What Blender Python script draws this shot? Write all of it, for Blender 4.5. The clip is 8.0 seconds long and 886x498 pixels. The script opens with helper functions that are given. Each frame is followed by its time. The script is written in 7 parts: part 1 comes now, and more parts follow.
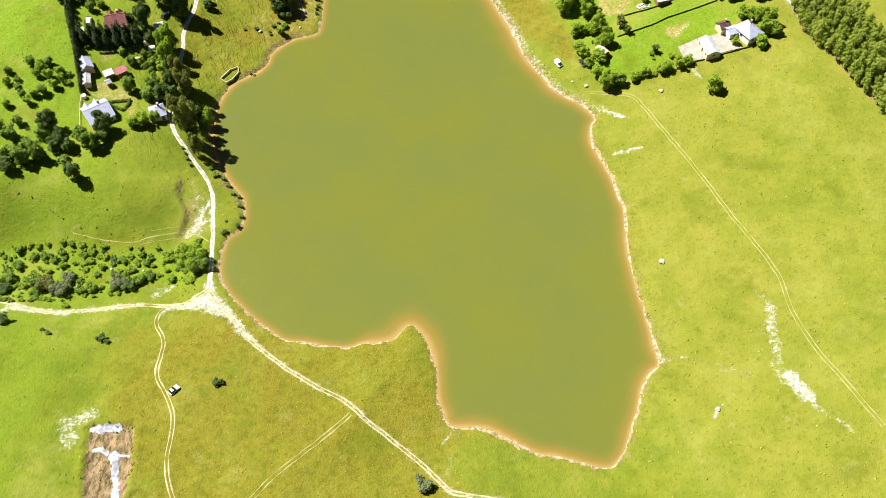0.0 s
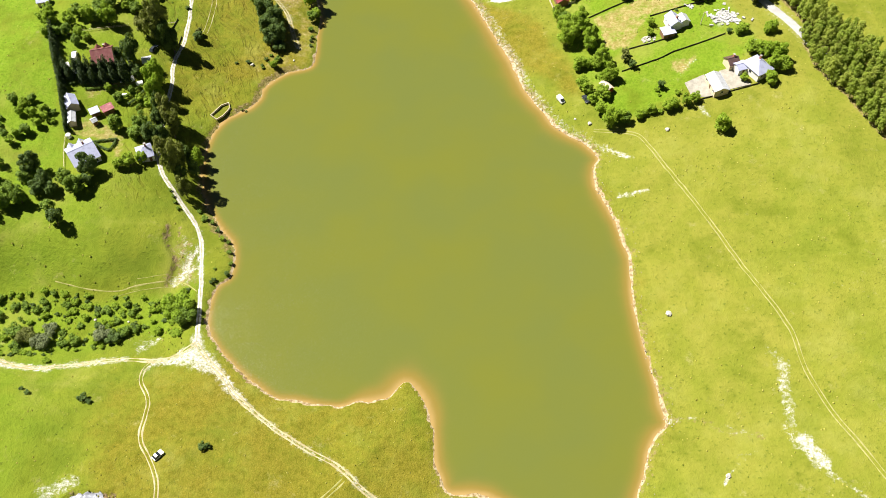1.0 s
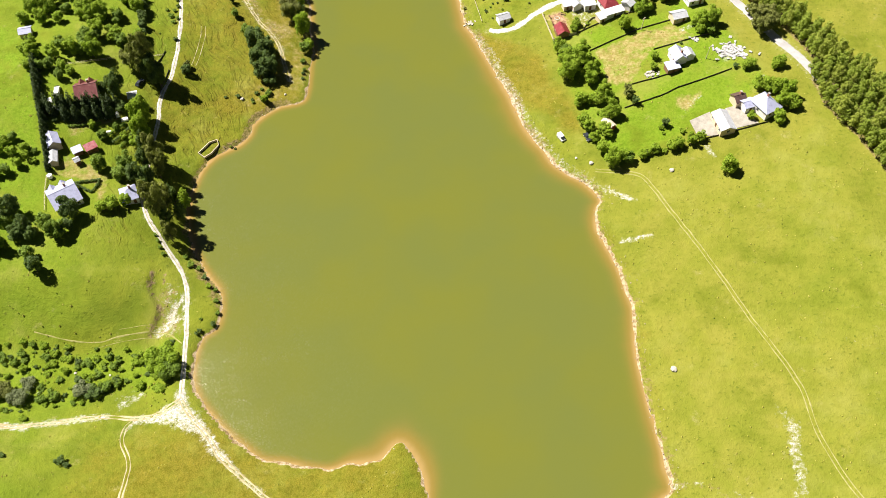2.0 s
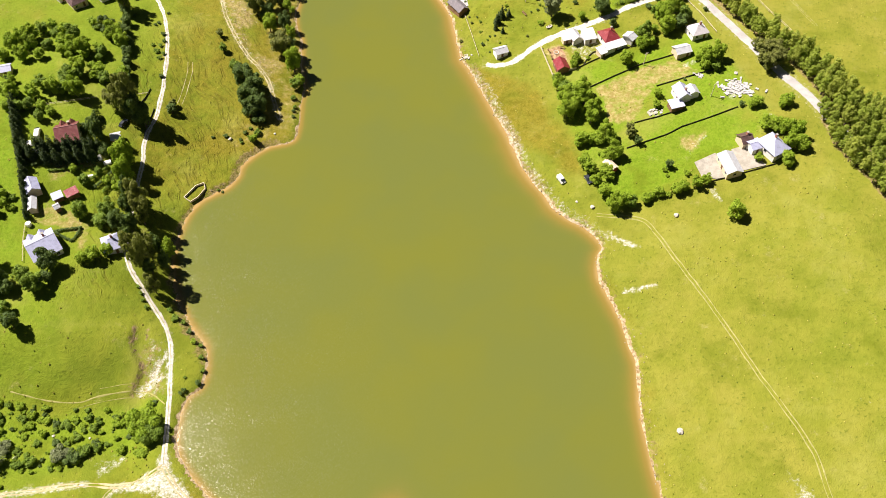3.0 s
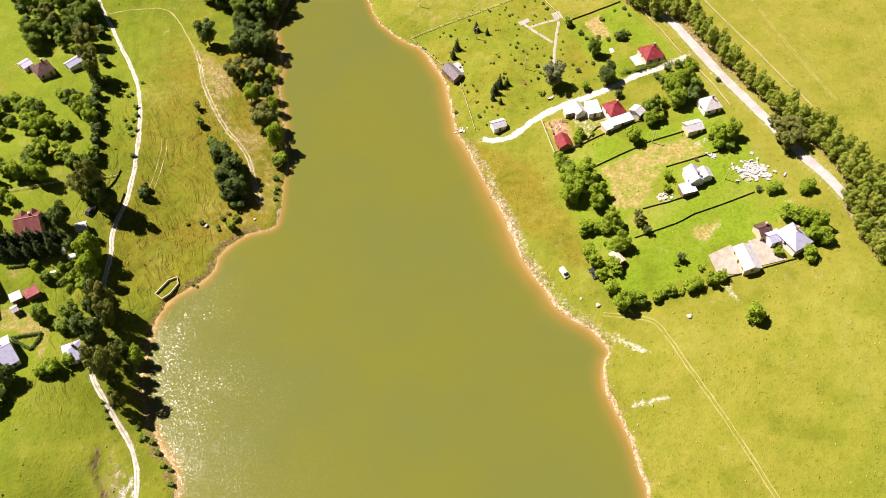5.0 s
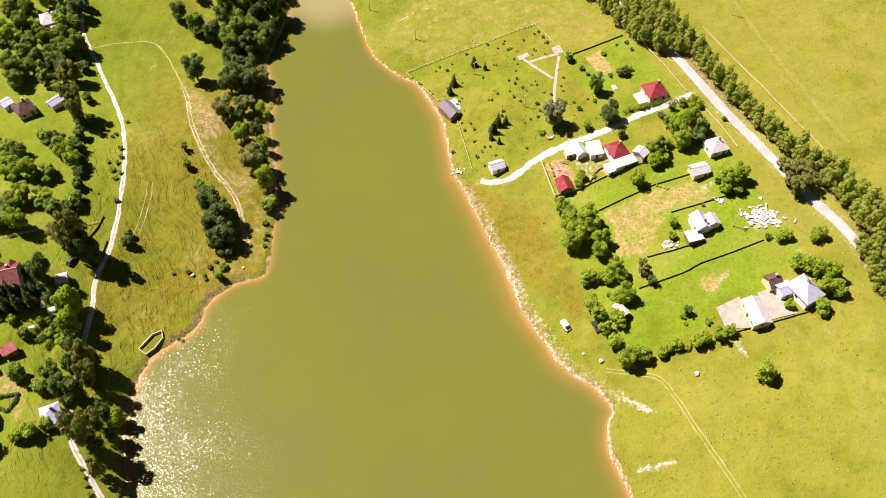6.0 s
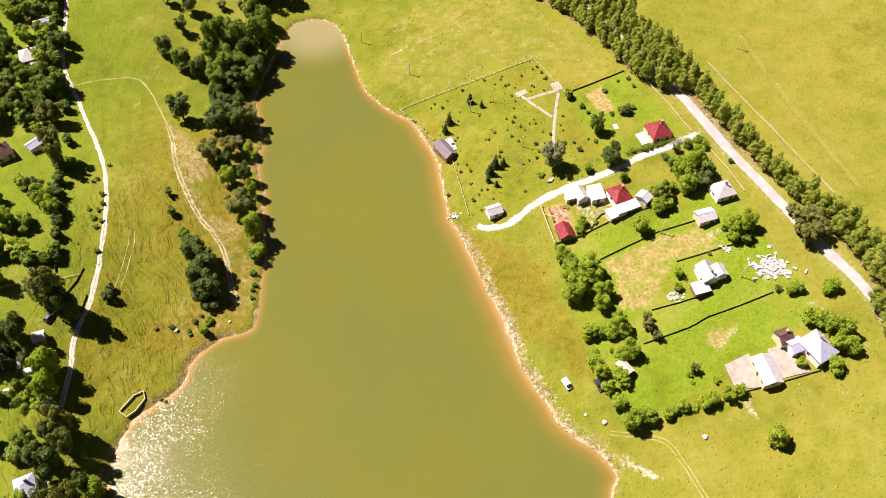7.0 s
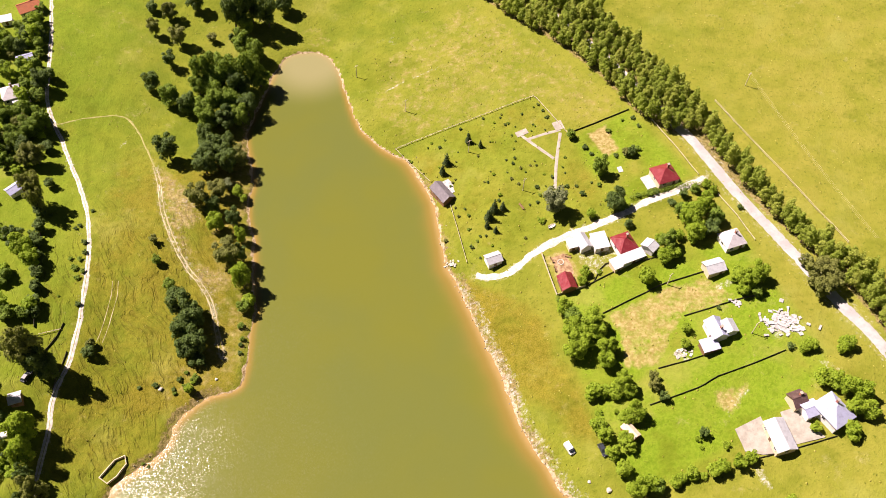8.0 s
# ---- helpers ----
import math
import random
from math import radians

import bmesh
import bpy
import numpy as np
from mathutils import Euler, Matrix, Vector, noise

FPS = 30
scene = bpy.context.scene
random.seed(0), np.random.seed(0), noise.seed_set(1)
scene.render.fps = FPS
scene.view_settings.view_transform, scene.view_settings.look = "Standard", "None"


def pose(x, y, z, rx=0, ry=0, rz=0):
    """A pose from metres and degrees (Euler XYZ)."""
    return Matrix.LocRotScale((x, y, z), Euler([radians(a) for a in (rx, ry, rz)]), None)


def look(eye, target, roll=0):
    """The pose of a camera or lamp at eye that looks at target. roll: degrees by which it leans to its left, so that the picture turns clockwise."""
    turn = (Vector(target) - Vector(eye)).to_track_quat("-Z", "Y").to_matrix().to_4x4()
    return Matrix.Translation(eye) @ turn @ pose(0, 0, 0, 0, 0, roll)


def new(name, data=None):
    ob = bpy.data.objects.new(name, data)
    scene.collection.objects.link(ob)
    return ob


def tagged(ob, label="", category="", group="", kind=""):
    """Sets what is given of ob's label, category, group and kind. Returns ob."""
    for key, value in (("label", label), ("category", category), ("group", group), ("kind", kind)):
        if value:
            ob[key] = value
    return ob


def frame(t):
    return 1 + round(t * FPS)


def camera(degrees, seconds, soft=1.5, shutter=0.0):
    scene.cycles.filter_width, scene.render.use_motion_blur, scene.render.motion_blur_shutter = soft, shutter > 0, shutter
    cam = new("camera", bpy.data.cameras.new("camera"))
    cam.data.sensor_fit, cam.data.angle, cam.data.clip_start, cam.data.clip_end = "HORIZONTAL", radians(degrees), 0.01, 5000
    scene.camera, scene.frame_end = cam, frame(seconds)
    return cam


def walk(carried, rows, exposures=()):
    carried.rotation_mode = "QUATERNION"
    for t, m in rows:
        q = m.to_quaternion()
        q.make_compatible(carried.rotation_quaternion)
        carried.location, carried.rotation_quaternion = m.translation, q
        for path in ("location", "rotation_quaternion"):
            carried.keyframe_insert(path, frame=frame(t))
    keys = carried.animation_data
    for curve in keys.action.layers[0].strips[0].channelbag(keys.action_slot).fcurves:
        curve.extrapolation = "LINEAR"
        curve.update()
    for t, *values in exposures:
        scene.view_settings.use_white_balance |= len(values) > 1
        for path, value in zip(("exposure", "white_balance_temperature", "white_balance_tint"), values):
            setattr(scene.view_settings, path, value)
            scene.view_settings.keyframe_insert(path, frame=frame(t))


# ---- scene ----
# ---- camera and its way ----
cam = camera(54.9, 8.0, soft=0.9)
PATH = [
    (0, (0.736, -3.635, 244.347), (0.723, -2.459, 242.729), -1.0),
    (0.5, (1.432, 6.361, 244.517), (1.416, 7.536, 242.899), -1.1),
    (1, (1.729, 17.298, 244.557), (1.715, 18.474, 242.939), -1.0),
    (1.5, (2.167, 27.241, 244.685), (2.154, 28.416, 243.067), -0.8),
    (3, (3.998, 58.589, 244.612), (3.99, 59.768, 242.996), -0.8),
    (3.5, (4.515, 67.902, 244.534), (4.507, 69.083, 242.92), -0.8),
    (4, (4.957, 79.193, 244.514), (4.95, 80.375, 242.901), -0.7),
    (4.5, (5.415, 90.011, 244.753), (5.41, 91.192, 243.14), -0.7),
    (6, (6.682, 120.571, 244.678), (6.683, 121.757, 243.068), -0.6),
    (6.5, (7.061, 131.715, 244.711), (7.065, 132.902, 243.102), -0.6),
    (7, (7.64, 142.028, 244.617), (7.647, 143.215, 243.008), -0.6),
    (7.5, (8.717, 152.382, 244.319), (8.722, 153.572, 242.711), -0.7),
    (8, (9.744, 162.972, 244.281), (9.746, 164.163, 242.674), -0.8),
]
EXPOSURES = [(0, 1.44, 6400, 9), (1.5, 1.38, 6450, 12), (3.5, 1.31, 6750, 20), (6, 1.33, 6950, 29), (8, 1.33, 6950, 31)]
walk(cam, [(t, look(eye, target, roll)) for t, eye, target, roll in PATH], EXPOSURES)

# ---- sky and sun ----
SUN_AZIMUTH, SUN_HEIGHT = 153.0, 54.0  # degrees from +x towards +y, degrees over the horizon
sky_world = bpy.data.worlds.new("sky")
scene.world = sky_world
sky_world.use_nodes = True
sky_node = sky_world.node_tree.nodes.new("ShaderNodeTexSky")
sky_node.sky_type, sky_node.sun_disc = "NISHITA", False
sky_node.sun_elevation, sky_node.sun_rotation = radians(SUN_HEIGHT), radians(90 - SUN_AZIMUTH)
sky_node.air_density, sky_node.dust_density = 1.0, 0.6
background = sky_world.node_tree.nodes["Background"]
background.inputs["Strength"].default_value = 0.012
sky_world.node_tree.links.new(sky_node.outputs["Color"], background.inputs["Color"])
sun_data = bpy.data.lights.new("sun", "SUN")
sun_data.energy, sun_data.angle, sun_data.color = 5.0, radians(0.55), (1.0, 0.95, 0.86)
sun = new("sun", sun_data)
a, b = radians(SUN_AZIMUTH), radians(SUN_HEIGHT)
sun.matrix_world = look(Vector((math.cos(a) * math.cos(b), math.sin(a) * math.cos(b), math.sin(b))) * 600, (0, 0, 0))

# ---- materials ----


class Nodes:
    """A node material under construction."""

    def __init__(self, name, rough=0.9, metal=0.0, spec=0.3):
        self.mat = bpy.data.materials.new(name)
        self.mat.use_nodes = True
        self.tree = self.mat.node_tree
        self.bsdf = self.tree.nodes["Principled BSDF"]
        self.bsdf.inputs["Roughness"].default_value = rough
        self.bsdf.inputs["Metallic"].default_value = metal
        self.bsdf.inputs["Specular IOR Level"].default_value = spec

    def add(self, kind, **inputs):
        node = self.tree.nodes.new("ShaderNode" + kind)
        for key, value in inputs.items():
            self.put(node, key.replace("_", " "), value)
        return node

    def put(self, node, key, value):
        socket = node.inputs[int(key[1:])] if key[0] == "i" and key[1:].isdigit() else node.inputs[key]
        if isinstance(value, bpy.types.NodeSocket):
            self.tree.links.new(value, socket)
        else:
            socket.default_value = value

    def place(self, kind="Object"):
        return self.add("TexCoord").outputs[kind]

    def position(self):
        return self.add("NewGeometry").outputs["Position"]

    def noise(self, scale, detail=3.0, rough=0.55, where=None, stretch=None):
        where = where or self.position()
        if stretch:
            m = self.add("Mapping", Vector=where)
            m.inputs["Scale"].default_value = stretch
            where = m.outputs["Vector"]
        return self.add("TexNoise", Vector=where, Scale=scale, Detail=detail, Roughness=rough).outputs["Fac"]

    def ramp(self, fac, low, high):
        m = self.add("MapRange", Value=fac)
        m.interpolation_type = "SMOOTHSTEP"
        m.inputs["From Min"].default_value, m.inputs["From Max"].default_value = low, high
        return m.outputs["Result"]

    def math(self, op, p, q=0.0):
        m = self.add("Math", i0=p, i1=q)
        m.operation = op
        return m.outputs[0]

    def mix(self, fac, p, q, blend="MIX"):
        m = self.tree.nodes.new("ShaderNodeMix")
        m.data_type, m.blend_type = "RGBA", blend
        for i, v in ((0, fac), (6, p), (7, q)):
            if isinstance(v, bpy.types.NodeSocket):
                self.tree.links.new(v, m.inputs[i])
            else:
                m.inputs[i].default_value = (*v, 1.0) if isinstance(v, tuple) else v
        return m.outputs[2]

    def attribute(self, name):
        n = self.add("Attribute")
        n.attribute_name = name
        return n.outputs["Fac"]

    def random(self, island=False):
        return self.add("NewGeometry").outputs["Random Per Island"] if island else self.add("ObjectInfo").outputs["Random"]

    def bump(self, height, strength, distance):
        n = self.add("Bump", Height=height, Strength=strength, Distance=distance)
        self.tree.links.new(n.outputs["Normal"], self.bsdf.inputs["Normal"])

    def done(self, colour, rough=None):
        self.put(self.bsdf, "Base Color", colour if isinstance(colour, bpy.types.NodeSocket) else (*colour, 1.0))
        if rough is not None:
            self.put(self.bsdf, "Roughness", rough)
        return self.mat


def grass_material():
    n = Nodes("meadow_grass", 0.95, spec=0.1)
    broad, mid, fine, speck = n.noise(0.018, 4), n.noise(0.11, 4), n.noise(0.9, 3), n.noise(2.6, 2)
    green = n.mix(n.ramp(mid, 0.3, 0.7), (0.102, 0.135, 0.010), (0.142, 0.164, 0.014))
    yellow = n.mix(n.ramp(mid, 0.3, 0.7), (0.154, 0.164, 0.018), (0.188, 0.182, 0.028))
    dry = n.math("ADD", n.attribute("dry"), n.math("MULTIPLY", n.math("SUBTRACT", broad, 0.5), 1.1))
    colour = n.mix(n.ramp(dry, 0.15, 0.85), green, yellow)
    lush = n.mix(n.ramp(fine, 0.3, 0.7), (0.096, 0.160, 0.007), (0.146, 0.216, 0.014))
    colour = n.mix(n.math("MULTIPLY", n.attribute("lush"), n.ramp(n.noise(0.07, 3), 0.22, 0.55)), colour, lush)
    colour = n.mix(n.math("MULTIPLY", n.ramp(fine, 0.56, 0.78), 0.8), colour, (0.060, 0.085, 0.006))
    brown = n.math("ADD", n.attribute("worn"), n.math("MULTIPLY", n.math("SUBTRACT", n.noise(0.06, 5, 0.7), 0.5), 1.5))
    colour = n.mix(n.math("MULTIPLY", n.ramp(brown, 0.2, 0.95), 0.80), colour, n.mix(n.ramp(speck, 0.35, 0.65), (0.118, 0.098, 0.007), (0.180, 0.145, 0.018)))
    pale = n.noise(0.13, 6, 0.75)
    colour = n.mix(n.math("MULTIPLY", n.ramp(pale, 0.58, 0.74), 0.55), colour, n.mix(n.ramp(speck, 0.4, 0.6), (0.19, 0.175, 0.05), (0.30, 0.27, 0.12)))
    patch = n.noise(0.045, 5, 0.65)
    colour = n.mix(n.math("MULTIPLY", n.ramp(patch, 0.52, 0.72), 0.55), colour, (0.200, 0.205, 0.040))
    colour = n.mix(n.math("MULTIPLY", n.ramp(patch, 0.47, 0.30), 0.60), colour, (0.082, 0.106, 0.005))
    straw = n.mix(n.ramp(fine, 0.35, 0.7), (0.21, 0.165, 0.052), (0.31, 0.26, 0.11))
    straw = n.mix(n.ramp(n.noise(0.35, 5, 0.7), 0.55, 0.70), straw, (0.155, 0.150, 0.020))
    colour = n.mix(n.ramp(n.math("ADD", n.attribute("straw"), n.math("MULTIPLY", n.math("SUBTRACT", n.noise(0.3, 6, 0.7), 0.5), 1.5)), 0.3, 0.85), colour, straw)
    crumb = n.noise(0.9, 6, 0.75)
    earth = n.mix(n.ramp(crumb, 0.36, 0.62), (0.075, 0.060, 0.016), (0.250, 0.190, 0.085))
    colour = n.mix(n.math("MULTIPLY", n.ramp(n.math("ADD", n.attribute("bank"), n.math("MULTIPLY", n.math("SUBTRACT", n.noise(0.6, 5, 0.7), 0.5), 1.8)), 0.35, 0.75), 0.85), colour, earth)
    sand = n.mix(n.ramp(n.noise(0.7, 5, 0.7), 0.35, 0.62), (0.17, 0.115, 0.050), (0.38, 0.305, 0.195))
    colour = n.mix(n.ramp(n.math("ADD", n.attribute("sand"), n.math("MULTIPLY", n.math("SUBTRACT", n.noise(0.5, 4), 0.5), 1.3)), 0.4, 0.62), colour, sand)
    furrow = n.noise(0.9, 6, 0.78, stretch=(1.0, 0.35, 1.0))
    dug = n.mix(n.ramp(furrow, 0.38, 0.60), (0.075, 0.058, 0.024), (0.255, 0.180, 0.105))
    colour = n.mix(n.ramp(n.math("ADD", n.attribute("clay"), n.math("MULTIPLY", n.math("SUBTRACT", n.noise(0.45, 5, 0.7), 0.5), 1.5)), 0.35, 0.65), colour, dug)
    chalk = n.mix(n.ramp(speck, 0.35, 0.65), (0.30, 0.285, 0.235), (0.56, 0.55, 0.53))
    colour = n.mix(n.ramp(n.math("ADD", n.attribute("bare"), n.math("MULTIPLY", n.math("SUBTRACT", n.noise(0.75, 6, 0.75), 0.5), 1.9)), 0.32, 0.95), colour, chalk)
    turned = n.add("Mapping", Vector=n.position())
    turned.inputs["Rotation"].default_value = (0.0, 0.0, math.radians(-28))
    bent = n.add("VectorMath", i0=turned.outputs["Vector"])
    bent.operation = "MULTIPLY_ADD"
    bent.inputs[1].default_value = (1.0, 1.0, 1.0)
    drift = n.add("TexNoise", Vector=n.position(), Scale=0.05, Detail=3.0)
    push = n.add("VectorMath", i0=drift.outputs["Color"])
    push.operation = "SCALE"
    push.inputs["Scale"].default_value = 14.0
    n.tree.links.new(push.outputs[0], bent.inputs[2])
    ledge = n.noise(0.62, 4, 0.6, bent.outputs[0], (1.0, 0.10, 1.0))
    tread = n.math("MULTIPLY", n.attribute("terrace"), n.ramp(ledge, 0.50, 0.64))
    colour = n.mix(n.math("MULTIPLY", n.ramp(tread, 0.2, 0.9), 0.30), colour, (0.092, 0.076, 0.010))
    rough = n.noise(0.42, 6, 0.72)
    much = n.math("MINIMUM", n.math("ADD", 0.42, n.math("MULTIPLY", n.attribute("worn"), 0.8)), 1.0)
    colour = n.mix(n.math("MULTIPLY", n.ramp(rough, 0.54, 0.34), much), colour, (0.74, 0.77, 0.58), "MULTIPLY")
    colour = n.mix(n.math("MULTIPLY", n.ramp(rough, 0.56, 0.72), much), colour, (1.26, 1.18, 1.12), "MULTIPLY")
    relief_fine = n.math("ADD", n.math("MULTIPLY", fine, 0.6), n.math("MULTIPLY", speck, 0.4))
    n.bump(n.math("SUBTRACT", relief_fine, n.math("MULTIPLY", tread, 0.5)), 0.85, 0.55)
    return n.done(colour)


def water_material():
    n = Nodes("muddy_lake_water")
    drift = n.noise(0.02, 3)
    deep = n.mix(n.ramp(drift, 0.3, 0.7), (0.093, 0.107, 0.023), (0.104, 0.112, 0.017))
    silt = n.math("ADD", n.attribute("shallow"), n.math("MULTIPLY", n.math("SUBTRACT", n.noise(0.06, 3), 0.5), 0.25))
    colour = n.mix(n.ramp(silt, 0.06, 0.60), deep, (0.165, 0.120, 0.026))
    colour = n.mix(n.ramp(silt, 0.50, 1.05), colour, (0.27, 0.180, 0.066))
    colour = n.mix(n.math("MULTIPLY", n.attribute("pale"), 0.75), colour, (0.215, 0.200, 0.100))
    # short wavelets: small facets of the surface, each with a tilt of its own
    slant = None
    for size in (4.0, 7.0):
        cell = n.add("TexVoronoi", Vector=n.position(), Scale=size)
        slant = cell.outputs["Color"] if slant is None else n.mix(1.0, slant, cell.outputs["Color"], "ADD")
    centred = n.add("VectorMath", i0=slant, i1=(1.0, 1.0, 1.0))
    centred.operation = "SUBTRACT"
    gust = n.ramp(n.noise(0.05, 3), 0.30, 0.70)
    chop = n.math("MULTIPLY", n.math("ADD", 0.090, n.math("MULTIPLY", n.attribute("ruffle"), 0.075)), n.math("ADD", 0.75, n.math("MULTIPLY", gust, 0.5)))
    tilt = n.add("VectorMath", i0=centred.outputs[0])
    tilt.operation = "SCALE"
    n.put(tilt, "Scale", chop)
    flat = n.add("VectorMath", i0=tilt.outputs[0], i1=(1.0, 1.0, 0.0))
    flat.operation = "MULTIPLY"
    raised = n.add("VectorMath", i0=flat.outputs[0], i1=(0.0, 0.0, 1.0))
    raised.operation = "ADD"
    crest = n.add("VectorMath", i0=raised.outputs[0])
    crest.operation = "NORMALIZE"
    body = n.add("BsdfDiffuse", Color=colour)
    gloss = n.add("BsdfGlossy", Roughness=0.19, Normal=crest.outputs[0])
    facing = n.add("Fresnel", IOR=1.33, Normal=crest.outputs[0])
    both = n.add("MixShader", Fac=facing.outputs[0], i1=body.outputs[0], i2=gloss.outputs[0])
    n.tree.nodes.remove(n.bsdf)
    n.tree.links.new(both.outputs[0], n.tree.nodes["Material Output"].inputs["Surface"])
    return n.mat


def soil_material(name, dark, light, scale=0.8, rough=0.95, relief=0.08):
    n = Nodes(name, rough, spec=0.15)
    mid, fine = n.noise(scale, 4), n.noise(scale * 5, 3)
    colour = n.mix(n.ramp(mid, 0.3, 0.7), dark, light)
    colour = n.mix(n.math("MULTIPLY", n.ramp(fine, 0.5, 0.75), 0.35), colour, tuple(0.6 * c for c in dark))
    n.bump(fine, 0.5, relief)
    return n.done(colour)


def leaf_material(name, dark, light, clear=0.38):
    n = Nodes(name, 0.65, spec=0.25)
    hue = n.math("ADD", n.math("MULTIPLY", n.random(True), 0.7), n.math("MULTIPLY", n.random(), 0.3))
    colour = n.mix(hue, dark, light)
    n.done(colour)
    back = n.add("BsdfTranslucent", Color=n.mix(0.5, colour, (0.26, 0.34, 0.02)))
    both = n.add("MixShader", Fac=clear, i1=n.bsdf.outputs[0], i2=back.outputs[0])
    n.tree.links.new(both.outputs[0], n.tree.nodes["Material Output"].inputs["Surface"])
    return n.mat


def sheet_material(name, colour, worn, rough=0.35, metal=0.0, ribs=2.6):
    """Roof sheets: ribs along the slope, seams, dust and streaks."""
    n = Nodes(name, rough, metal, 0.5)
    where = n.place("UV")
    stain = n.noise(0.6, 4, 0.65, where)
    tone = n.mix(n.ramp(stain, 0.42, 0.75), colour, worn)
    tone = n.mix(n.math("MULTIPLY", n.random(), 0.2), tone, worn)
    wave = n.add("TexWave", Vector=where, Scale=ribs, Distortion=0.0)
    n.bump(wave.outputs["Fac"], 0.6, 0.05)
    return n.done(tone, n.math("ADD", n.math("MULTIPLY", stain, 0.3), rough - 0.1))


def plaster_material(name, colour, stain):
    n = Nodes(name, 0.85, spec=0.25)
    tone = n.mix(n.ramp(n.noise(0.7, 5, 0.65), 0.45, 0.8), colour, stain)
    n.bump(n.noise(12, 2), 0.3, 0.01)
    return n.done(tone)


def wood_material(name, dark, light):
    n = Nodes(name, 0.8, spec=0.25)
    grain = n.noise(3.0, 4, 0.6, n.place(), (1.0, 1.0, 0.15))
    n.bump(grain, 0.4, 0.01)
    return n.done(n.mix(n.math("ADD", n.math("MULTIPLY", grain, 0.7), n.math("MULTIPLY", n.random(), 0.3)), dark, light))


def plain_material(name, colour, rough=0.5, metal=0.0):
    n = Nodes(name, rough, metal, 0.5)
    return n.done(n.mix(n.ramp(n.noise(2.0, 3, 0.6), 0.4, 0.8), colour, tuple(0.8 * c for c in colour)))


GRASS, WATER = grass_material(), water_material()
GRAVEL = soil_material("pale_gravel", (0.31, 0.29, 0.25), (0.53, 0.505, 0.45), 0.8)
ASPHALT = soil_material("sun_bleached_asphalt", (0.265, 0.258, 0.252), (0.345, 0.336, 0.326), 0.25, 0.9, 0.02)
RUT = soil_material("worn_track_soil", (0.19, 0.19, 0.055), (0.28, 0.26, 0.10), 0.7)
PALE_RUT = soil_material("pale_track_soil", (0.26, 0.22, 0.11), (0.40, 0.35, 0.21), 0.5)
CONCRETE = soil_material("yard_concrete", (0.225, 0.208, 0.172), (0.31, 0.29, 0.245), 0.5, 0.9, 0.02)
RUBBLE = soil_material("broken_concrete", (0.26, 0.255, 0.245), (0.47, 0.46, 0.45), 1.2)
STONE = soil_material("field_stone", (0.30, 0.28, 0.24), (0.52, 0.49, 0.42), 1.5)
LIME = soil_material("wet_lime", (0.22, 0.23, 0.26), (0.40, 0.41, 0.46), 0.9)
CLAY = soil_material("dug_clay", (0.16, 0.095, 0.05), (0.36, 0.24, 0.14), 0.8, 0.95, 0.25)
LEAF = {
    "m": leaf_material("green_leaves", (0.080, 0.148, 0.012), (0.200, 0.290, 0.030)),
    "d": leaf_material("dark_leaves", (0.036, 0.070, 0.013), (0.108, 0.165, 0.030), 0.28),
    "o": leaf_material("olive_leaves", (0.095, 0.115, 0.020), (0.220, 0.235, 0.056)),
    "b": leaf_material("bright_leaves", (0.175, 0.285, 0.014), (0.350, 0.470, 0.038), 0.55),
    "w": leaf_material("grey_willow_leaves", (0.105, 0.132, 0.055), (0.215, 0.245, 0.115)),
    "c": leaf_material("conifer_needles", (0.018, 0.036, 0.011), (0.055, 0.088, 0.020), 0.15),
    "p": leaf_material("belt_leaves", (0.200, 0.270, 0.030), (0.380, 0.460, 0.070), 0.6),
    "q": leaf_material("pale_belt_leaves", (0.265, 0.315, 0.042), (0.455, 0.510, 0.095), 0.6),
}
BARK = wood_material("bark", (0.05, 0.04, 0.03), (0.13, 0.11, 0.085))
ROOF = {
    "red": sheet_material("red_roof_sheet", (0.17, 0.010, 0.018), (0.25, 0.050, 0.050)),
    "brownred": sheet_material("brown_red_roof_sheet", (0.14, 0.042, 0.042), (0.19, 0.080, 0.070)),
    "brown": sheet_material("brown_roof_sheet", (0.075, 0.042, 0.040), (0.14, 0.085, 0.075)),
    "white": sheet_material("white_zinc_sheet", (0.42, 0.435, 0.46), (0.27, 0.28, 0.30)),
    "grey": sheet_material("grey_fibre_sheet", (0.46, 0.44, 0.46), (0.34, 0.32, 0.33), 0.7),
    "blue": sheet_material("bluish_zinc_sheet", (0.36, 0.38, 0.53), (0.26, 0.27, 0.37), 0.4),
    "dark": sheet_material("dark_bitumen_roof", (0.11, 0.10, 0.11), (0.19, 0.17, 0.18), 0.7),
    "tile": sheet_material("orange_tile_roof", (0.40, 0.12, 0.045), (0.28, 0.10, 0.05), 0.8, ribs=4.0),
    "cream": sheet_material("cream_roof_sheet", (0.55, 0.46, 0.34), (0.40, 0.31, 0.22), 0.6),
}
WALL = {
    "white": plaster_material("white_plaster", (0.72, 0.70, 0.66), (0.52, 0.48, 0.42)),
    "cream": plaster_material("cream_plaster", (0.58, 0.48, 0.33), (0.42, 0.34, 0.24)),
    "red": plaster_material("red_painted_boards", (0.30, 0.05, 0.035), (0.20, 0.05, 0.04)),
    "wood": wood_material("stained_boards", (0.12, 0.065, 0.032), (0.26, 0.16, 0.085)),
}
FENCE_DARK = wood_material("old_grey_boards", (0.035, 0.032, 0.024), (0.085, 0.075, 0.055))
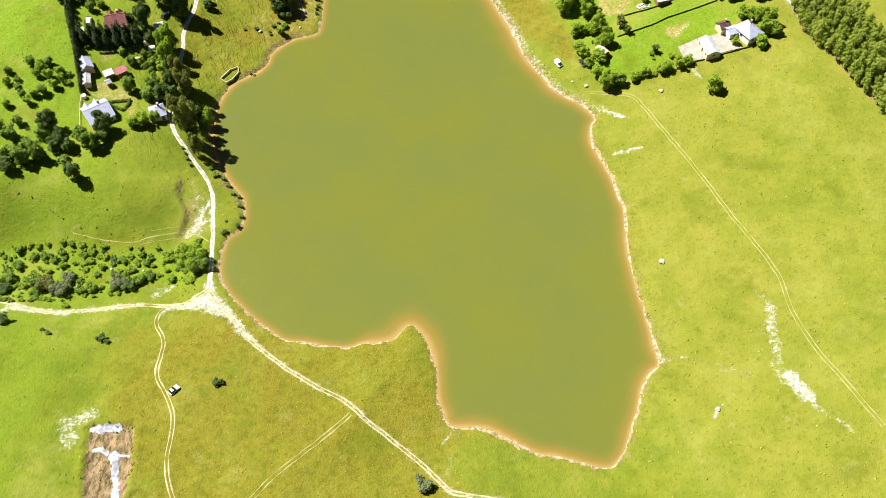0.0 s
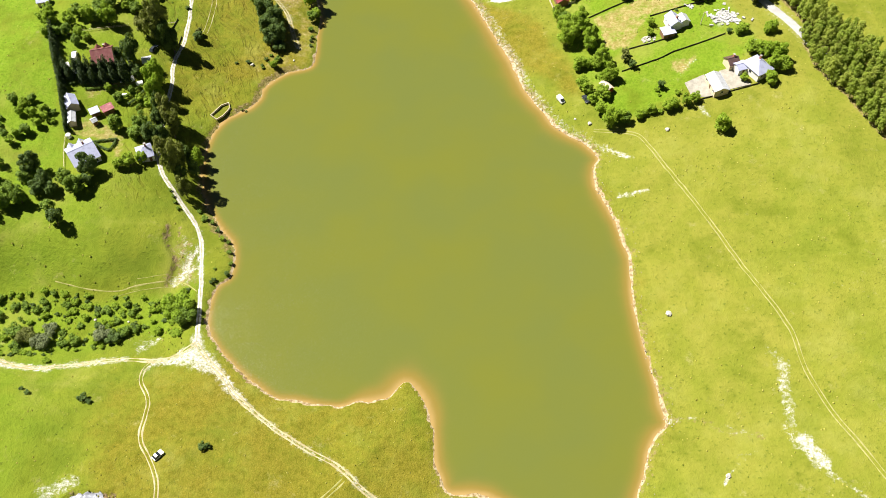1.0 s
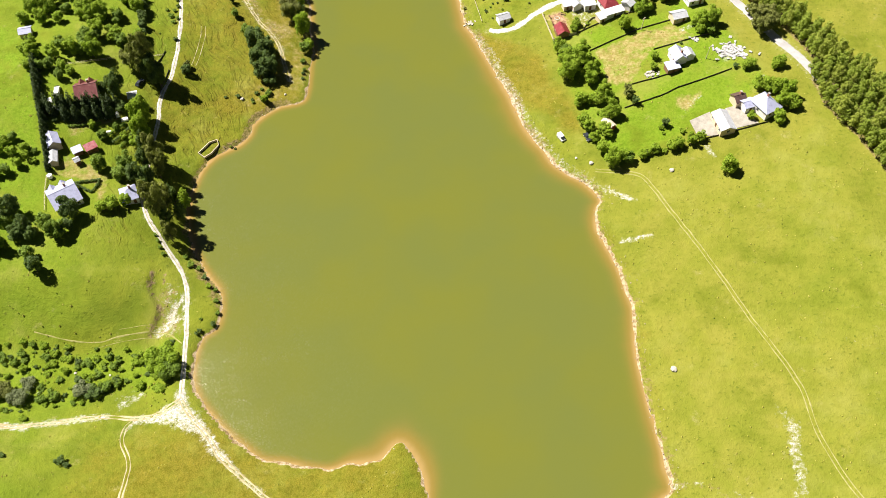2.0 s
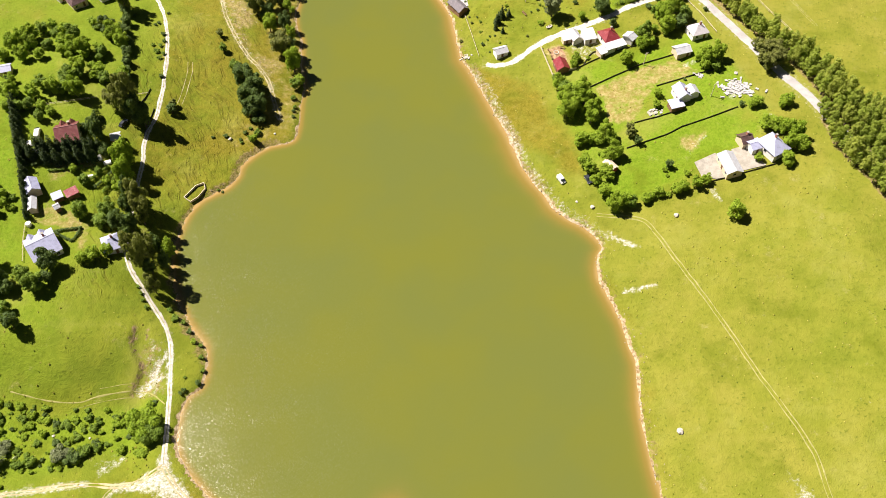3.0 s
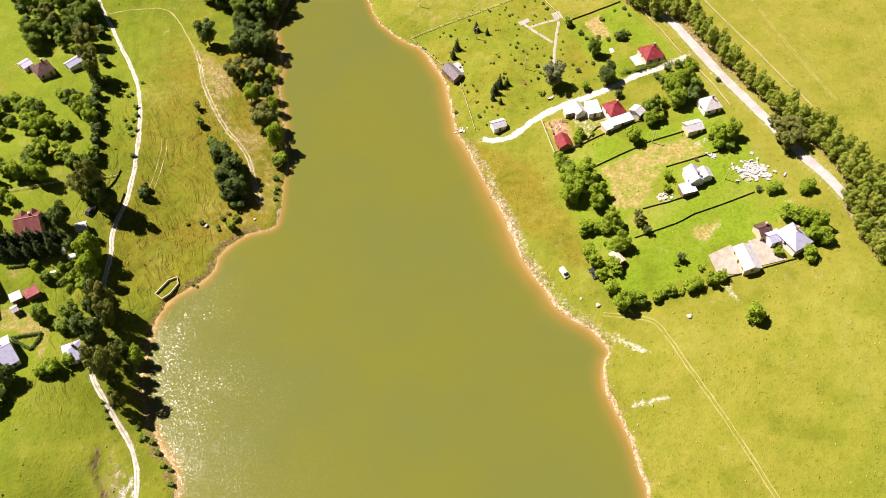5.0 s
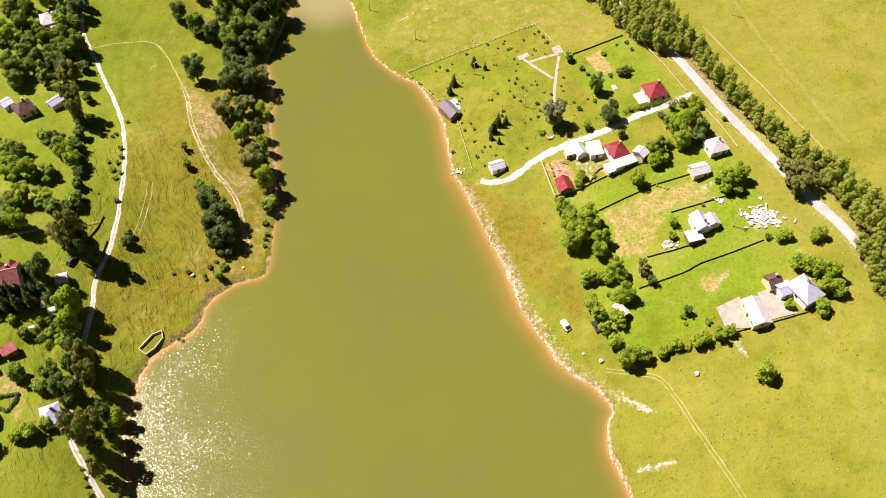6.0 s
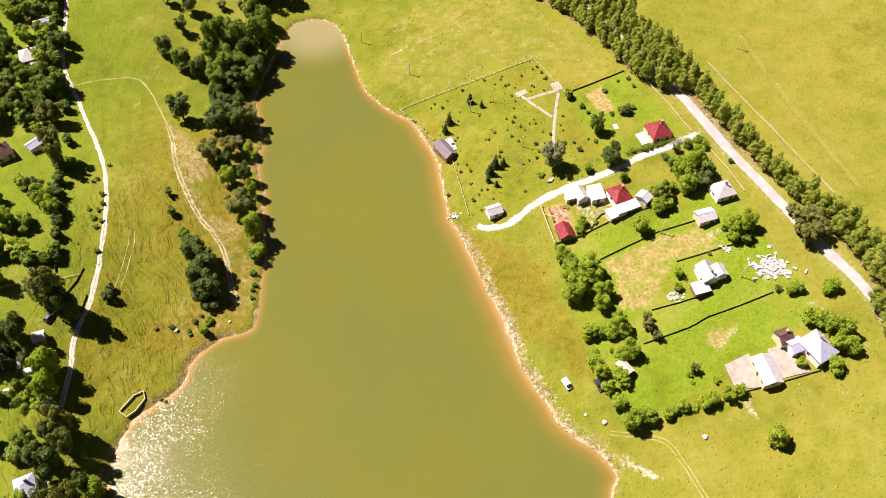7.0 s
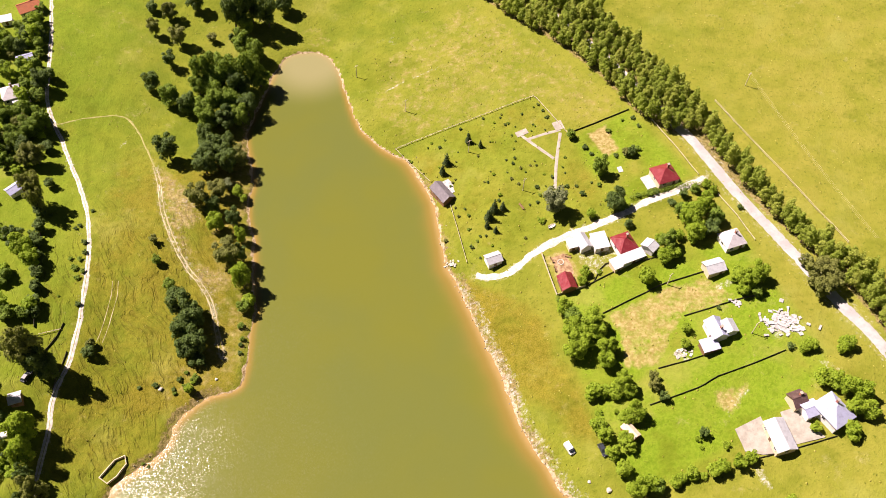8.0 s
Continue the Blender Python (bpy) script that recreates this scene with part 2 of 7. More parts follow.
FENCE_PALE = wood_material("pale_weathered_boards", (0.38, 0.32, 0.21), (0.60, 0.54, 0.40))
GLASS = plain_material("window_glass", (0.02, 0.025, 0.03), 0.06)
FRAME = plain_material("white_window_paint", (0.74, 0.73, 0.70), 0.5)
DOOR = wood_material("door_wood", (0.10, 0.05, 0.025), (0.20, 0.11, 0.06))
BRICK = plaster_material("chimney_brick", (0.34, 0.14, 0.09), (0.22, 0.11, 0.08))
WHITE_PAINT = plain_material("white_car_paint", (0.75, 0.75, 0.74), 0.25)
DARK_PAINT = plain_material("dark_car_paint", (0.03, 0.035, 0.045), 0.25)
RUBBER = plain_material("tyre_rubber", (0.02, 0.02, 0.02), 0.8)

# ---- layout, in metres ----
WEST_SHORE = [(-45.5, 450.2), (-52.7, 448.9), (-56.5, 445.4), (-59.3, 438.3), (-61.3, 430.1), (-63.5, 420.0), (-65.3, 411.9), (-67.0, 401.6), (-65.8, 393.9), (-62.8, 383.5), (-61.5, 374.9), (-62.0, 366.6), (-60.8, 357.2), (-57.8, 349.3), (-57.0, 340.5), (-55.7, 329.6), (-53.7, 319.2), (-54.6, 312.5), (-54.3, 303.9), (-54.5, 295.5), (-56.1, 289.5), (-65.5, 286.1), (-73.0, 278.1), (-74.5, 271.6), (-77.8, 266.2), (-82.3, 263.0), (-86.7, 259.6), (-90.6, 252.3), (-92.7, 239.9), (-91.6, 230.8), (-89.3, 221.3), (-85.4, 212.5), (-79.1, 203.2), (-75.5, 198.4), (-73.8, 191.5), (-74.2, 183.6), (-78.3, 179.3), (-79.6, 171.3), (-79.0, 164.8), (-76.0, 158.1), (-71.3, 152.3), (-65.8, 146.7), (-58.4, 140.7), (-53.2, 137.2), (-46.8, 136.7), (-39.2, 135.0), (-33.2, 134.3), (-28.1, 135.9), (-18.9, 136.9), (-12.5, 142.5), (-7.8, 138.8), (-4.9, 132.0), (-3.4, 124.0), (-2.9, 116.0), (-1.3, 111.2), (0.8, 106.5), (9.1, 106.4), (15.1, 104.5), (25.9, 98.1), (32.6, 96.6), (38.4, 94.8), (44.0, 93.3), (49.2, 93.3)]
EAST_SHORE = [(53.5, 98.2), (56.3, 105.2), (59.4, 112.7), (61.1, 118.5), (64.7, 124.5), (68.4, 127.5), (67.0, 134.1), (66.9, 140.1), (65.7, 151.2), (64.7, 158.0), (64.0, 167.5), (63.8, 173.6), (64.5, 183.7), (64.7, 190.2), (63.4, 198.2), (61.8, 207.4), (57.8, 219.5), (56.2, 225.4), (57.2, 233.0), (59.0, 237.6), (53.7, 245.6), (48.4, 249.9), (43.1, 255.5), (40.1, 262.3), (35.9, 269.2), (32.1, 278.1), (28.6, 291.0), (26.6, 296.2), (22.9, 306.8), (18.9, 317.9), (14.6, 329.1), (11.6, 335.6), (10.3, 343.0), (8.4, 354.0), (7.0, 364.7), (2.8, 374.2), (-2.9, 385.2), (-7.7, 389.1), (-12.2, 392.2), (-16.8, 397.4), (-21.5, 403.1), (-24.6, 410.1), (-28.1, 421.6), (-30.5, 430.1), (-32.5, 437.0), (-36.4, 444.9), (-40.5, 448.6)]
MAIN_ROAD = [(54.0, 461.1), (78.1, 424.5), (92.0, 399.1), (99.5, 386.4), (102.8, 380.6), (111.8, 359.2), (119.6, 343.5), (126.1, 330.1), (132.0, 317.4), (139.1, 304.4), (144.6, 293.7), (150.5, 279.1), (160.8, 260.0)]
WEST_ROAD = [(-156.7, 470.1), (-151.2, 448.3), (-147.4, 428.6), (-145.1, 414.0), (-141.0, 402.9), (-134.8, 392.0), (-129.6, 382.0), (-120.9, 365.9), (-114.8, 352.0), (-111.4, 339.0), (-110.0, 331.8), (-108.4, 318.5), (-108.0, 308.0), (-107.9, 300.7), (-108.2, 293.3), (-109.8, 286.1), (-110.2, 280.1), (-109.3, 274.3), (-109.3, 265.4), (-109.3, 255.0), (-107.7, 236.4), (-104.1, 225.5), (-98.9, 218.1), (-93.8, 211.1), (-88.6, 203.6), (-85.7, 195.5), (-84.1, 184.2), (-82.9, 174.4), (-82.0, 164.8), (-81.1, 156.3)]
SHORE_ROAD = [(-81.1, 156.3), (-76.6, 150.5), (-71.0, 144.9), (-66.1, 137.9), (-58.8, 131.4), (-50.7, 124.9), (-41.1, 118.7), (-31.9, 113.5), (-24.5, 106.7), (-15.7, 99.8), (-7.2, 92.7), (-2.2, 87.3), (1.1, 84.3), (9.2, 82.6), (22.2, 81.1)]
CREEK_ROAD = [(-162.1, 156.5), (-145.2, 150.7), (-138.6, 148.4), (-130.8, 147.4), (-122.4, 149.1), (-113.5, 150.8), (-104.2, 151.9), (-94.4, 151.2), (-86.8, 153.1), (-81.1, 156.3)]
CAR_TRACK = [(-94.4, 151.2), (-96.6, 147.6), (-95.9, 142.1), (-91.8, 135.4), (-90.7, 129.5), (-90.8, 124.0), (-89.8, 119.7), (-87.1, 115.5), (-83.9, 110.5), (-81.9, 104.8), (-81.5, 98.4), (-81.1, 91.3), (-79.0, 84.4), (-76.4, 79.4)]
SIDE_TRACK = [(-55.3, 80.4), (-49.3, 88.3), (-42.0, 95.7), (-34.4, 103.4), (-28.9, 109.4)]
MEADOW_TRACK = [(58.6, 250.6), (72.9, 247.8), (77.7, 241.9), (82.5, 230.2), (88.0, 217.7), (93.8, 203.1), (100.4, 185.1), (106.6, 169.3), (111.1, 156.0), (112.0, 143.8), (115.6, 129.9), (121.8, 115.4), (127.9, 99.9)]
BLUFF_TRACK = [(-139.1, 399.1), (-129.5, 404.5), (-119.6, 407.4), (-114.0, 406.5), (-108.5, 400.1), (-103.5, 391.0), (-97.8, 379.9), (-94.2, 370.6), (-90.9, 359.0), (-86.4, 348.5), (-82.1, 340.2), (-77.3, 332.6), (-72.8, 327.4), (-68.1, 319.9), (-64.8, 309.3), (-61.6, 299.0)]
HOUSE_LANE = [(21.3, 330.9), (26.7, 329.8), (32.5, 330.9), (37.6, 334.4), (42.7, 338.3), (52.7, 342.9), (62.8, 346.4), (72.9, 350.0), (77.0, 351.9), (83.3, 354.8), (89.4, 356.5), (96.7, 359.6), (104.5, 363.7)]
GARDEN_PATH_A = [(50.9, 363.7), (52.7, 377.3), (55.3, 390.7)]
GARDEN_PATH_B = [(55.2, 391.3), (42.4, 387.8)]
GARDEN_PATH_C = [(39.6, 391.0), (52.5, 376.8)]
FOOTPATH = [(-134.5, 181.9), (-124.1, 179.5), (-113.8, 178.6), (-106.1, 180.8), (-96.2, 182.4), (-90.8, 181.7), (-84.2, 176.7)]
FENCE_MEADOW = [(-7.8, 391.8), (18.8, 400.4), (46.7, 409.6), (52.4, 398.8), (57.9, 388.7)]
FENCE_WATER = [(-7.8, 391.8), (-1.1, 383.5), (5.4, 375.1)]
FENCE_WATER_SOUTH = [(13.0, 362.3), (15.8, 349.1), (18.3, 336.5)]
FENCE_NORTH_LOT = [(58.6, 389.2), (70.0, 393.6), (81.6, 398.3)]
FENCE_ROAD = [(89.3, 391.7), (95.9, 378.0), (101.6, 364.6)]
FENCE_ROAD_SOUTH = [(106.8, 355.3), (111.5, 345.1), (115.1, 335.2)]
FENCE_LOT_A = [(61.8, 311.7), (72.4, 316.3), (83.0, 320.7), (98.1, 324.4)]
FENCE_LOT_B = [(87.3, 308.1), (96.4, 310.2), (104.8, 312.4), (112.0, 313.4)]
FENCE_LOT_C = [(76.7, 290.7), (84.7, 292.3), (91.8, 294.0)]
FENCE_LOT_D = [(72.5, 279.0), (81.3, 281.4), (88.4, 283.6), (93.1, 286.4), (104.7, 289.8), (115.5, 293.6)]
FENCE_PATIO = [(44.1, 337.0), (46.1, 327.8), (47.9, 319.9), (57.5, 322.5)]
FENCE_YARD = [(58.5, 323.0), (66.3, 326.6), (72.2, 329.2), (82.8, 331.4)]
FENCE_FIELD = [(114.7, 400.9), (125.5, 377.1), (135.8, 353.8), (145.4, 332.7)]
FENCE_SOUTH_YARD = [(100.5, 260.5), (110.4, 262.3), (123.7, 265.5)]
FENCE_ORCHARD = [(-152.6, 291.9), (-141.2, 295.6), (-130.1, 300.3)]
FENCE_BRIDGE = [(-118.4, 303.9), (-112.7, 306.5)]
FENCE_MID = [(73.0, 332.5), (63.9, 330.2), (60.4, 323.9)]
BELT_WEST = [(14.0, 490.0), (30.3, 468.7), (39.4, 456.9), (60.9, 434.3), (76.3, 411.7), (81.3, 400.7), (91.0, 388.5), (103.0, 380.5), (112.5, 362.0), (120.5, 348.1), (129.0, 335.0), (138.0, 318.8), (143.5, 308.0), (147.5, 297.0), (144.0, 285.0), (146.0, 271.0), (152.5, 256.0), (157.5, 242.0), (162.0, 229.0), (168.0, 213.0)]
BELT_EAST = [(50.0, 492.0), (64.0, 474.0), (76.2, 455.2), (85.2, 436.5), (97.2, 419.5), (106.5, 399.9), (111.5, 386.0), (115.3, 374.6), (124.5, 352.4), (133.1, 336.8), (143.0, 326.2), (152.0, 312.0), (159.0, 299.0), (165.0, 288.0), (169.0, 277.0), (173.5, 265.0), (179.0, 252.0), (185.0, 240.0), (192.0, 228.0), (199.0, 214.0)]
BLUFF_TREES = [(-113.5, 466.3, 2.3, "d"), (-109.9, 452.6, 2.7, "o"), (-99.3, 448.0, 3.0, "o"), (-86.6, 451.7, 1.8, "o"), (-78.8, 453.5, 1.4, "d"), (-101.0, 435.6, 2.5, "d"), (-105.7, 421.8, 3.1, "d"), (-97.5, 414.7, 3.3, "m"), (-90.2, 411.4, 3.7, "d"), (-105.4, 463.0, 3.0, "o"), (-95.2, 469.4, 3.3, "d"), (-77.6, 460.4, 4.8, "D"), (-71.1, 465.3, 4.9, "D"), (-64.0, 463.0, 4.4, "D"), (-58.2, 472.3, 3.5, "d"), (-72.6, 457.7, 3.3, "m"), (-72.4, 446.5, 4.0, "m"), (-67.6, 443.7, 3.5, "m")]
GROVE_NORTH = [(-84.6, 424.7, 4.3, "M"), (-79.3, 426.9, 4.5, "M"), (-73.6, 426.0, 4.5, "M"), (-67.2, 428.2, 4.6, "M"), (-64.1, 428.3, 3.6, "m"), (-81.5, 421.6, 4.5, "m"), (-71.6, 422.0, 4.5, "d"), (-87.5, 421.2, 3.1, "m"), (-82.1, 408.7, 3.9, "m"), (-78.4, 413.5, 4.0, "m"), (-73.0, 413.9, 4.0, "m"), (-67.3, 411.8, 3.7, "d"), (-69.1, 406.9, 3.3, "m"), (-81.5, 402.9, 3.5, "m"), (-74.0, 404.5, 3.7, "d"), (-80.3, 394.7, 3.2, "d"), (-76.5, 385.7, 4.0, "d"), (-72.3, 390.6, 3.2, "d"), (-78.4, 378.7, 3.9, "d"), (-70.7, 381.7, 3.9, "d"), (-66.8, 384.3, 3.1, "o"), (-92.8, 384.9, 4.2, "d")]
GROVE_SHORE = [(-77.5, 361.3, 3.7, "o"), (-73.3, 359.8, 2.9, "d"), (-72.0, 367.3, 2.8, "o"), (-69.7, 371.5, 2.0, "w"), (-65.8, 369.5, 2.0, "b"), (-63.6, 366.8, 1.4, "b"), (-70.8, 351.0, 3.0, "b"), (-61.6, 347.6, 1.9, "B"), (-64.4, 336.7, 3.9, "o"), (-58.5, 327.7, 3.0, "B"), (-55.8, 321.7, 2.0, "b"), (-57.2, 318.1, 2.0, "m"), (-57.6, 312.1, 1.2, "m"), (-56.6, 307.3, 0.9, "m"), (-90.1, 342.6, 1.5, "o"), (-87.5, 334.5, 1.6, "m"), (-81.8, 324.6, 2.0, "m"), (-76.5, 316.9, 3.6, "d"), (-71.6, 311.4, 3.9, "d"), (-75.1, 307.3, 3.1, "d"), (-69.6, 302.8, 3.5, "d"), (-72.6, 300.5, 2.7, "d"), (-102.6, 301.7, 1.5, "o"), (-60.5, 339.0, 2.6, "d"), (-64.5, 355.2, 2.7, "d")]
HOMESTEAD_NORTH = [(-166.5, 405.8, 2.9, "m"), (-172.2, 413.6, 2.7, "m"), (-149.4, 399.8, 3.1, "m"), (-154.2, 396.7, 2.8, "m"), (-159.1, 393.8, 2.6, "m"), (-144.4, 392.7, 3.3, "m"), (-141.8, 397.3, 3.2, "m"), (-148.3, 386.8, 3.1, "m"), (-144.6, 383.3, 2.6, "d"), (-161.8, 377.9, 3.2, "m"), (-157.1, 379.2, 2.7, "m"), (-159.4, 372.3, 2.7, "m"), (-148.6, 375.1, 2.6, "m"), (-138.6, 378.2, 3.5, "o"), (-142.2, 376.6, 2.6, "o"), (-132.9, 358.0, 3.2, "O"), (-130.4, 353.9, 2.6, "O"), (-151.1, 408.8, 2.6, "b"), (-147.2, 411.2, 2.4, "m"), (-146.8, 417.2, 2.8, "d"), (-145.2, 422.2, 2.4, "d"), (-137.3, 385.5, 2.1, "d"), (-167.5, 417.5, 2.8, "m"), (-174.3, 422.6, 3.3, "m"), (-131.5, 366.9, 1.8, "d")]
HOMESTEAD_UPPER = [(-163.8, 449.1, 2.1, "m"), (-159.4, 451.3, 2.4, "m"), (-156.4, 454.3, 2.1, "m"), (-154.8, 446.6, 2.3, "m"), (-159.8, 444, 2.3, "d"), (-164.6, 440.5, 1.8, "m"), (-153.2, 438.8, 2.1, "m"), (-151.5, 433.7, 1.7, "m"), (-163.8, 424.7, 2.2, "m"), (-155.6, 424.8, 2.5, "m"), (-151.8, 427.5, 2.3, "m"), (-148.9, 422.4, 2.1, "m"), (-149, 417.9, 2.1, "m"), (-149.4, 404.7, 2.0, "m"), (-144.3, 401.3, 2.2, "m"), (-154.9, 396.8, 2.1, "m"), (-150.6, 396.3, 2.0, "m"), (-158.4, 461.5, 1.8, "m"), (-153.4, 443.9, 1.8, "d"), (-165.5, 435.1, 1.7, "m"), (-157.9, 439.7, 1.5, "b"), (-169.5, 445.2, 1.8, "m")]
ORCHARD_NORTH = [(-151.0, 335.3, 2.4, "m"), (-146.7, 334.1, 2.2, "m"), (-150.2, 329.3, 2.4, "m"), (-145.2, 326.0, 2.2, "m"), (-141.8, 327.2, 1.9, "m"), (-139.4, 322.3, 2.3, "m"), (-140.5, 341.6, 1.3, "m"), (-143.5, 347.2, 0.9, "m"), (-133.7, 337.0, 2.1, "d"), (-130.3, 334.6, 1.9, "m"), (-126.5, 331.0, 2.8, "m"), (-129.1, 341.2, 1.8, "d"), (-134.9, 326.5, 1.9, "m"), (-133.8, 321.8, 1.4, "m"), (-145.3, 321.8, 1.4, "m"), (-143.0, 311.4, 2.3, "m"), (-139.0, 310.5, 2.2, "m"), (-133.0, 311.7, 1.9, "m"), (-130.0, 310.4, 1.9, "m"), (-127.8, 310.0, 1.4, "m"), (-142.6, 306.2, 2.0, "m"), (-137.8, 299.9, 2.6, "m"), (-142.4, 301.4, 2.2, "m"), (-122.9, 312.9, 2.3, "m"), (-122.9, 320.1, 1.7, "d"), (-124.4, 310.3, 1.9, "m"), (-115.7, 293.0, 4.4, "O"), (-122.4, 296.2, 3.3, "o"), (-113.5, 291.4, 3.4, "D"), (-110.6, 289.5, 2.9, "D")]
HEDGEROW = [(-130.5, 352.7, 2.2, "d"), (-128.7, 345.8, 2.2, "d"), (-127.0, 338.7, 2.0, "d"), (-125.3, 332.4, 2.0, "d"), (-124.2, 326.3, 2.0, "d"), (-123.1, 320.8, 1.8, "d"), (-122.0, 315.2, 1.8, "d"), (-121.1, 311.1, 1.8, "d"), (-113.3, 341.1, 0.9, "d"), (-112.0, 336.8, 0.9, "d"), (-113.0, 333.8, 0.9, "m"), (-113.7, 329.9, 1.1, "m"), (-110.9, 328.8, 0.9, "m"), (-111.9, 325.8, 0.9, "m"), (-109.4, 315.8, 0.9, "d"), (-117.6, 347.1, 0.7, "d"), (-116.5, 348.4, 0.7, "d"), (-127.5, 352.8, 0.7, "d"), (-126.3, 354.5, 0.5, "m"), (-122.7, 352.1, 0.5, "m"), (-114, 355.6, 0.7, "d"), (-102.3, 298.3, 2.0, "d"), (-116.2, 318.6, 0.4, "m"), (-115.9, 333.7, 0.7, "m")]
ORCHARD_MID = [(-165.8, 330.2, 2.8, "m"), (-162.8, 333.5, 2.6, "m"), (-160.6, 337.6, 2.2, "m"), (-156.8, 340.0, 2.0, "m"), (-169.3, 326.8, 2.8, "m"), (-153.9, 334.1, 2.2, "m"), (-151.5, 337.5, 2.0, "m"), (-146.9, 333.8, 2.6, "m"), (-162.1, 327.4, 2.5, "m"), (-155.7, 328.1, 2.0, "m"), (-157.0, 321.0, 2.0, "m"), (-163.4, 320.4, 2.5, "m"), (-144.0, 325.0, 2.8, "m"), (-140.0, 324.9, 2.7, "m"), (-149.1, 324.5, 2.0, "m"), (-141.8, 343.7, 1.5, "m"), (-139.3, 343.1, 1.2, "m"), (-131.2, 335.4, 3.1, "m"), (-134.7, 339.8, 2.7, "d"), (-133.7, 324.7, 2.1, "m"), (-135.0, 316.1, 1.7, "m"), (-131.1, 313.5, 2.1, "m"), (-132.6, 310.9, 2.1, "m"), (-128.8, 309.0, 2.1, "m"), (-138.9, 313.2, 2.6, "m"), (-140.7, 309.6, 2.1, "m"), (-143.5, 308.4, 2.1, "m"), (-136.7, 300.6, 3.0, "m"), (-145.5, 300.5, 2.6, "m"), (-150.4, 302.6, 2.4, "m"), (-151.9, 296.9, 2.5, "m"), (-159.3, 297.2, 2.5, "m")]
ORCHARD_SOUTH = [(-162.7, 298.4, 2.4, "m"), (-152.4, 291.4, 2.2, "m"), (-147.4, 291.6, 1.8, "m"), (-147.1, 286.2, 1.8, "m"), (-144.0, 289.4, 1.6, "m"), (-156.5, 291.0, 2.0, "m"), (-160.4, 291.0, 2.0, "m"), (-163.2, 305.8, 1.9, "m"), (-171.5, 321.4, 2.2, "m"), (-172.0, 251.0, 1.4, "m"), (-164.4, 256.1, 1.7, "m"), (-160.7, 254.6, 1.7, "m"), (-157.9, 256.7, 1.7, "m"), (-161.0, 250.5, 1.6, "m"), (-156.5, 250.3, 1.9, "m"), (-152.8, 252.7, 1.7, "m"), (-149.6, 251.9, 1.3, "m"), (-167.9, 247.3, 1.2, "m"), (-170.9, 245.2, 1.4, "m"), (-163.8, 239.4, 1.4, "m"), (-160.9, 236.2, 1.4, "m"), (-159.7, 240.2, 1.6, "m"), (-156.7, 241.8, 1.8, "m"), (-153.4, 245.3, 1.7, "m"), (-151.6, 248.8, 1.5, "m"), (-148.8, 247.6, 1.3, "m"), (-168.0, 233.5, 1.4, "m"), (-167.0, 243.8, 1.2, "m")]
HOMESTEAD_TREES = [(-124.7, 280.9, 3.3, "D"), (-130.8, 283.1, 1.6, "d"), (-114.3, 271.5, 3.4, "B"), (-122.2, 274.7, 2.0, "d"), (-113.3, 264.0, 3.0, "B"), (-114.4, 271.0, 2.0, "b"), (-105.6, 252.0, 3.1, "O"), (-103.3, 245.3, 2.8, "O"), (-124.6, 246.5, 2.5, "m"), (-115.1, 247.3, 3.0, "m"), (-117.2, 243.0, 2.4, "m"), (-111.4, 242.9, 2.8, "d"), (-114.1, 259.3, 2.3, "b"), (-122.7, 265.2, 1.4, "m"), (-99.2, 225.1, 3.7, "O"), (-97.9, 230.6, 2.4, "O"), (-93.6, 235.0, 2.3, "B"), (-96.9, 235.7, 2.1, "D"), (-115.2, 227.1, 2.3, "b"), (-118.7, 225.7, 2.0, "b"), (-111.6, 230.0, 1.9, "b"), (-128.1, 222.6, 3.3, "d"), (-119.2, 261.9, 1.6, "b"), (-126.6, 260.9, 1.7, "m"), (-94.3, 217.3, 2.3, "O"), (-131.3, 265.0, 1.4, "b"), (-110.7, 258.0, 2.3, "D"), (-108.8, 249.6, 2.7, "D"), (-106.2, 240.6, 2.6, "D"), (-106.0, 236.0, 2.1, "D"), (-96.8, 225.0, 2.2, "D"), (-93.6, 229.3, 2.0, "D")]
CONIFER_HEDGE = [(-161.5, 300.3, 1.1, "c"), (-160.2, 296.9, 1.0, "c"), (-158.7, 293.3, 1.0, "c"), (-157.2, 289.5, 1.2, "c"), (-156.0, 286.0, 1.2, "c"), (-154.9, 282.7, 1.2, "c"), (-153.9, 279.7, 1.2, "c"), (-152.7, 276.7, 1.2, "c"), (-151.6, 273.6, 1.2, "c"), (-150.5, 270.6, 1.2, "c"), (-149.6, 268.0, 1.1, "c"), (-148.6, 265.2, 1.1, "c"), (-147.6, 262.1, 1.1, "c"), (-146.7, 259.1, 1.1, "c"), (-146.0, 256.2, 1.1, "c"), (-145.0, 253.1, 1.1, "c"), (-144.4, 250.3, 0.9, "c"), (-143.5, 247.4, 0.9, "c"), (-142.6, 244.3, 0.9, "c")]
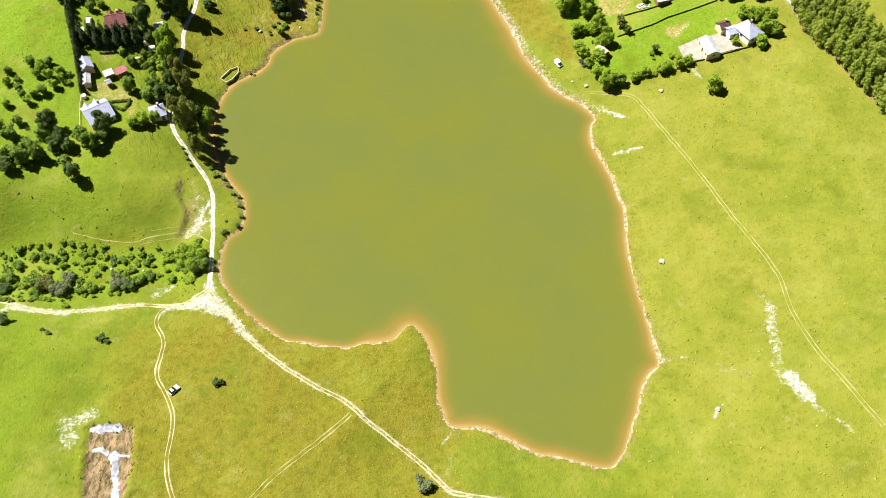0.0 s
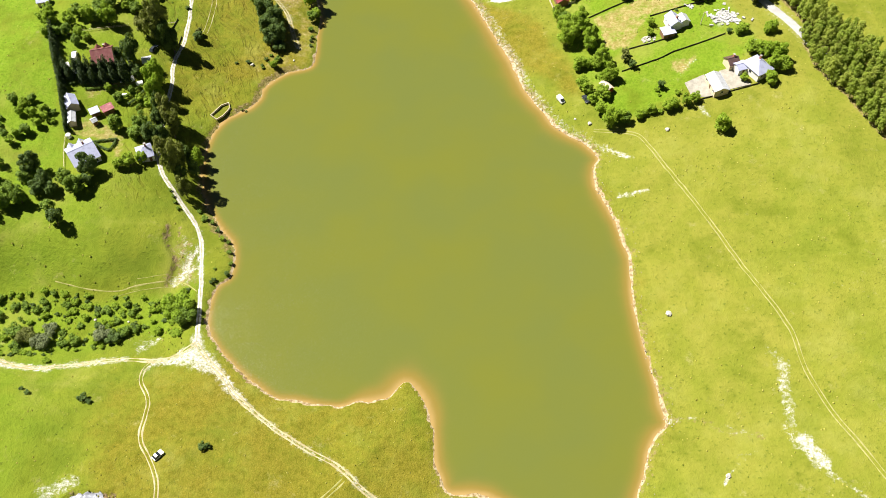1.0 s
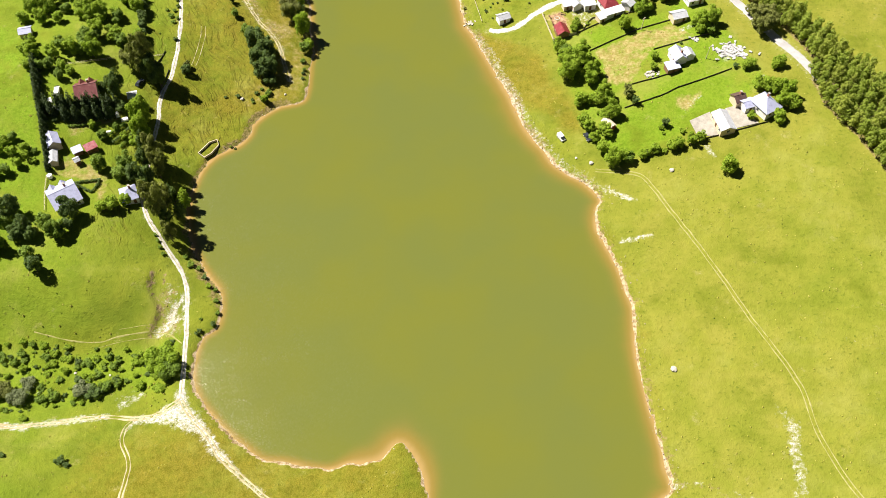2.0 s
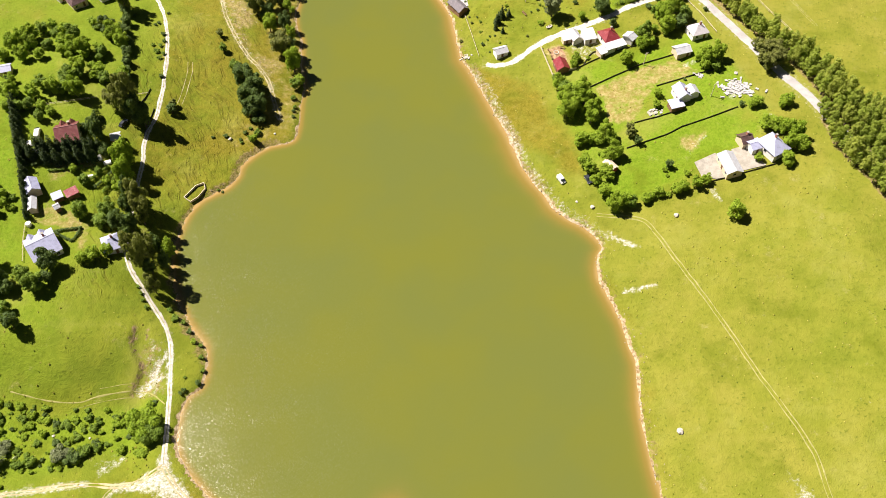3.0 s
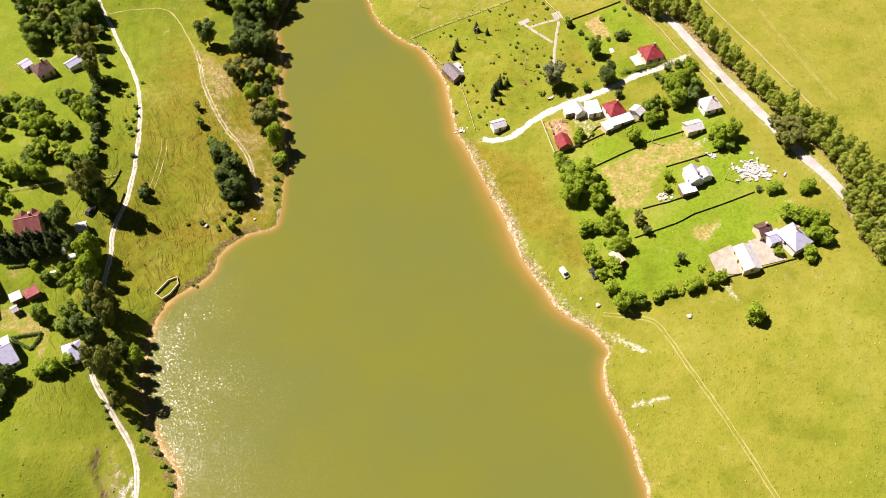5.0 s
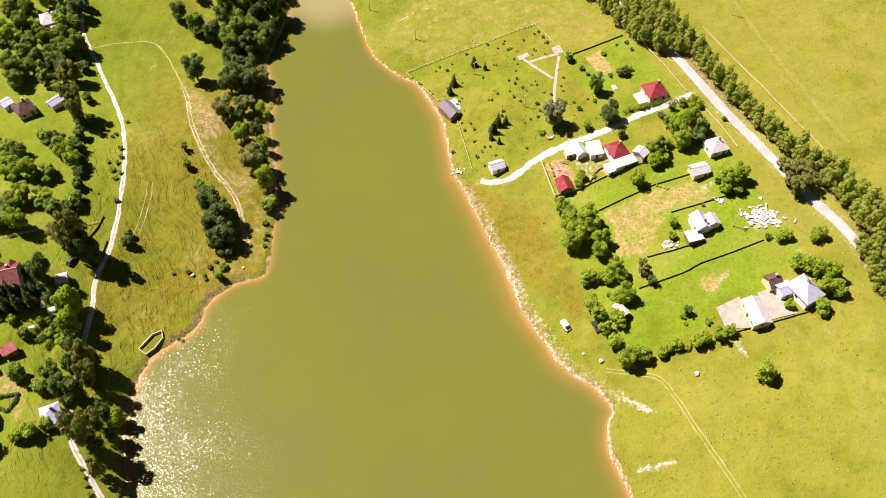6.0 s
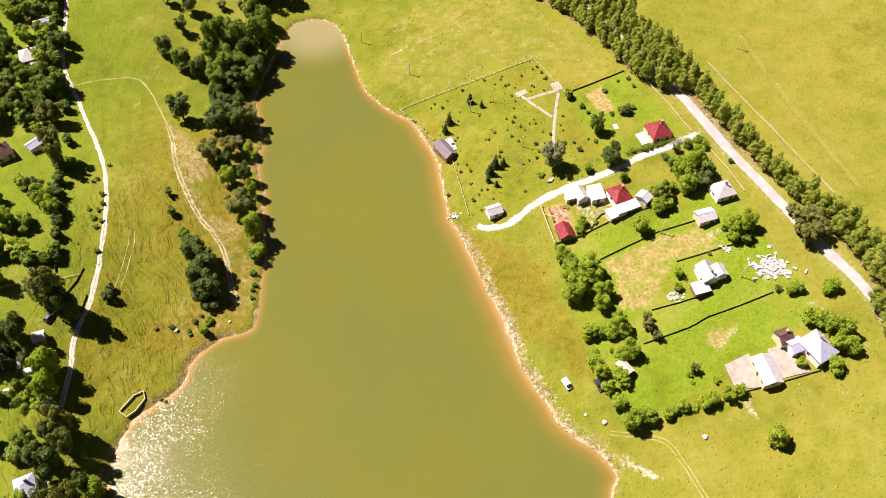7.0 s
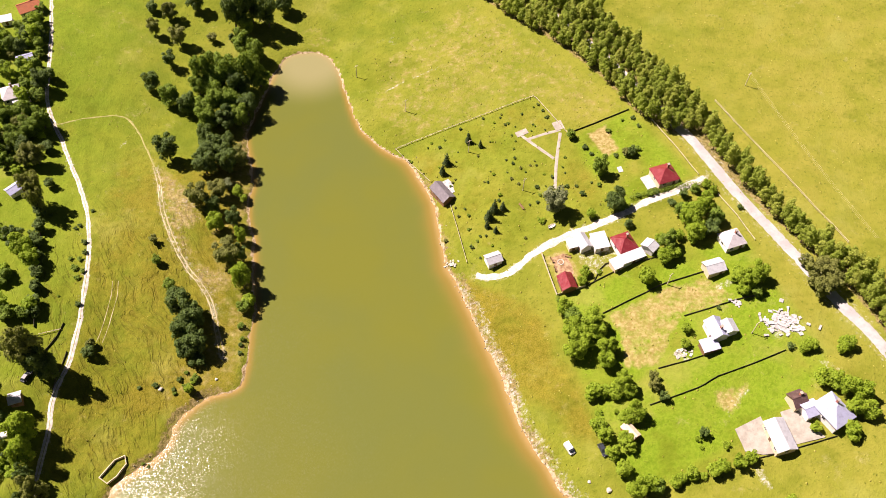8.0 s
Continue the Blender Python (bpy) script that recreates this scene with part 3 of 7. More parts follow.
CONIFER_ROW = [(-144.4, 272.7, 1.2, "c"), (-142.0, 272.4, 1.2, "c"), (-139.9, 272.8, 1.2, "c"), (-137.6, 273.3, 1.2, "c"), (-135.3, 273.9, 1.2, "c"), (-133.1, 274.5, 1.2, "c"), (-130.9, 274.9, 1.2, "c"), (-128.7, 275.1, 1.2, "c"), (-126.4, 275.5, 1.2, "c"), (-124.1, 275.8, 1.2, "c"), (-146.0, 268.7, 1.2, "c"), (-148.0, 270.9, 1.2, "c"), (-144.9, 266.3, 1.1, "d"), (-140.8, 267.7, 1.4, "c"), (-136.9, 268.0, 1.4, "c"), (-133.3, 268.8, 1.4, "c"), (-129.6, 269.8, 1.4, "c"), (-126.0, 270.8, 1.4, "c")]
FIELD_TREES_WEST = [(-161.6, 218.2, 2.3, "m"), (-161.5, 225.0, 1.8, "m"), (-149.3, 224.0, 3.1, "d"), (-151.0, 219.5, 2.2, "m"), (-143.4, 216.4, 2.7, "d"), (-153.3, 211.6, 2.5, "m"), (-149.6, 209.0, 2.6, "m"), (-159.1, 209.2, 2.3, "m"), (-154.3, 206.7, 2.5, "m"), (-145.0, 213.8, 2.4, "d"), (-140.2, 213.6, 2.3, "d"), (-139.3, 206.0, 2.2, "m"), (-135.1, 200.5, 2.6, "d"), (-135.4, 217.3, 2.6, "m"), (-131.6, 214.9, 2.8, "m"), (-128.6, 217.7, 2.1, "d"), (-159.1, 202.7, 2.3, "d"), (-166.3, 220.5, 2.3, "m"), (-162.2, 206.6, 2.3, "m")]
SHORE_SHRUBS = [(-89.1, 211.1, 1.0, "m"), (-86.6, 207.8, 1.2, "m"), (-83.8, 206.7, 0.9, "m"), (-81.3, 203.3, 1.0, "d"), (-79.1, 199.3, 1.0, "b"), (-76.8, 198.1, 0.8, "m"), (-75.7, 193.5, 0.8, "m"), (-74.6, 188.8, 0.8, "m"), (-75.4, 184.4, 1.0, "d"), (-79.4, 181.7, 0.8, "d"), (-80.2, 180.6, 0.7, "d"), (-79.6, 185.9, 0.5, "m"), (-98.5, 215.4, 0.7, "m"), (-99.7, 217.8, 0.7, "m"), (-97.4, 212.9, 0.7, "m"), (-95.9, 210.3, 0.7, "m"), (-79.5, 264.2, 0.6, "d"), (-81.2, 264.9, 0.6, "m"), (-70.5, 288.2, 1.4, "b"), (-74.2, 291.9, 0.9, "d"), (-75.6, 288.6, 0.7, "d"), (-69.8, 291.4, 1.0, "b"), (-66.9, 297.0, 0.5, "d"), (-86.0, 288.5, 0.7, "d"), (-72.4, 294.3, 0.7, "m"), (-56.9, 305.2, 0.7, "d"), (-56.7, 302.0, 0.7, "d")]
CREEK_BUSHES = [(-153.1, 164.1, 2.6, "m"), (-153.1, 175.9, 1.4, "m"), (-146.9, 173.6, 1.4, "m"), (-144.0, 174.6, 1.2, "m"), (-139.4, 172.1, 1.4, "m"), (-144.0, 163.3, 2.6, "m"), (-139.2, 161.2, 3.0, "o"), (-133.3, 158.7, 3.3, "w"), (-132.0, 164.0, 2.2, "w"), (-142.1, 157.9, 1.7, "m"), (-126.8, 158.6, 1.7, "m"), (-123.2, 159.8, 1.8, "m"), (-114.1, 161.7, 2.8, "w"), (-110.3, 160.5, 2.2, "d"), (-106.9, 162.8, 2.2, "m"), (-88.7, 169.5, 4.2, "b"), (-86.3, 166.6, 3.2, "m"), (-93.0, 171.3, 3.1, "b"), (-118.2, 170.2, 1.0, "m"), (-114.3, 171.0, 1.2, "m"), (-126.4, 176.1, 0.8, "d"), (-128.4, 172.4, 0.8, "m"), (-108.8, 173.7, 1.0, "m"), (-105.7, 173.6, 0.8, "m"), (-99.9, 174.2, 1.0, "m"), (-153.3, 159.1, 2.6, "d"), (-143.8, 140.4, 2.1, "d"), (-129.2, 150.8, 1.1, "b"), (-103.7, 164.0, 1.4, "m"), (-121.8, 168.9, 1.2, "b"), (-151.6, 169.6, 1.8, "m")]
MEADOW_BUSHES = [(-130.3, 137.3, 0.7, "d"), (-127.9, 135.7, 0.8, "d"), (-110.9, 134.3, 1.4, "d"), (-108.7, 133.1, 0.9, "d"), (-71.2, 118.2, 1.3, "d"), (-69.9, 118.4, 0.8, "d"), (-6.7, 85.5, 2.1, "w"), (-8.7, 88.5, 1.1, "w"), (-69.4, 298.4, 2.9, "d"), (-71.8, 302.9, 2.7, "d"), (-71.6, 289.3, 1.2, "m"), (-69.4, 292.3, 1.2, "m"), (-81.2, 289.5, 0.9, "d"), (-75.1, 287.2, 0.7, "m")]
EAST_GARDEN = [(49.7, 353.7, 3.7, "w"), (67.5, 368.7, 2.8, "m"), (70.5, 353.3, 3.1, "d"), (58.5, 386.8, 1.7, "m"), (63.3, 381.3, 1.0, "d"), (65.3, 378.0, 0.8, "d"), (74.0, 376.3, 1.0, "d"), (77.4, 376.5, 1.4, "o"), (72.8, 388.3, 1.0, "m"), (78.5, 393.1, 0.6, "m"), (62.1, 350.3, 1.5, "b"), (45.0, 350.1, 1.2, "b"), (60.3, 360.1, 1.0, "d"), (66.5, 363.4, 0.8, "m"), (79.5, 376.0, 1.6, "d"), (82.0, 378.1, 1.2, "m"), (74.2, 344.7, 1.5, "d"), (79.5, 356.9, 1.0, "m"), (83.4, 357.4, 1.2, "m"), (82.5, 393.5, 0.8, "d"), (84.0, 389.4, 0.8, "d")]
EAST_SAPLINGS = [(11.9, 381.1, 0.9, "c"), (10.3, 377.0, 0.9, "c"), (20.5, 389.9, 0.9, "c"), (24.9, 387.1, 0.6, "c"), (31.0, 363.3, 0.8, "b"), (26.6, 353.4, 1.0, "c"), (28.6, 356.5, 1.0, "c"), (31.7, 357.0, 0.8, "c"), (25.9, 350.0, 0.6, "c"), (28.8, 347.7, 0.6, "c"), (19.5, 356.2, 0.6, "m"), (19.3, 350.3, 0.6, "m"), (20.1, 342.6, 0.8, "d"), (11.0, 347.0, 0.8, "o"), (4.8, 390.4, 0.4, "m"), (9.4, 389.6, 0.7, "d"), (11.4, 392.8, 0.4, "m"), (47.8, 404.7, 0.6, "d"), (49.3, 401.2, 0.6, "d"), (50.7, 397.5, 0.6, "d"), (46.0, 403.7, 0.4, "m"), (44.5, 365.1, 0.8, "d"), (55.1, 364.2, 0.8, "d"), (55.1, 370.6, 0.4, "d"), (54.4, 373.3, 0.4, "m"), (36.8, 390.5, 0.4, "m"), (38.1, 387.5, 0.4, "m"), (49.4, 391.5, 0.4, "d"), (58.6, 364.0, 0.6, "d"), (50.3, 369.1, 0.6, "d"), (45.2, 361.4, 0.6, "m"), (44.3, 391.6, 0.4, "m")]
LOT_TREES = [(94.5, 343.6, 3.7, "m"), (100.2, 347.7, 2.9, "m"), (92.8, 347.7, 2.4, "m"), (103.3, 343.2, 2.5, "m"), (95.1, 337.6, 2.9, "m"), (100.6, 338.7, 2.4, "d"), (94.1, 336.1, 1.6, "m"), (86.0, 334.4, 2.7, "m"), (90.2, 338.0, 1.6, "m"), (84.3, 330.0, 2.4, "m"), (87.2, 331.1, 2.0, "m"), (83.5, 337.8, 1.5, "m"), (76.9, 322.0, 2.5, "b"), (57.8, 327.1, 1.7, "m"), (56.4, 323.9, 1.5, "m"), (62.5, 327.4, 0.9, "b"), (113.0, 348.9, 1.0, "d"), (106.5, 320.8, 2.3, "m"), (108.1, 317.3, 2.9, "m"), (112.0, 319.4, 2.7, "m"), (104.8, 319.7, 1.4, "m"), (106.4, 314.6, 2.1, "m"), (110.5, 313.5, 1.6, "m"), (86.6, 302.8, 1.5, "b"), (85.8, 297.7, 1.5, "b"), (98.2, 309.6, 0.7, "d"), (85.4, 357.7, 1.1, "d"), (90.3, 352.5, 1.3, "d"), (98.8, 357.1, 1.6, "m"), (103.1, 359.0, 1.4, "m"), (94.5, 354.9, 1.5, "d"), (105.0, 356.3, 1.4, "m")]
LOT_HEDGE = [(49.7, 313.7, 2.5, "m"), (51.7, 310.8, 2.3, "m"), (50.7, 305.1, 2.7, "m"), (57.8, 306.7, 3.4, "m"), (58.7, 303.3, 2.6, "m"), (51.9, 297.7, 3.5, "b"), (61.3, 297.7, 2.6, "m"), (60.5, 293.2, 2.6, "m"), (54.7, 300.9, 2.5, "m"), (55.7, 283.9, 2.2, "m"), (59.1, 283.8, 1.9, "m"), (54.8, 282.6, 1.5, "m"), (64.9, 285.3, 2.9, "m"), (62.4, 283.3, 2.2, "m"), (66.8, 282.9, 2.2, "m"), (74.5, 284.4, 1.8, "o"), (74.1, 287.4, 1.5, "o"), (76.5, 280.4, 1.5, "d"), (67.2, 275.7, 2.8, "m"), (64.7, 274.6, 2.1, "m"), (56.8, 277.0, 1.3, "m"), (62.1, 277.6, 0.8, "m"), (56.2, 273.0, 2.2, "m"), (57.5, 269.7, 2.1, "m"), (63.1, 268.0, 2.1, "b"), (64.6, 266.1, 1.8, "b"), (59.3, 264.0, 2.1, "m"), (62.0, 259.3, 2.1, "m")]
LOT_SOUTH_TREES = [(64.9, 252.6, 2.7, "m"), (68.6, 254.3, 2.4, "m"), (71.1, 253.5, 2.0, "m"), (76.0, 254.8, 1.6, "m"), (77.9, 255.7, 1.4, "m"), (81.2, 256.9, 1.7, "m"), (84.3, 256.2, 1.2, "m"), (87.4, 257.4, 2.0, "m"), (90.0, 258.2, 2.0, "m"), (94.8, 258.6, 2.0, "m"), (98.4, 260.1, 1.7, "m"), (86.3, 268.5, 1.4, "d"), (84.7, 267.3, 1.0, "m"), (92.3, 264.8, 1.1, "m"), (85.4, 264.7, 0.6, "m"), (118.1, 267.9, 1.4, "m"), (117.0, 294.5, 1.1, "d"), (122.4, 294.3, 1.8, "m"), (120.5, 293.2, 1.5, "m"), (133.2, 293.7, 2.2, "m"), (131.4, 292.1, 1.5, "m"), (123.9, 282.8, 2.4, "m"), (126.9, 281.6, 2.4, "m"), (129.2, 279.1, 2.5, "m"), (132.8, 276.6, 2.6, "m"), (130.2, 272.7, 2.5, "m"), (133.8, 271.4, 2.4, "m"), (127.6, 266.6, 2.0, "b"), (127.6, 264.3, 1.5, "b"), (112.9, 250.0, 0.0, "m"), (105.7, 244.7, 2.6, "m")]
AREA_PLOT_TAN = [(63.1, 311.6), (73.2, 315.5), (84.7, 319.8), (96.8, 321.9), (104.3, 314.6), (102.0, 311.7), (87.3, 308.1), (82.8, 302.4), (77.6, 291.0), (65.6, 291.2), (66.6, 302.1)]
AREA_PLOT_NORTH = [(65.2, 387.9), (71.9, 391.7), (76.2, 379.2), (70.1, 376.4)]
AREA_PATIO = [(44.8, 335.8), (52.3, 338.3), (55.5, 331.1), (56.7, 324.3), (48.9, 320.8), (47.2, 327.6)]
AREA_COURT = [(53.3, 338.2), (61.1, 339.6), (71.2, 336.1), (68.5, 329.7), (60.6, 326.1), (57.4, 330.9)]
AREA_YARD_SOUTH = [(95.9, 269.7), (103.8, 273.0), (106.8, 261.7), (102.3, 261.4), (97.5, 262.8)]
AREA_YARD_SLAB = [(109.7, 273.9), (114.0, 275.0), (120.5, 265.3), (110.6, 263.5)]
AREA_RUBBLE = [(111.0, 300.6), (115.3, 304.8), (121.9, 306.0), (123.5, 301.9), (118.4, 299.1), (113.8, 297.5)]
AREA_PIT = [(-106.2, 101.6), (-105.1, 103.9), (-93.0, 103.2), (-91.9, 99.0), (-90.7, 89.5), (-90.1, 78.8), (-101.6, 78.5), (-105.0, 94.3)]
AREA_BASIN = [(-92.7, 260.1), (-89.2, 265.4), (-86.4, 266.8), (-85.7, 264.5), (-88.0, 260.7), (-90.3, 258.6)]
AREA_GARDEN_EAST = [(47.9, 319.9), (58.5, 323.0), (83.7, 331.3), (110.7, 336.6), (127.8, 288.8), (118.8, 278.5), (95.0, 264.7), (65.6, 251.7), (59.1, 265.3), (54.5, 285.5)]
AREA_GARDEN_NORTH = [(58.9, 388.1), (81.6, 398.3), (100.6, 364.7), (73.1, 351.1), (63.4, 371.3)]
AREA_PARK = [(-7.3, 391.3), (46.7, 409.6), (57.8, 388.2), (64.4, 371.2), (71.1, 351.4), (33.0, 340.6), (19.1, 336.6), (11.7, 366.5)]
AREA_FIELD_GREEN = [(-211.3, 319.0), (-166.1, 318.8), (-144.1, 242.7), (-136.9, 221.5), (-163.9, 207.9), (-175.2, 206.6)]
AREA_CREEK_GREEN = [(-172.1, 178.1), (-136.3, 178.8), (-109.6, 176.6), (-84.9, 179.2), (-81.9, 159.9), (-101.0, 162.4), (-115.3, 156.4), (-133.4, 153.2), (-163.0, 151.3)]
AREA_BLUFF_SAND = [(-101.6, 384.6), (-92.0, 377.0), (-81.3, 368.9), (-76.1, 355.4), (-80.8, 349.3), (-74.9, 335.2), (-65.4, 334.1), (-63.0, 329.7), (-67.5, 322.2), (-76.0, 330.4), (-86.9, 351.1), (-93.8, 370.6)]
AREA_REED = [(-58.3, 460.4), (-43.9, 466.9), (-36.0, 456.8), (-33.1, 448.4), (-43.2, 452.6), (-55.2, 451.0)]
AREA_BANK = [(-95.5, 196.0), (-90.3, 201.8), (-86.4, 191.8), (-84.9, 179.2), (-90.4, 179.1), (-96.1, 181.1), (-93.6, 187.5)]
AREA_FORK = [(-86.5, 151.2), (-81.0, 157.0), (-75.1, 153.1), (-67.6, 141.5), (-73.4, 143.4), (-79.1, 149.2), (-82.6, 147.1)]
AREA_TAN_LOT = [(91.6, 282.5), (103.6, 284.3), (96.5, 273.2), (92.1, 276.2)]
AREA_VEG_A = [(-141.2, 268.0), (-123.0, 274.2), (-120.4, 270.9), (-133.6, 263.7), (-138.3, 257.9)]
AREA_PASTURE_NORTH = [(-18.6, 417.6), (-11.1, 444.3), (23.0, 469.0), (39.2, 452.7), (62.5, 426.1), (80.3, 399.8), (57.2, 393.2), (47.7, 409.1), (21.0, 401.0), (-6.7, 394.3)]
AREA_SHORE_STRIP = [(18.8, 328.8), (32.0, 322.6), (42.6, 312.9), (48.5, 296.0), (54.3, 283.8), (57.3, 265.3), (47.7, 269.5), (40.0, 279.2), (30.4, 293.7), (20.3, 315.4)]
AREA_VEG_B = [(-141.5, 247.1), (-133.2, 252.6), (-126.0, 246.0), (-120.3, 242.5), (-120.1, 230.6), (-122.9, 230.5), (-123.9, 238.1), (-140.5, 242.5)]
CHALK_A = [(61.8, 241.8, 71.2, 235.9, 1.5, 0.85), (64.2, 217.6, 75.1, 218.9, 1.4, 0.68), (-17.4, 452.3, -7.6, 454.0, 1.0, 0.5), (102.8, 150.2, 106.9, 144.3, 2.2, 0.55), (105.8, 144.3, 104.5, 137.1, 2.4, 0.75), (104.5, 137.1, 104.5, 128.9, 2.2, 0.7), (104.5, 128.9, 102.3, 123.0, 2.0, 0.6), (106.0, 119.5, 109.4, 112.5, 3.0, 1.0), (110.4, 109.5, 117.7, 101.3, 1.0, 0.55), (90.8, 117.0, 83.7, 110.7, 0.5, 0.6), (81.2, 107.3, 83.0, 110.0, 0.7, 1.0), (128.0, 172.0, 136.0, 168.0, 0.5, 0.5), (80.0, 127.1, 95.2, 121.7, 0.9, 0.5), (104.1, 147.9, 104.1, 141.4, 1.5, 0.5), (104.4, 141.4, 104.8, 131.0, 1.9, 0.7), (104.4, 129.0, 103.3, 117.1, 1.7, 0.6), (106.2, 118.8, 108.8, 112.7, 2.1, 0.9), (108.8, 112.7, 111.4, 107.1, 1.2, 0.8), (116.0, 103.5, 118.7, 100.2, 1.0, 0.8), (63.9, 217.3, 74.0, 219.1, 0.8, 0.9), (62.4, 243.3, 64.3, 239.5, 0.8, 0.8), (66.2, 237.7, 71.0, 235.9, 1.0, 0.8), (94.1, 116.9, 86.3, 115.5, 0.6, 0.5), (82.3, 108.8, 83.6, 111.1, 0.4, 1.0), (76.8, 129.2, 68.8, 128.4, 1.0, 0.6), (82.8, 123.9, 95.2, 121.8, 0.6, 0.5), (-102.2, 158.8, -96.8, 161.2, 1.5, 0.5), (-112.9, 104.3, -108.9, 98.8, 1.7, 0.7)]
CHALK_B = [(-90.4, 186.3, -88.5, 191.8, 1.7, 0.9), (-93.2, 182.8, -90.1, 183.9, 1.5, 0.8), (-2.2, 99.4, 2.1, 105.4, 0.8, 0.7), (-0.5, 89.1, 1.2, 97.5, 1.0, 0.5), (-43.1, 136.9, -48.7, 137.3, 0.8, 0.6), (-144.3, 148.9, -130.8, 147.4, 1.7, 0.9), (-130.8, 147.4, -110.4, 150.2, 1.2, 0.85), (-81.0, 155.6, -75.3, 148.7, 1.9, 1.0), (-75.3, 148.7, -68.1, 138.9, 1.5, 0.9), (-85.4, 151.0, -80.7, 155.1, 1.7, 0.95), (-96.2, 150.7, -85.5, 151.5, 1.0, 0.8), (-86.7, 194.2, -84.1, 184.2, 1.5, 0.9), (-87.4, 202.3, -89.4, 205.5, 0.8, 0.7), (18.5, 102.0, 25.9, 97.4, 0.6, 0.6), (-8.7, 449.1, -11.2, 451.3, 1.2, 0.5)]
CHALK_C = [(-12.9, 421.6, -4.8, 426.5, 0.6, 0.8), (-1.3, 427.4, 9.2, 431.9, 0.6, 0.7), (101.4, 281.7, 94.4, 275.1, 1.7, 0.5), (100.5, 256.7, 102.0, 252.5, 1.7, 0.7), (101.6, 309.6, 99.5, 307.8, 1.0, 0.5), (126.2, 288.9, 128.5, 285.0, 2.1, 0.6), (-43.3, 377.2, -42.3, 377.2, 0.2, 0.3), (99.5, 317.3, 103.4, 319.0, 1.5, 0.7), (82.6, 295.4, 85.7, 293.2, 1.2, 0.8), (-79.7, 288.8, -78.8, 288.8, 0.4, 0.6), (-113.1, 391.4, -112.1, 393.6, 0.8, 0.8), (-119.1, 363.1, -116.6, 364.8, 1.2, 0.0)]
CHALK_D = [(-113.3, 103.0, -106.1, 106.5, 3.1, 0.75), (-112.1, 101.5, -110.5, 96.9, 3.1, 0.7), (-85.6, 152.2, -75.1, 147.7, 3.3, 1.0), (-81.3, 158.7, -79.5, 150.4, 2.5, 1.0), (-94.3, 150.7, -85.4, 151.0, 2.1, 0.95), (-146.0, 148.7, -127.0, 147.1, 1.9, 1.0), (-74.5, 149.5, -65.0, 136.8, 1.9, 1.0), (-100.6, 156.2, -95.5, 160.0, 2.1, 0.7), (-94.1, 182.2, -88.2, 186.0, 2.1, 0.9), (-80.0, 200.6, -79.2, 207.3, 0.6, 0.5), (-65.5, 139.3, -58.8, 131.4, 1.0, 1.0), (-94.3, 150.7, -96.1, 146.4, 1.2, 0.8), (-147.0, 150.5, -147.0, 145.8, 1.9, 0.9), (-77.3, 100.3, -76.0, 102.2, 1.0, 0.4), (-62.7, 123.0, -60.3, 124.3, 1.0, 0.4)]
HEDGE_BOX_A = [(-131.8, 238.6), (-127.9, 239.8), (-123.7, 240.8)]
HEDGE_BOX_B = [(-123.7, 240.6), (-124.0, 237.3), (-125.0, 234.5)]
HEDGE_BOX_C = [(-131.3, 238.2), (-127.5, 235.7), (-125.0, 234.5)]
HEDGE_ROW_A = [(-125.4, 261.3), (-122.7, 264.9), (-119.7, 269.0)]
HEDGE_ROW_B = [(-122.7, 259.2), (-120.4, 262.9), (-118.2, 266.8)]
HEDGE_ROW_C = [(-119.9, 257.2), (-118.5, 260.8), (-117.1, 264.6)]
HEDGE_LANE = [(76.6, 356.3), (83.6, 357.2), (91.6, 358.7), (98.8, 360.0), (106.0, 359.2)]
HEDGE_GARDEN = [(-139.8, 264.1), (-135.7, 265.1), (-128.5, 267.5)]
FENCE_LANE = [(-112.4, 308.9), (-113.5, 303.3), (-115.4, 298.7), (-117.3, 294.5)]
FENCE_LANE_B = [(-109.3, 298.9), (-109.6, 292.9), (-110.7, 286.1)]
FENCE_HOMESTEAD = [(-142.6, 241.1), (-141.6, 234.3), (-139.2, 225.7)]
PASTURE_RUTS = [(-99.9, 325.9), (-99.1, 319.4), (-99.6, 310.7), (-100.8, 302.3)]
FENCE_HEDGEROW = [(-132.3, 354.0), (-129.3, 347.3), (-125.2, 328.9), (-122.8, 317.3), (-120.5, 306.4)]
HEDGE_SHORE_PLOT = [(47.8, 318.8), (50.7, 310.0), (53.3, 299.4)]
SCARP = [(-98.0, 202.7), (-98.0, 196.9), (-95.5, 192.6), (-93.7, 188.5), (-95.5, 185.4), (-96.5, 181.6)]


# ---- lie of the land ----
def spline(points, closed=False, steps=4):
    p = np.array(points, float)
    q = np.vstack([p[-1:], p, p[:2]]) if closed else np.vstack([2 * p[0] - p[1], p, 2 * p[-1] - p[-2]])
    t = np.linspace(0, 1, steps, endpoint=False)[:, None]
    out = []
    for i in range(len(q) - 3):
        a, b, c, d = q[i : i + 4]
        out.append(0.5 * (2 * b + (c - a) * t + (2 * a - 5 * b + 4 * c - d) * t**2 + (3 * b - a - 3 * c + d) * t**3))
    if not closed:
        out.append(q[-2:-1])
    return np.vstack(out)


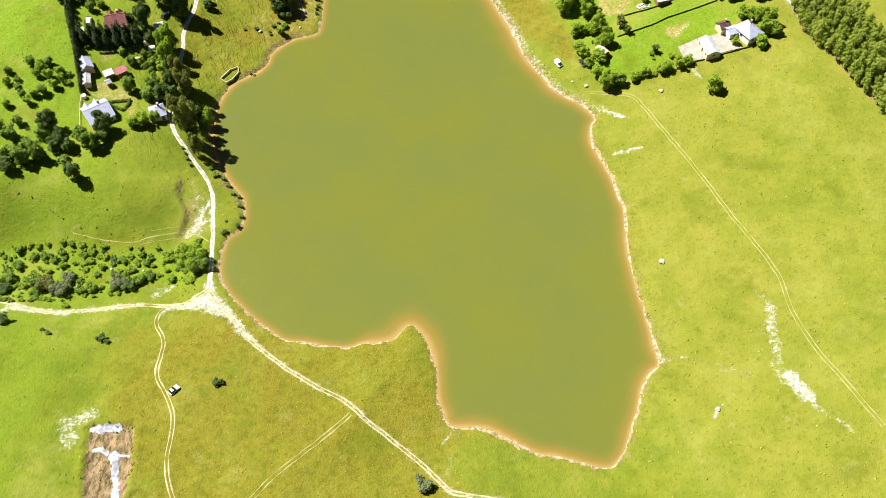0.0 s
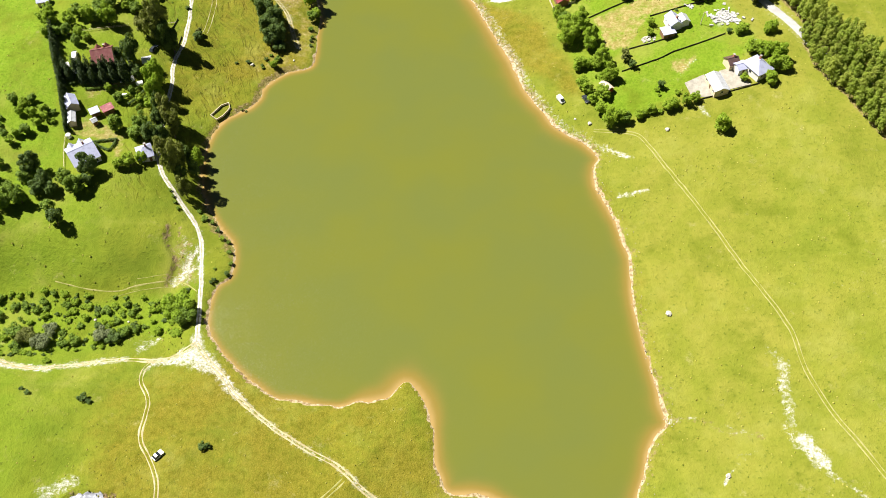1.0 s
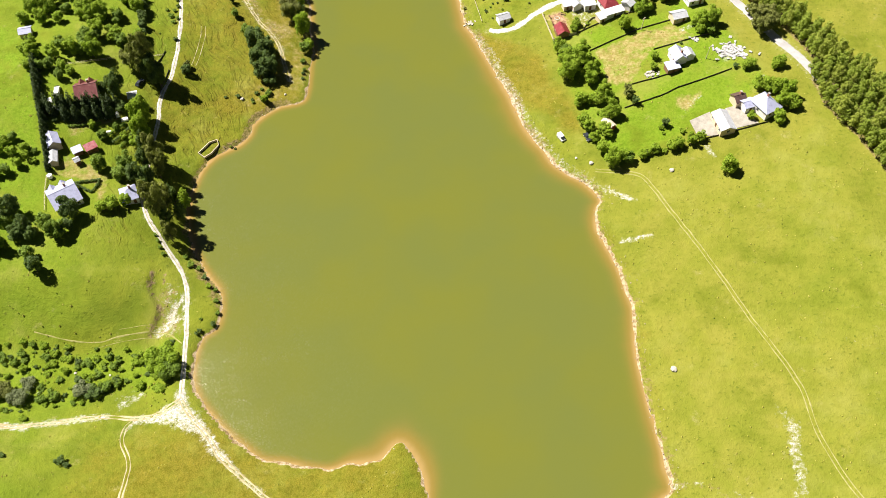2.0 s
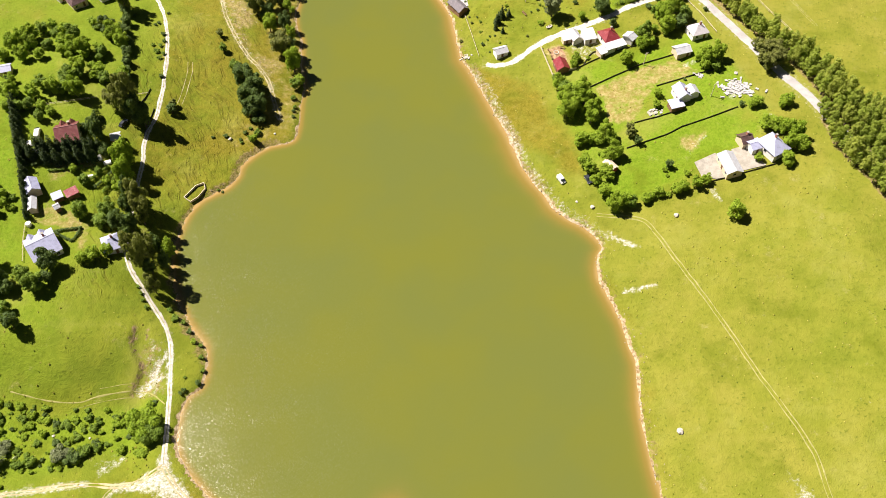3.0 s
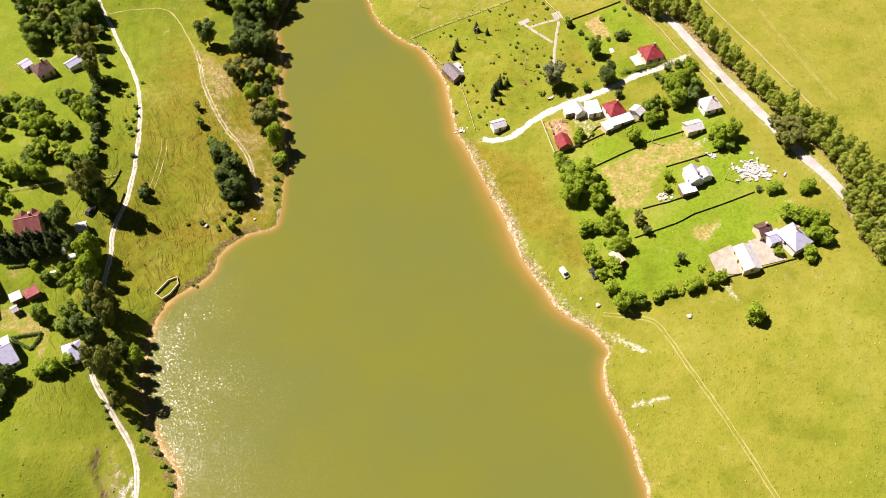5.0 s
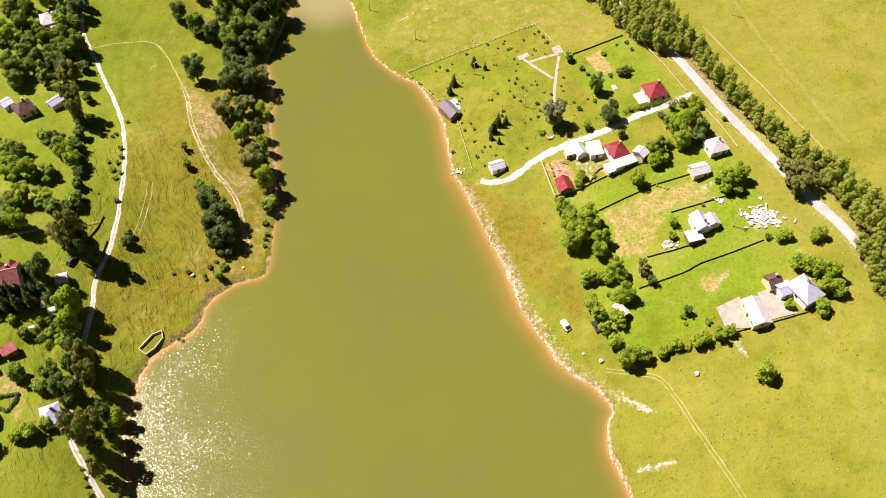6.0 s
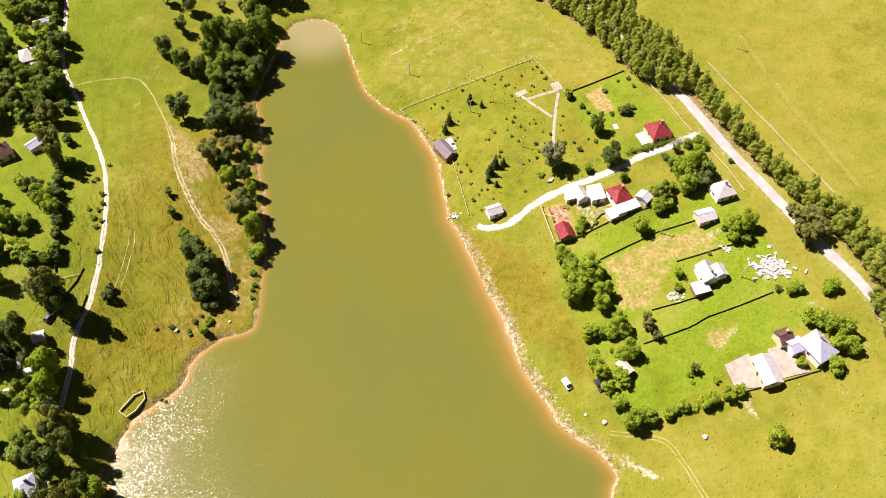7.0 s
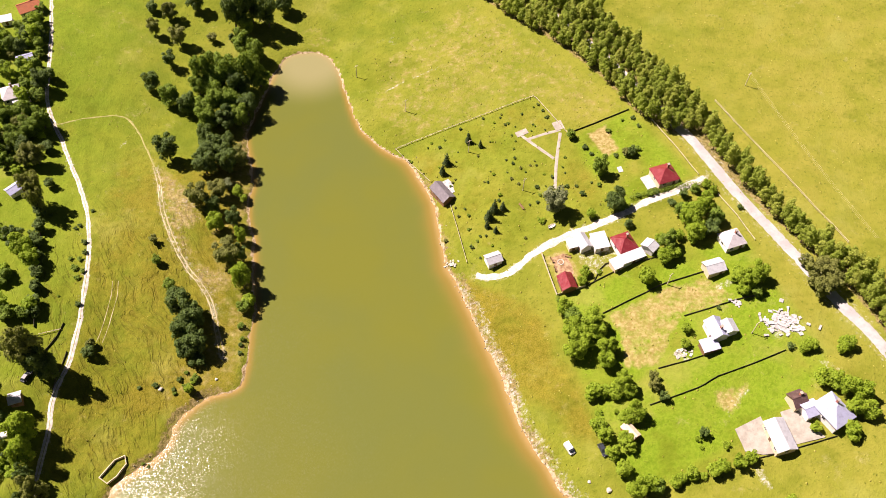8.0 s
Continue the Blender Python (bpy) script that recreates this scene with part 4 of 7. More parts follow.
def away(P, line, closed=False):
    """The distance of points from a line."""
    a, b = (line, np.roll(line, -1, 0)) if closed else (line[:-1], line[1:])
    out = np.full(len(P), 1e9)
    for s, q in zip(a, b):
        v = q - s
        u = np.clip(((P - s) @ v) / max(v @ v, 1e-9), 0, 1)
        e = P - s - u[:, None] * v
        out = np.minimum(out, e[:, 0] ** 2 + e[:, 1] ** 2)
    return np.sqrt(out)


def within(P, area):
    x, y = P[:, 0], P[:, 1]
    r = np.zeros(len(x), bool)
    for (x0, y0), (x1, y1) in zip(area, np.roll(area, -1, 0)):
        if y0 != y1:
            r ^= ((y0 > y) != (y1 > y)) & (x < (x1 - x0) * (y - y0) / (y1 - y0) + x0)
    return r


def ease(low, high, x):
    t = np.clip((x - low) / (high - low), 0, 1)
    return t * t * (3 - 2 * t)


def ripple(x, y, size, seed):
    """Smooth value noise between -1 and 1."""
    table = np.random.RandomState(seed).rand(256, 256) * 2 - 1
    u, v = x / size + 1000, y / size + 1000
    i, j = np.floor(u).astype(int), np.floor(v).astype(int)
    s, t = u - i, v - j
    s, t = s * s * (3 - 2 * s), t * t * (3 - 2 * t)
    g = lambda p, q: table[p % 256, q % 256]
    return (g(i, j) * (1 - s) + g(i + 1, j) * s) * (1 - t) + (g(i, j + 1) * (1 - s) + g(i + 1, j + 1) * s) * t


LAKE = spline(WEST_SHORE + EAST_SHORE, True, 4)
CREEK = np.array([(-96, 167), (-118, 165), (-150, 168), (-200, 160), (-320, 150)], float)
HUMPS = [(-114, 224, 5, 17), (38, 386, 2.5, 28), (-92, 350, 2.5, 20), (-122, 396, -3.5, 25), (-75, 115, 2.5, 16), (-143, 284, 5.5, 24)]


def axis(low, high, step, far):
    side = [8, 20, 40, 80, 150, 300, 600, 1200, far]
    return np.concatenate([[low - s for s in reversed(side)], np.arange(low, high + 0.01, step), [high + s for s in side]])


XS, YS = axis(-200, 200, 1.0, 3000), axis(62, 480, 1.0, 3000)
GX, GY = np.meshgrid(XS, YS)
SPOTS = np.column_stack([GX.ravel(), GY.ravel()])
LAKE_WAY = away(SPOTS, LAKE, True)
LAKE_WAY[within(SPOTS, LAKE)] *= -1
LAKE_WAY += 0.5 * ripple(SPOTS[:, 0], SPOTS[:, 1], 3.0, 5) * (np.abs(LAKE_WAY) < 12)


def relief():
    x, y, d = SPOTS[:, 0], SPOTS[:, 1], LAKE_WAY
    h = np.where(d > 0, (0.35 + 0.45 * (1 - ease(-60, 0, x))) * (1 - np.exp(-d / 0.7)) + 0.16 * np.minimum(d, 85) + 0.035 * np.clip(d - 85, 0, 400), np.maximum(0.30 * d, -3))
    w = (1 - ease(5, 36, away(SPOTS, CREEK))) * ease(5, 16, d)
    h = h * (1 - w) - 2.5 * w
    for a, b, dz, r in HUMPS:
        h = h + dz * np.exp(-((x - a) ** 2 + (y - b) ** 2) / (2 * r * r)) * ease(1, 10, d)
    land = ease(1, 8, d)
    h = h + land * (0.30 * ripple(x, y, 14, 1) + 0.14 * ripple(x, y, 4.5, 2) + 0.07 * ripple(x, y, 1.8, 3))
    steps = (1 - ease(-75, -55, x)) * ease(4, 10, d) * (1 - ease(60, 90, d)) * ease(195, 215, y)
    h = h + 0.22 * steps * ripple(d + 0.8 * ripple(x, y, 9, 31), 0.16 * y, 1.9, 32) * (0.6 + 0.6 * ripple(x, y, 25, 33))
    scarp = np.array(sorted(SCARP, key=lambda p: p[1]))
    off = x - np.interp(y, scarp[:, 1], scarp[:, 0]) + 0.8 * ripple(x, y, 3, 41)
    span = ease(scarp[0, 1] - 3, scarp[0, 1] + 2, y) * (1 - ease(scarp[-1, 1] - 2, scarp[-1, 1] + 4, y))
    h = h + span * (0.8 * (1 - ease(-0.9, 0.9, off)) * np.exp(-((off / 9) ** 2)) - 0.45 * (1 - ease(-0.8, 0.8, off - 4.5)) * ease(-0.8, 0.8, off))
    lip = (1 - ease(-72, -48, x)) * ease(185, 200, y) * (1 - ease(330, 350, y))
    h = h - 0.5 * lip * (d > 0) * (1 - ease(1.4, 2.6, d + 0.9 * ripple(x, y, 4, 51)))
    cut = within(SPOTS, np.array(AREA_PIT)) * 1.0
    rim = away(SPOTS, np.array(AREA_PIT), True)
    h = h - 1.2 * cut + 0.5 * cut * ripple(x, y, 2.2, 21) + 0.5 * np.exp(-((rim / 1.6) ** 2)) * (1 + ripple(x, y, 2.5, 22))
    return h


HEIGHT = relief()
HEIGHT_GRID = HEIGHT.reshape(GX.shape)


def ground_z(x, y):
    i = int(np.clip(np.searchsorted(XS, x) - 1, 0, len(XS) - 2))
    j = int(np.clip(np.searchsorted(YS, y) - 1, 0, len(YS) - 2))
    s, t = (x - XS[i]) / (XS[i + 1] - XS[i]), (y - YS[j]) / (YS[j + 1] - YS[j])
    g = HEIGHT_GRID
    return float((g[j, i] * (1 - s) + g[j, i + 1] * s) * (1 - t) + (g[j + 1, i] * (1 - s) + g[j + 1, i + 1] * s) * t)


def area_mask(area, soft=2.5):
    area = np.array(area, float)
    d = away(SPOTS, area, True)
    d[within(SPOTS, area)] *= -1
    return 1 - ease(-soft, soft, d)


def line_mask(points, half, soft=1.2):
    return 1 - ease(half - soft, half + soft, away(SPOTS, spline(points)))


def wear_masks():
    x, y, d = SPOTS[:, 0], SPOTS[:, 1], LAKE_WAY
    bare = np.zeros(len(x))
    for x0, y0, x1, y1, wide, much in CHALK_A + CHALK_B + CHALK_C + CHALK_D:
        bare = np.maximum(bare, 0.72 * much * (1 - ease(0.3 * wide, 1.5 * wide, away(SPOTS, np.array([(x0, y0), (x1, y1)])))))
    for points, half, much in ((WEST_ROAD, 1.5, 0.38), (SHORE_ROAD, 1.5, 0.50), (CREEK_ROAD[:7], 1.7, 0.62), (CREEK_ROAD[6:], 1.0, 0.35), (MAIN_ROAD, 4.5, 0.35), (HOUSE_LANE, 2.0, 0.5), (BLUFF_TRACK[6:], 1.7, 0.5), (BLUFF_TRACK[:7], 1.3, 0.26), (CAR_TRACK, 1.2, 0.2), (MEADOW_TRACK, 1.0, 0.15)):
        bare = np.maximum(bare, much * line_mask(points, half, 1.4))
    for area, much in ((AREA_FORK, 0.66), (AREA_BANK, 0.36), (AREA_COURT, 0.45), (AREA_RUBBLE, 0.6), (AREA_BLUFF_SAND, 0.30)):
        bare = np.maximum(bare, much * area_mask(area))
    straw = np.zeros(len(x))
    for area, much in ((AREA_PLOT_TAN, 0.66), (AREA_PLOT_NORTH, 1.0), (AREA_PATIO, 0.75), (AREA_TAN_LOT, 0.6), (AREA_REED, 0.35), (AREA_VEG_A, 0.62), (AREA_VEG_B, 0.62), (AREA_PASTURE_NORTH, 0.40), (AREA_SHORE_STRIP, 0.22)):
        straw = np.maximum(straw, much * area_mask(area, 1.8))
    straw = np.maximum(straw, 0.72 * area_mask(AREA_BLUFF_SAND, 5))
    lush = np.zeros(len(x))
    for area, much in ((AREA_GARDEN_EAST, 1.0), (AREA_GARDEN_NORTH, 0.9), (AREA_PARK, 0.25), (AREA_FIELD_GREEN, 1.0), (AREA_CREEK_GREEN, 0.7)):
        lush = np.maximum(lush, much * area_mask(area, 3))
    lush = np.maximum(lush, 0.55 * (1 - ease(-135, -105, x)))
    dry = 0.30 + 0.30 * ease(20, 90, x) + 0.1 * ease(60, 110, y - 250) - 0.2 * ease(-60, -110, x)
    worn = 0.72 * (1 - ease(-10, 20, x)) * (1 - ease(140, 165, y)) * ease(-125, -85, x) + 0.62 * (1 - ease(-75, -50, x)) * ease(235, 275, y) * (1 - ease(375, 410, y)) * ease(-118, -108, x)
    worn = worn + 0.35 * (1 - ease(2, 9, d)) * ease(-5, 10, x)
    worn = worn + 0.40 * area_mask(AREA_PARK, 4) + 0.80 * area_mask(AREA_SHORE_STRIP, 5)
    dry = dry - 0.5 * area_mask(AREA_FIELD_GREEN, 4)
    bank = (1 - ease(-58, -48, x)) * ease(276, 290, y) * (1 - ease(400, 425, y)) * (1 - ease(10, 22, d))
    worn = worn + 0.5 * bank
    straw = np.maximum(straw, 0.42 * bank)
    bare = np.maximum(bare, 0.42 * (1 - ease(3, 6.5, d)) * ease(5, 15, x) * ease(232, 245, y) * (1 - ease(320, 345, y)))
    east = ease(-20, 20, x)
    width = 0.7 + 0.6 * (ripple(x, y, 11, 8) + 0.3) + 1.1 * east * (0.35 + 0.9 * ripple(x, y, 17, 9))
    width = np.maximum(width, 0.3)
    sand = np.where(d > -3, 1 - ease(0.25 * width, 0.85 * width, d), 1)
    terrace = (1 - ease(-80, -62, x)) * ease(3, 7, d) * ease(205, 222, y) * (1 - ease(330, 380, y)) * ease(1.5, 4, away(SPOTS, spline(WEST_ROAD))) * ease(-140, -112, x)
    rim = 2.6 + 1.6 * ripple(x, y, 7, 61) + 0.8 * ripple(x, y, 2.5, 62)
    bank_east = np.maximum(east, 1 - ease(95, 150, y)) * (1 - ease(0.6 * rim, 1.5 * rim, d)) * (0.75 + 0.35 * ease(235, 260, y))
    bank_west = (1 - ease(-70, -45, x)) * ease(180, 200, y) * (1 - ease(400, 430, y)) * (1 - ease(0.7 * rim, 1.3 * rim, d))
    earth = np.maximum(0.62 * bank_east, 0.68 * bank_west)
    earth = np.maximum(earth, 0.45 * line_mask([(69.8, 129.1), (80.0, 127.1), (84.5, 123.5), (95.2, 121.7)], 1.2, 1.2))
    earth = np.maximum(earth, 0.8 * area_mask(np.array(list(BELT_WEST) + list(BELT_EAST)[::-1]), 1.0))
    earth = np.maximum(earth, 0.5 * area_mask(AREA_BLUFF_SAND, 3))
    earth = np.maximum(earth, 0.5 * area_mask(AREA_BANK, 2.5))
    return {"bank": earth, "terrace": terrace, "bare": bare, "straw": straw, "lush": lush, "dry": dry, "sand": sand, "clay": np.maximum(0.8 * area_mask(AREA_PIT, 1.6), np.maximum(0.60 * line_mask(SCARP, 1.2, 1.6), 0.42 * line_mask([(x + 4.0, y) for x, y in SCARP], 1.4, 1.8))), "worn": worn}


def sheet(name, verts, faces, material, attributes=None, smooth=True):
    me = bpy.data.meshes.new(name)
    verts, faces = np.asarray(verts, np.float32), np.asarray(faces, np.int32)
    k = faces.shape[1]
    me.vertices.add(len(verts))
    me.vertices.foreach_set("co", verts.ravel())
    me.loops.add(faces.size)
    me.loops.foreach_set("vertex_index", faces.ravel())
    me.polygons.add(len(faces))
    me.polygons.foreach_set("loop_start", np.arange(0, faces.size, k, dtype=np.int32))
    me.polygons.foreach_set("loop_total", np.full(len(faces), k, np.int32))
    me.polygons.foreach_set("use_smooth", np.full(len(faces), smooth))
    for key, values in (attributes or {}).items():
        at = me.attributes.new(key, "FLOAT", "POINT")
        at.data.foreach_set("value", np.asarray(values, np.float32))
    me.materials.append(material)
    me.update()
    me.validate()
    return me


def grid_faces(rows, cols):
    i = np.arange(rows * cols).reshape(rows, cols)
    return np.column_stack([i[:-1, :-1].ravel(), i[:-1, 1:].ravel(), i[1:, 1:].ravel(), i[1:, :-1].ravel()])


ground = new("ground", sheet("ground", np.column_stack([SPOTS, HEIGHT]), grid_faces(*GX.shape), GRASS, wear_masks()))
tagged(ground, "sunlit yellow-green pasture sloping down to the lake", "ground", kind="structure")


def make_water():
    xs, ys = np.arange(-100, 78, 1.5), np.arange(88, 456, 1.5)
    gx, gy = np.meshgrid(xs, ys)
    P = np.column_stack([gx.ravel(), gy.ravel()])
    d = away(P, LAKE, True)
    d[within(P, LAKE)] *= -1
    keep = d < 2.6
    faces = grid_faces(*gx.shape)
    faces = faces[keep[faces].all(1)]
    used = np.unique(faces)
    back = np.full(len(P), -1)
    back[used] = np.arange(len(used))
    P, d = P[used], d[used]
    east = ease(-10, 30, P[:, 0])
    south = 1 - ease(110, 150, P[:, 1])
    reach = 1.5 + 1.1 * np.maximum(east, south) + 3.0 * (1 - ease(8, 22, np.hypot(P[:, 0] + 11, P[:, 1] - 143))) + 2.0 * ease(225, 290, P[:, 1]) * ease(-30, 10, P[:, 0])
    shallow = np.exp(np.minimum(d, 0) / reach)
    pale = (1 - ease(8, 27, np.hypot(P[:, 0] + 45, (P[:, 1] - 446) * 0.9)))
    ruffle = np.exp(-np.clip(P[:, 0] + 80, 0, 200) / 42) * ease(115, 150, P[:, 1])
    me = sheet("lake_water", np.column_stack([P, np.zeros(len(P))]), back[faces], WATER, {"shallow": shallow, "pale": pale, "ruffle": ruffle})
    tagged(new("water", me), "still olive-green muddy lake water, rippled and glittering", "lake", kind="structure")


make_water()


def ribbon(name, points, half, material, label, lift=0.07, ragged=0.25, offset=0.0, step=1.2, kind="structure", category="road"):
    """A strip of road laid on the ground, with uneven edges."""
    line = spline(points, steps=8)
    way = np.concatenate([[0], np.cumsum(np.hypot(*np.diff(line, axis=0).T))])
    s = np.arange(0, way[-1], step)
    px, py = np.interp(s, way, line[:, 0]), np.interp(s, way, line[:, 1])
    dx, dy = np.gradient(px), np.gradient(py)
    size = np.maximum(np.hypot(dx, dy), 1e-6)
    nx, ny = -dy / size, dx / size
    verts = []
    across = (-1, -0.5, 0, 0.5, 1)
    left, right = ripple(s, s * 0, 3.0, 11) * ragged, ripple(s, s * 0, 3.0, 12) * ragged
    for i in range(len(s)):
        for c in across:
            w = offset + c * (half + (left[i] if c < 0 else right[i]))
            x, y = px[i] + nx[i] * w, py[i] + ny[i] * w
            verts.append((x, y, ground_z(x, y) + lift - (0.12 if abs(c) == 1 else 0.0)))
    ob = new(name, sheet(name, verts, grid_faces(len(s), 5), material))
    return tagged(ob, label, category, kind=kind)


ribbon("road", MAIN_ROAD, 2.15, ASPHALT, "pale sun-bleached village road along a belt of trees", 0.10, 0.15)
ribbon("road", WEST_ROAD, 0.95, GRAVEL, "white gravel lane along the lake and homesteads")
ribbon("road", WEST_ROAD, 0.14, RUT, "thin grass strip between the ruts of the lane", 0.09, 0.12, category="verge")
for side in (-0.55, 0.55):
    ribbon("road", SHORE_ROAD, 0.32, PALE_RUT, "pale gravel rut of the lake shore track", ragged=0.2, offset=side)
    ribbon("road", CREEK_ROAD, 0.36, PALE_RUT, "faded gravel rut of the creek track", ragged=0.3, offset=side)
ribbon("road", HOUSE_LANE, 1.6, GRAVEL, "bright gravel drive from the shore to the houses", ragged=0.5)
for k, (points, half, material) in enumerate(((CAR_TRACK, 0.52, PALE_RUT), (SIDE_TRACK, 0.6, RUT), (MEADOW_TRACK, 0.6, RUT), (BLUFF_TRACK[6:], 0.6, PALE_RUT))):
    for side in (-1, 1):
        ribbon("path", points, 0.25, material, "worn wheel rut across the pasture", 0.06, 0.2, side * half, category="track")
ribbon("path", BLUFF_TRACK[:7], 0.4, RUT, "faint trodden track curving over the pasture", 0.06, 0.25, category="track")
for side in (-0.9, 0.9):
    ribbon("path", PASTURE_RUTS, 0.16, PALE_RUT, "old wheel rut in the sloping pasture", 0.05, 0.12, side, category="track")
ribbon("path", FOOTPATH, 0.26, RUT, "narrow trodden footpath in the grass", 0.06, 0.15, category="path")
for shift, first in ((2.2, 3), (-1.8, 2)):
    ribbon("path", FOOTPATH[first:6], 0.13, RUT, "faint trodden footpath in the grass", 0.05, 0.08, shift, category="path")
for points in (GARDEN_PATH_A, GARDEN_PATH_B, GARDEN_PATH_C):
    ribbon("path", points, 0.7, CONCRETE, "straight pale garden path in the lawn", 0.08, 0.05, category="path")


# ---- building blocks ----
def part(name, bm, material, parent, label=""):
    me = bpy.data.meshes.new(name)
    bm.to_mesh(me)
    bm.free()
    me.materials.append(material)
    ob = new(name, me)
    ob.parent = parent
    return tagged(ob, label)


def shared(name, me, parent, at=None):
    ob = new(name, me)
    ob.parent = parent
    if at is not None:
        ob.matrix_local = at
    return ob


def empty_at(name, x, y, turn=0.0, z=None):
    ob = new(name)
    ob.empty_display_size = 0.5
    ob.matrix_world = pose(x, y, ground_z(x, y) if z is None else z, 0, 0, turn)
    return ob


def box(bm, x, y, z, sx, sy, sz, bevel=0.0, turn=0.0):
    """A block centred at x, y that stands on z."""
    made = bmesh.ops.create_cube(bm, size=1.0, matrix=pose(x, y, z + sz / 2, 0, 0, turn) @ Matrix.Diagonal((sx, sy, sz, 1)))
    if bevel:
        edges = list({e for v in made["verts"] for e in v.link_edges})
        bmesh.ops.bevel(bm, geom=edges, offset=bevel, segments=1, affect="EDGES")
    return bm


def block(*values, **more):
    return box(bmesh.new(), *values, **more)


# ---- trees ----
def leaf_cloud(rng, lobes, count, size):
    """Leaf sprays scattered over lobes (x, y, z, radius, flatness), facing outwards with a random tilt."""
    lobes = np.array(lobes)
    share = lobes[:, 3] ** 2
    pick = rng.choice(len(lobes), count, p=share / share.sum())
    out = rng.normal(size=(count, 3))
    out[:, 2] = np.where(rng.rand(count) < 0.7, np.abs(out[:, 2]), out[:, 2])
    out /= np.linalg.norm(out, axis=1)[:, None]
    L = lobes[pick]
    centre = L[:, :3] + out * (L[:, 3] * rng.uniform(0.66, 1.12, count))[:, None] * np.column_stack([np.ones(count), np.ones(count), L[:, 4]])
    normal = out + np.array((0, 0, 0.45)) + rng.normal(scale=0.45, size=(count, 3))
    normal /= np.linalg.norm(normal, axis=1)[:, None]
    side = np.cross(normal, rng.normal(size=(count, 3)))
    side /= np.linalg.norm(side, axis=1)[:, None]
    up = np.cross(normal, side)
    s = (size * rng.uniform(0.6, 1.35, count))[:, None]
    p = [centre - side * s * 0.6, centre - up * s * 0.42 - normal * s * 0.12, centre + side * s * 0.6, centre + up * s * 0.42 - normal * s * 0.12]
    verts = np.stack(p, 1).reshape(-1, 3)
    return verts, np.arange(count * 4).reshape(-1, 4)


def crown_lobes(rng, shape):
    if shape == "round":
        out = [(0, 0, 1.1, 0.62, 1.1)]
        for i in range(24):
            a, z = i * 2.4 + rng.uniform(0, 0.6), rng.uniform(0.42, 1.75)
            r = rng.uniform(0.45, 0.78) * math.sqrt(max(0.1, 1 - ((z - 1.0) / 1.05) ** 2))
            out.append((r * math.cos(a), r * math.sin(a), z, rng.uniform(0.20, 0.40), 0.95))
        return out
    if shape == "loose":
        out = [(0, 0, 1.05, 0.55, 1.25)]
        for i in range(24):
            a, z = i * 2.4 + rng.uniform(0, 0.8), rng.uniform(0.38, 1.85)
            r = rng.uniform(0.3, 0.85) * math.sqrt(max(0.15, 1 - ((z - 1.15) / 1.05) ** 2))
            out.append((r * math.cos(a), r * math.sin(a), z, rng.uniform(0.20, 0.36), 0.8))
        return out
    if shape == "shrub":
        out = [(0, 0, 0.55, 0.5, 0.9)]
        for i in range(8):
            a, r = i * 2.4 + rng.uniform(0, 0.8), rng.uniform(0.35, 0.75)
            out.append((r * math.cos(a), r * math.sin(a), rng.uniform(0.35, 0.85), rng.uniform(0.26, 0.42), 0.9))
        return out
    if shape == "cone":
        out = []
        for i in range(11):
            z = 0.25 + i * 0.28
            r = 0.85 * (1 - z / 3.5)
            for k in range(max(1, int(5 * (1 - i / 11)) + 1)):
                a = k * 6.283 / max(1, int(5 * (1 - i / 11)) + 1) + i * 1.3
                out.append((0.55 * r * math.cos(a), 0.55 * r * math.sin(a), z + rng.uniform(-0.1, 0.1), 0.5 * r + 0.08, 0.8))
        return out
    out = []  # tall
    for i in range(16):
        a, z = i * 2.4 + rng.uniform(0, 0.8), 0.7 + 2.4 * (i + rng.uniform(0, 1)) / 17
        r = rng.uniform(0.2, 0.62) * (1.05 - 0.7 * abs(z - 1.5) / 1.8)
        out.append((r * math.cos(a), r * math.sin(a), z, rng.uniform(0.32, 0.48) * (1.15 - 0.2 * z), 1.2))
    return out


TRUNK_TOP = {"round": 1.5, "loose": 1.5, "shrub": 0.6, "cone": 3.0, "tall": 2.7}


def trunk_mesh(shape, rng):
    bm = bmesh.new()
    top = TRUNK_TOP[shape]

    def limb(p, q, r0, r1):
        turn = (Vector(q) - Vector(p)).to_track_quat("Z", "Y").to_matrix().to_4x4()
        bmesh.ops.create_cone(bm, cap_ends=True, segments=6, radius1=r0, radius2=r1, depth=(Vector(q) - Vector(p)).length, matrix=Matrix.Translation((Vector(p) + Vector(q)) / 2) @ turn)

    limb((0, 0, -0.12), (0.03, 0.02, top * 0.5), 0.085, 0.06)
    limb((0.03, 0.02, top * 0.5), (0, 0.05, top), 0.06, 0.015)
    if shape != "cone":
        for i in range(6):
            a, z = i * 2.4, top * (0.3 + 0.09 * i)
            limb((0.02, 0.01, z), (0.6 * math.cos(a), 0.6 * math.sin(a), z + 0.38), 0.038, 0.012)
    me = bpy.data.meshes.new("trunk")
    bm.to_mesh(me)
    bm.free()
    me.materials.append(BARK)
    return me


CROWNS, TRUNKS = {}, {}


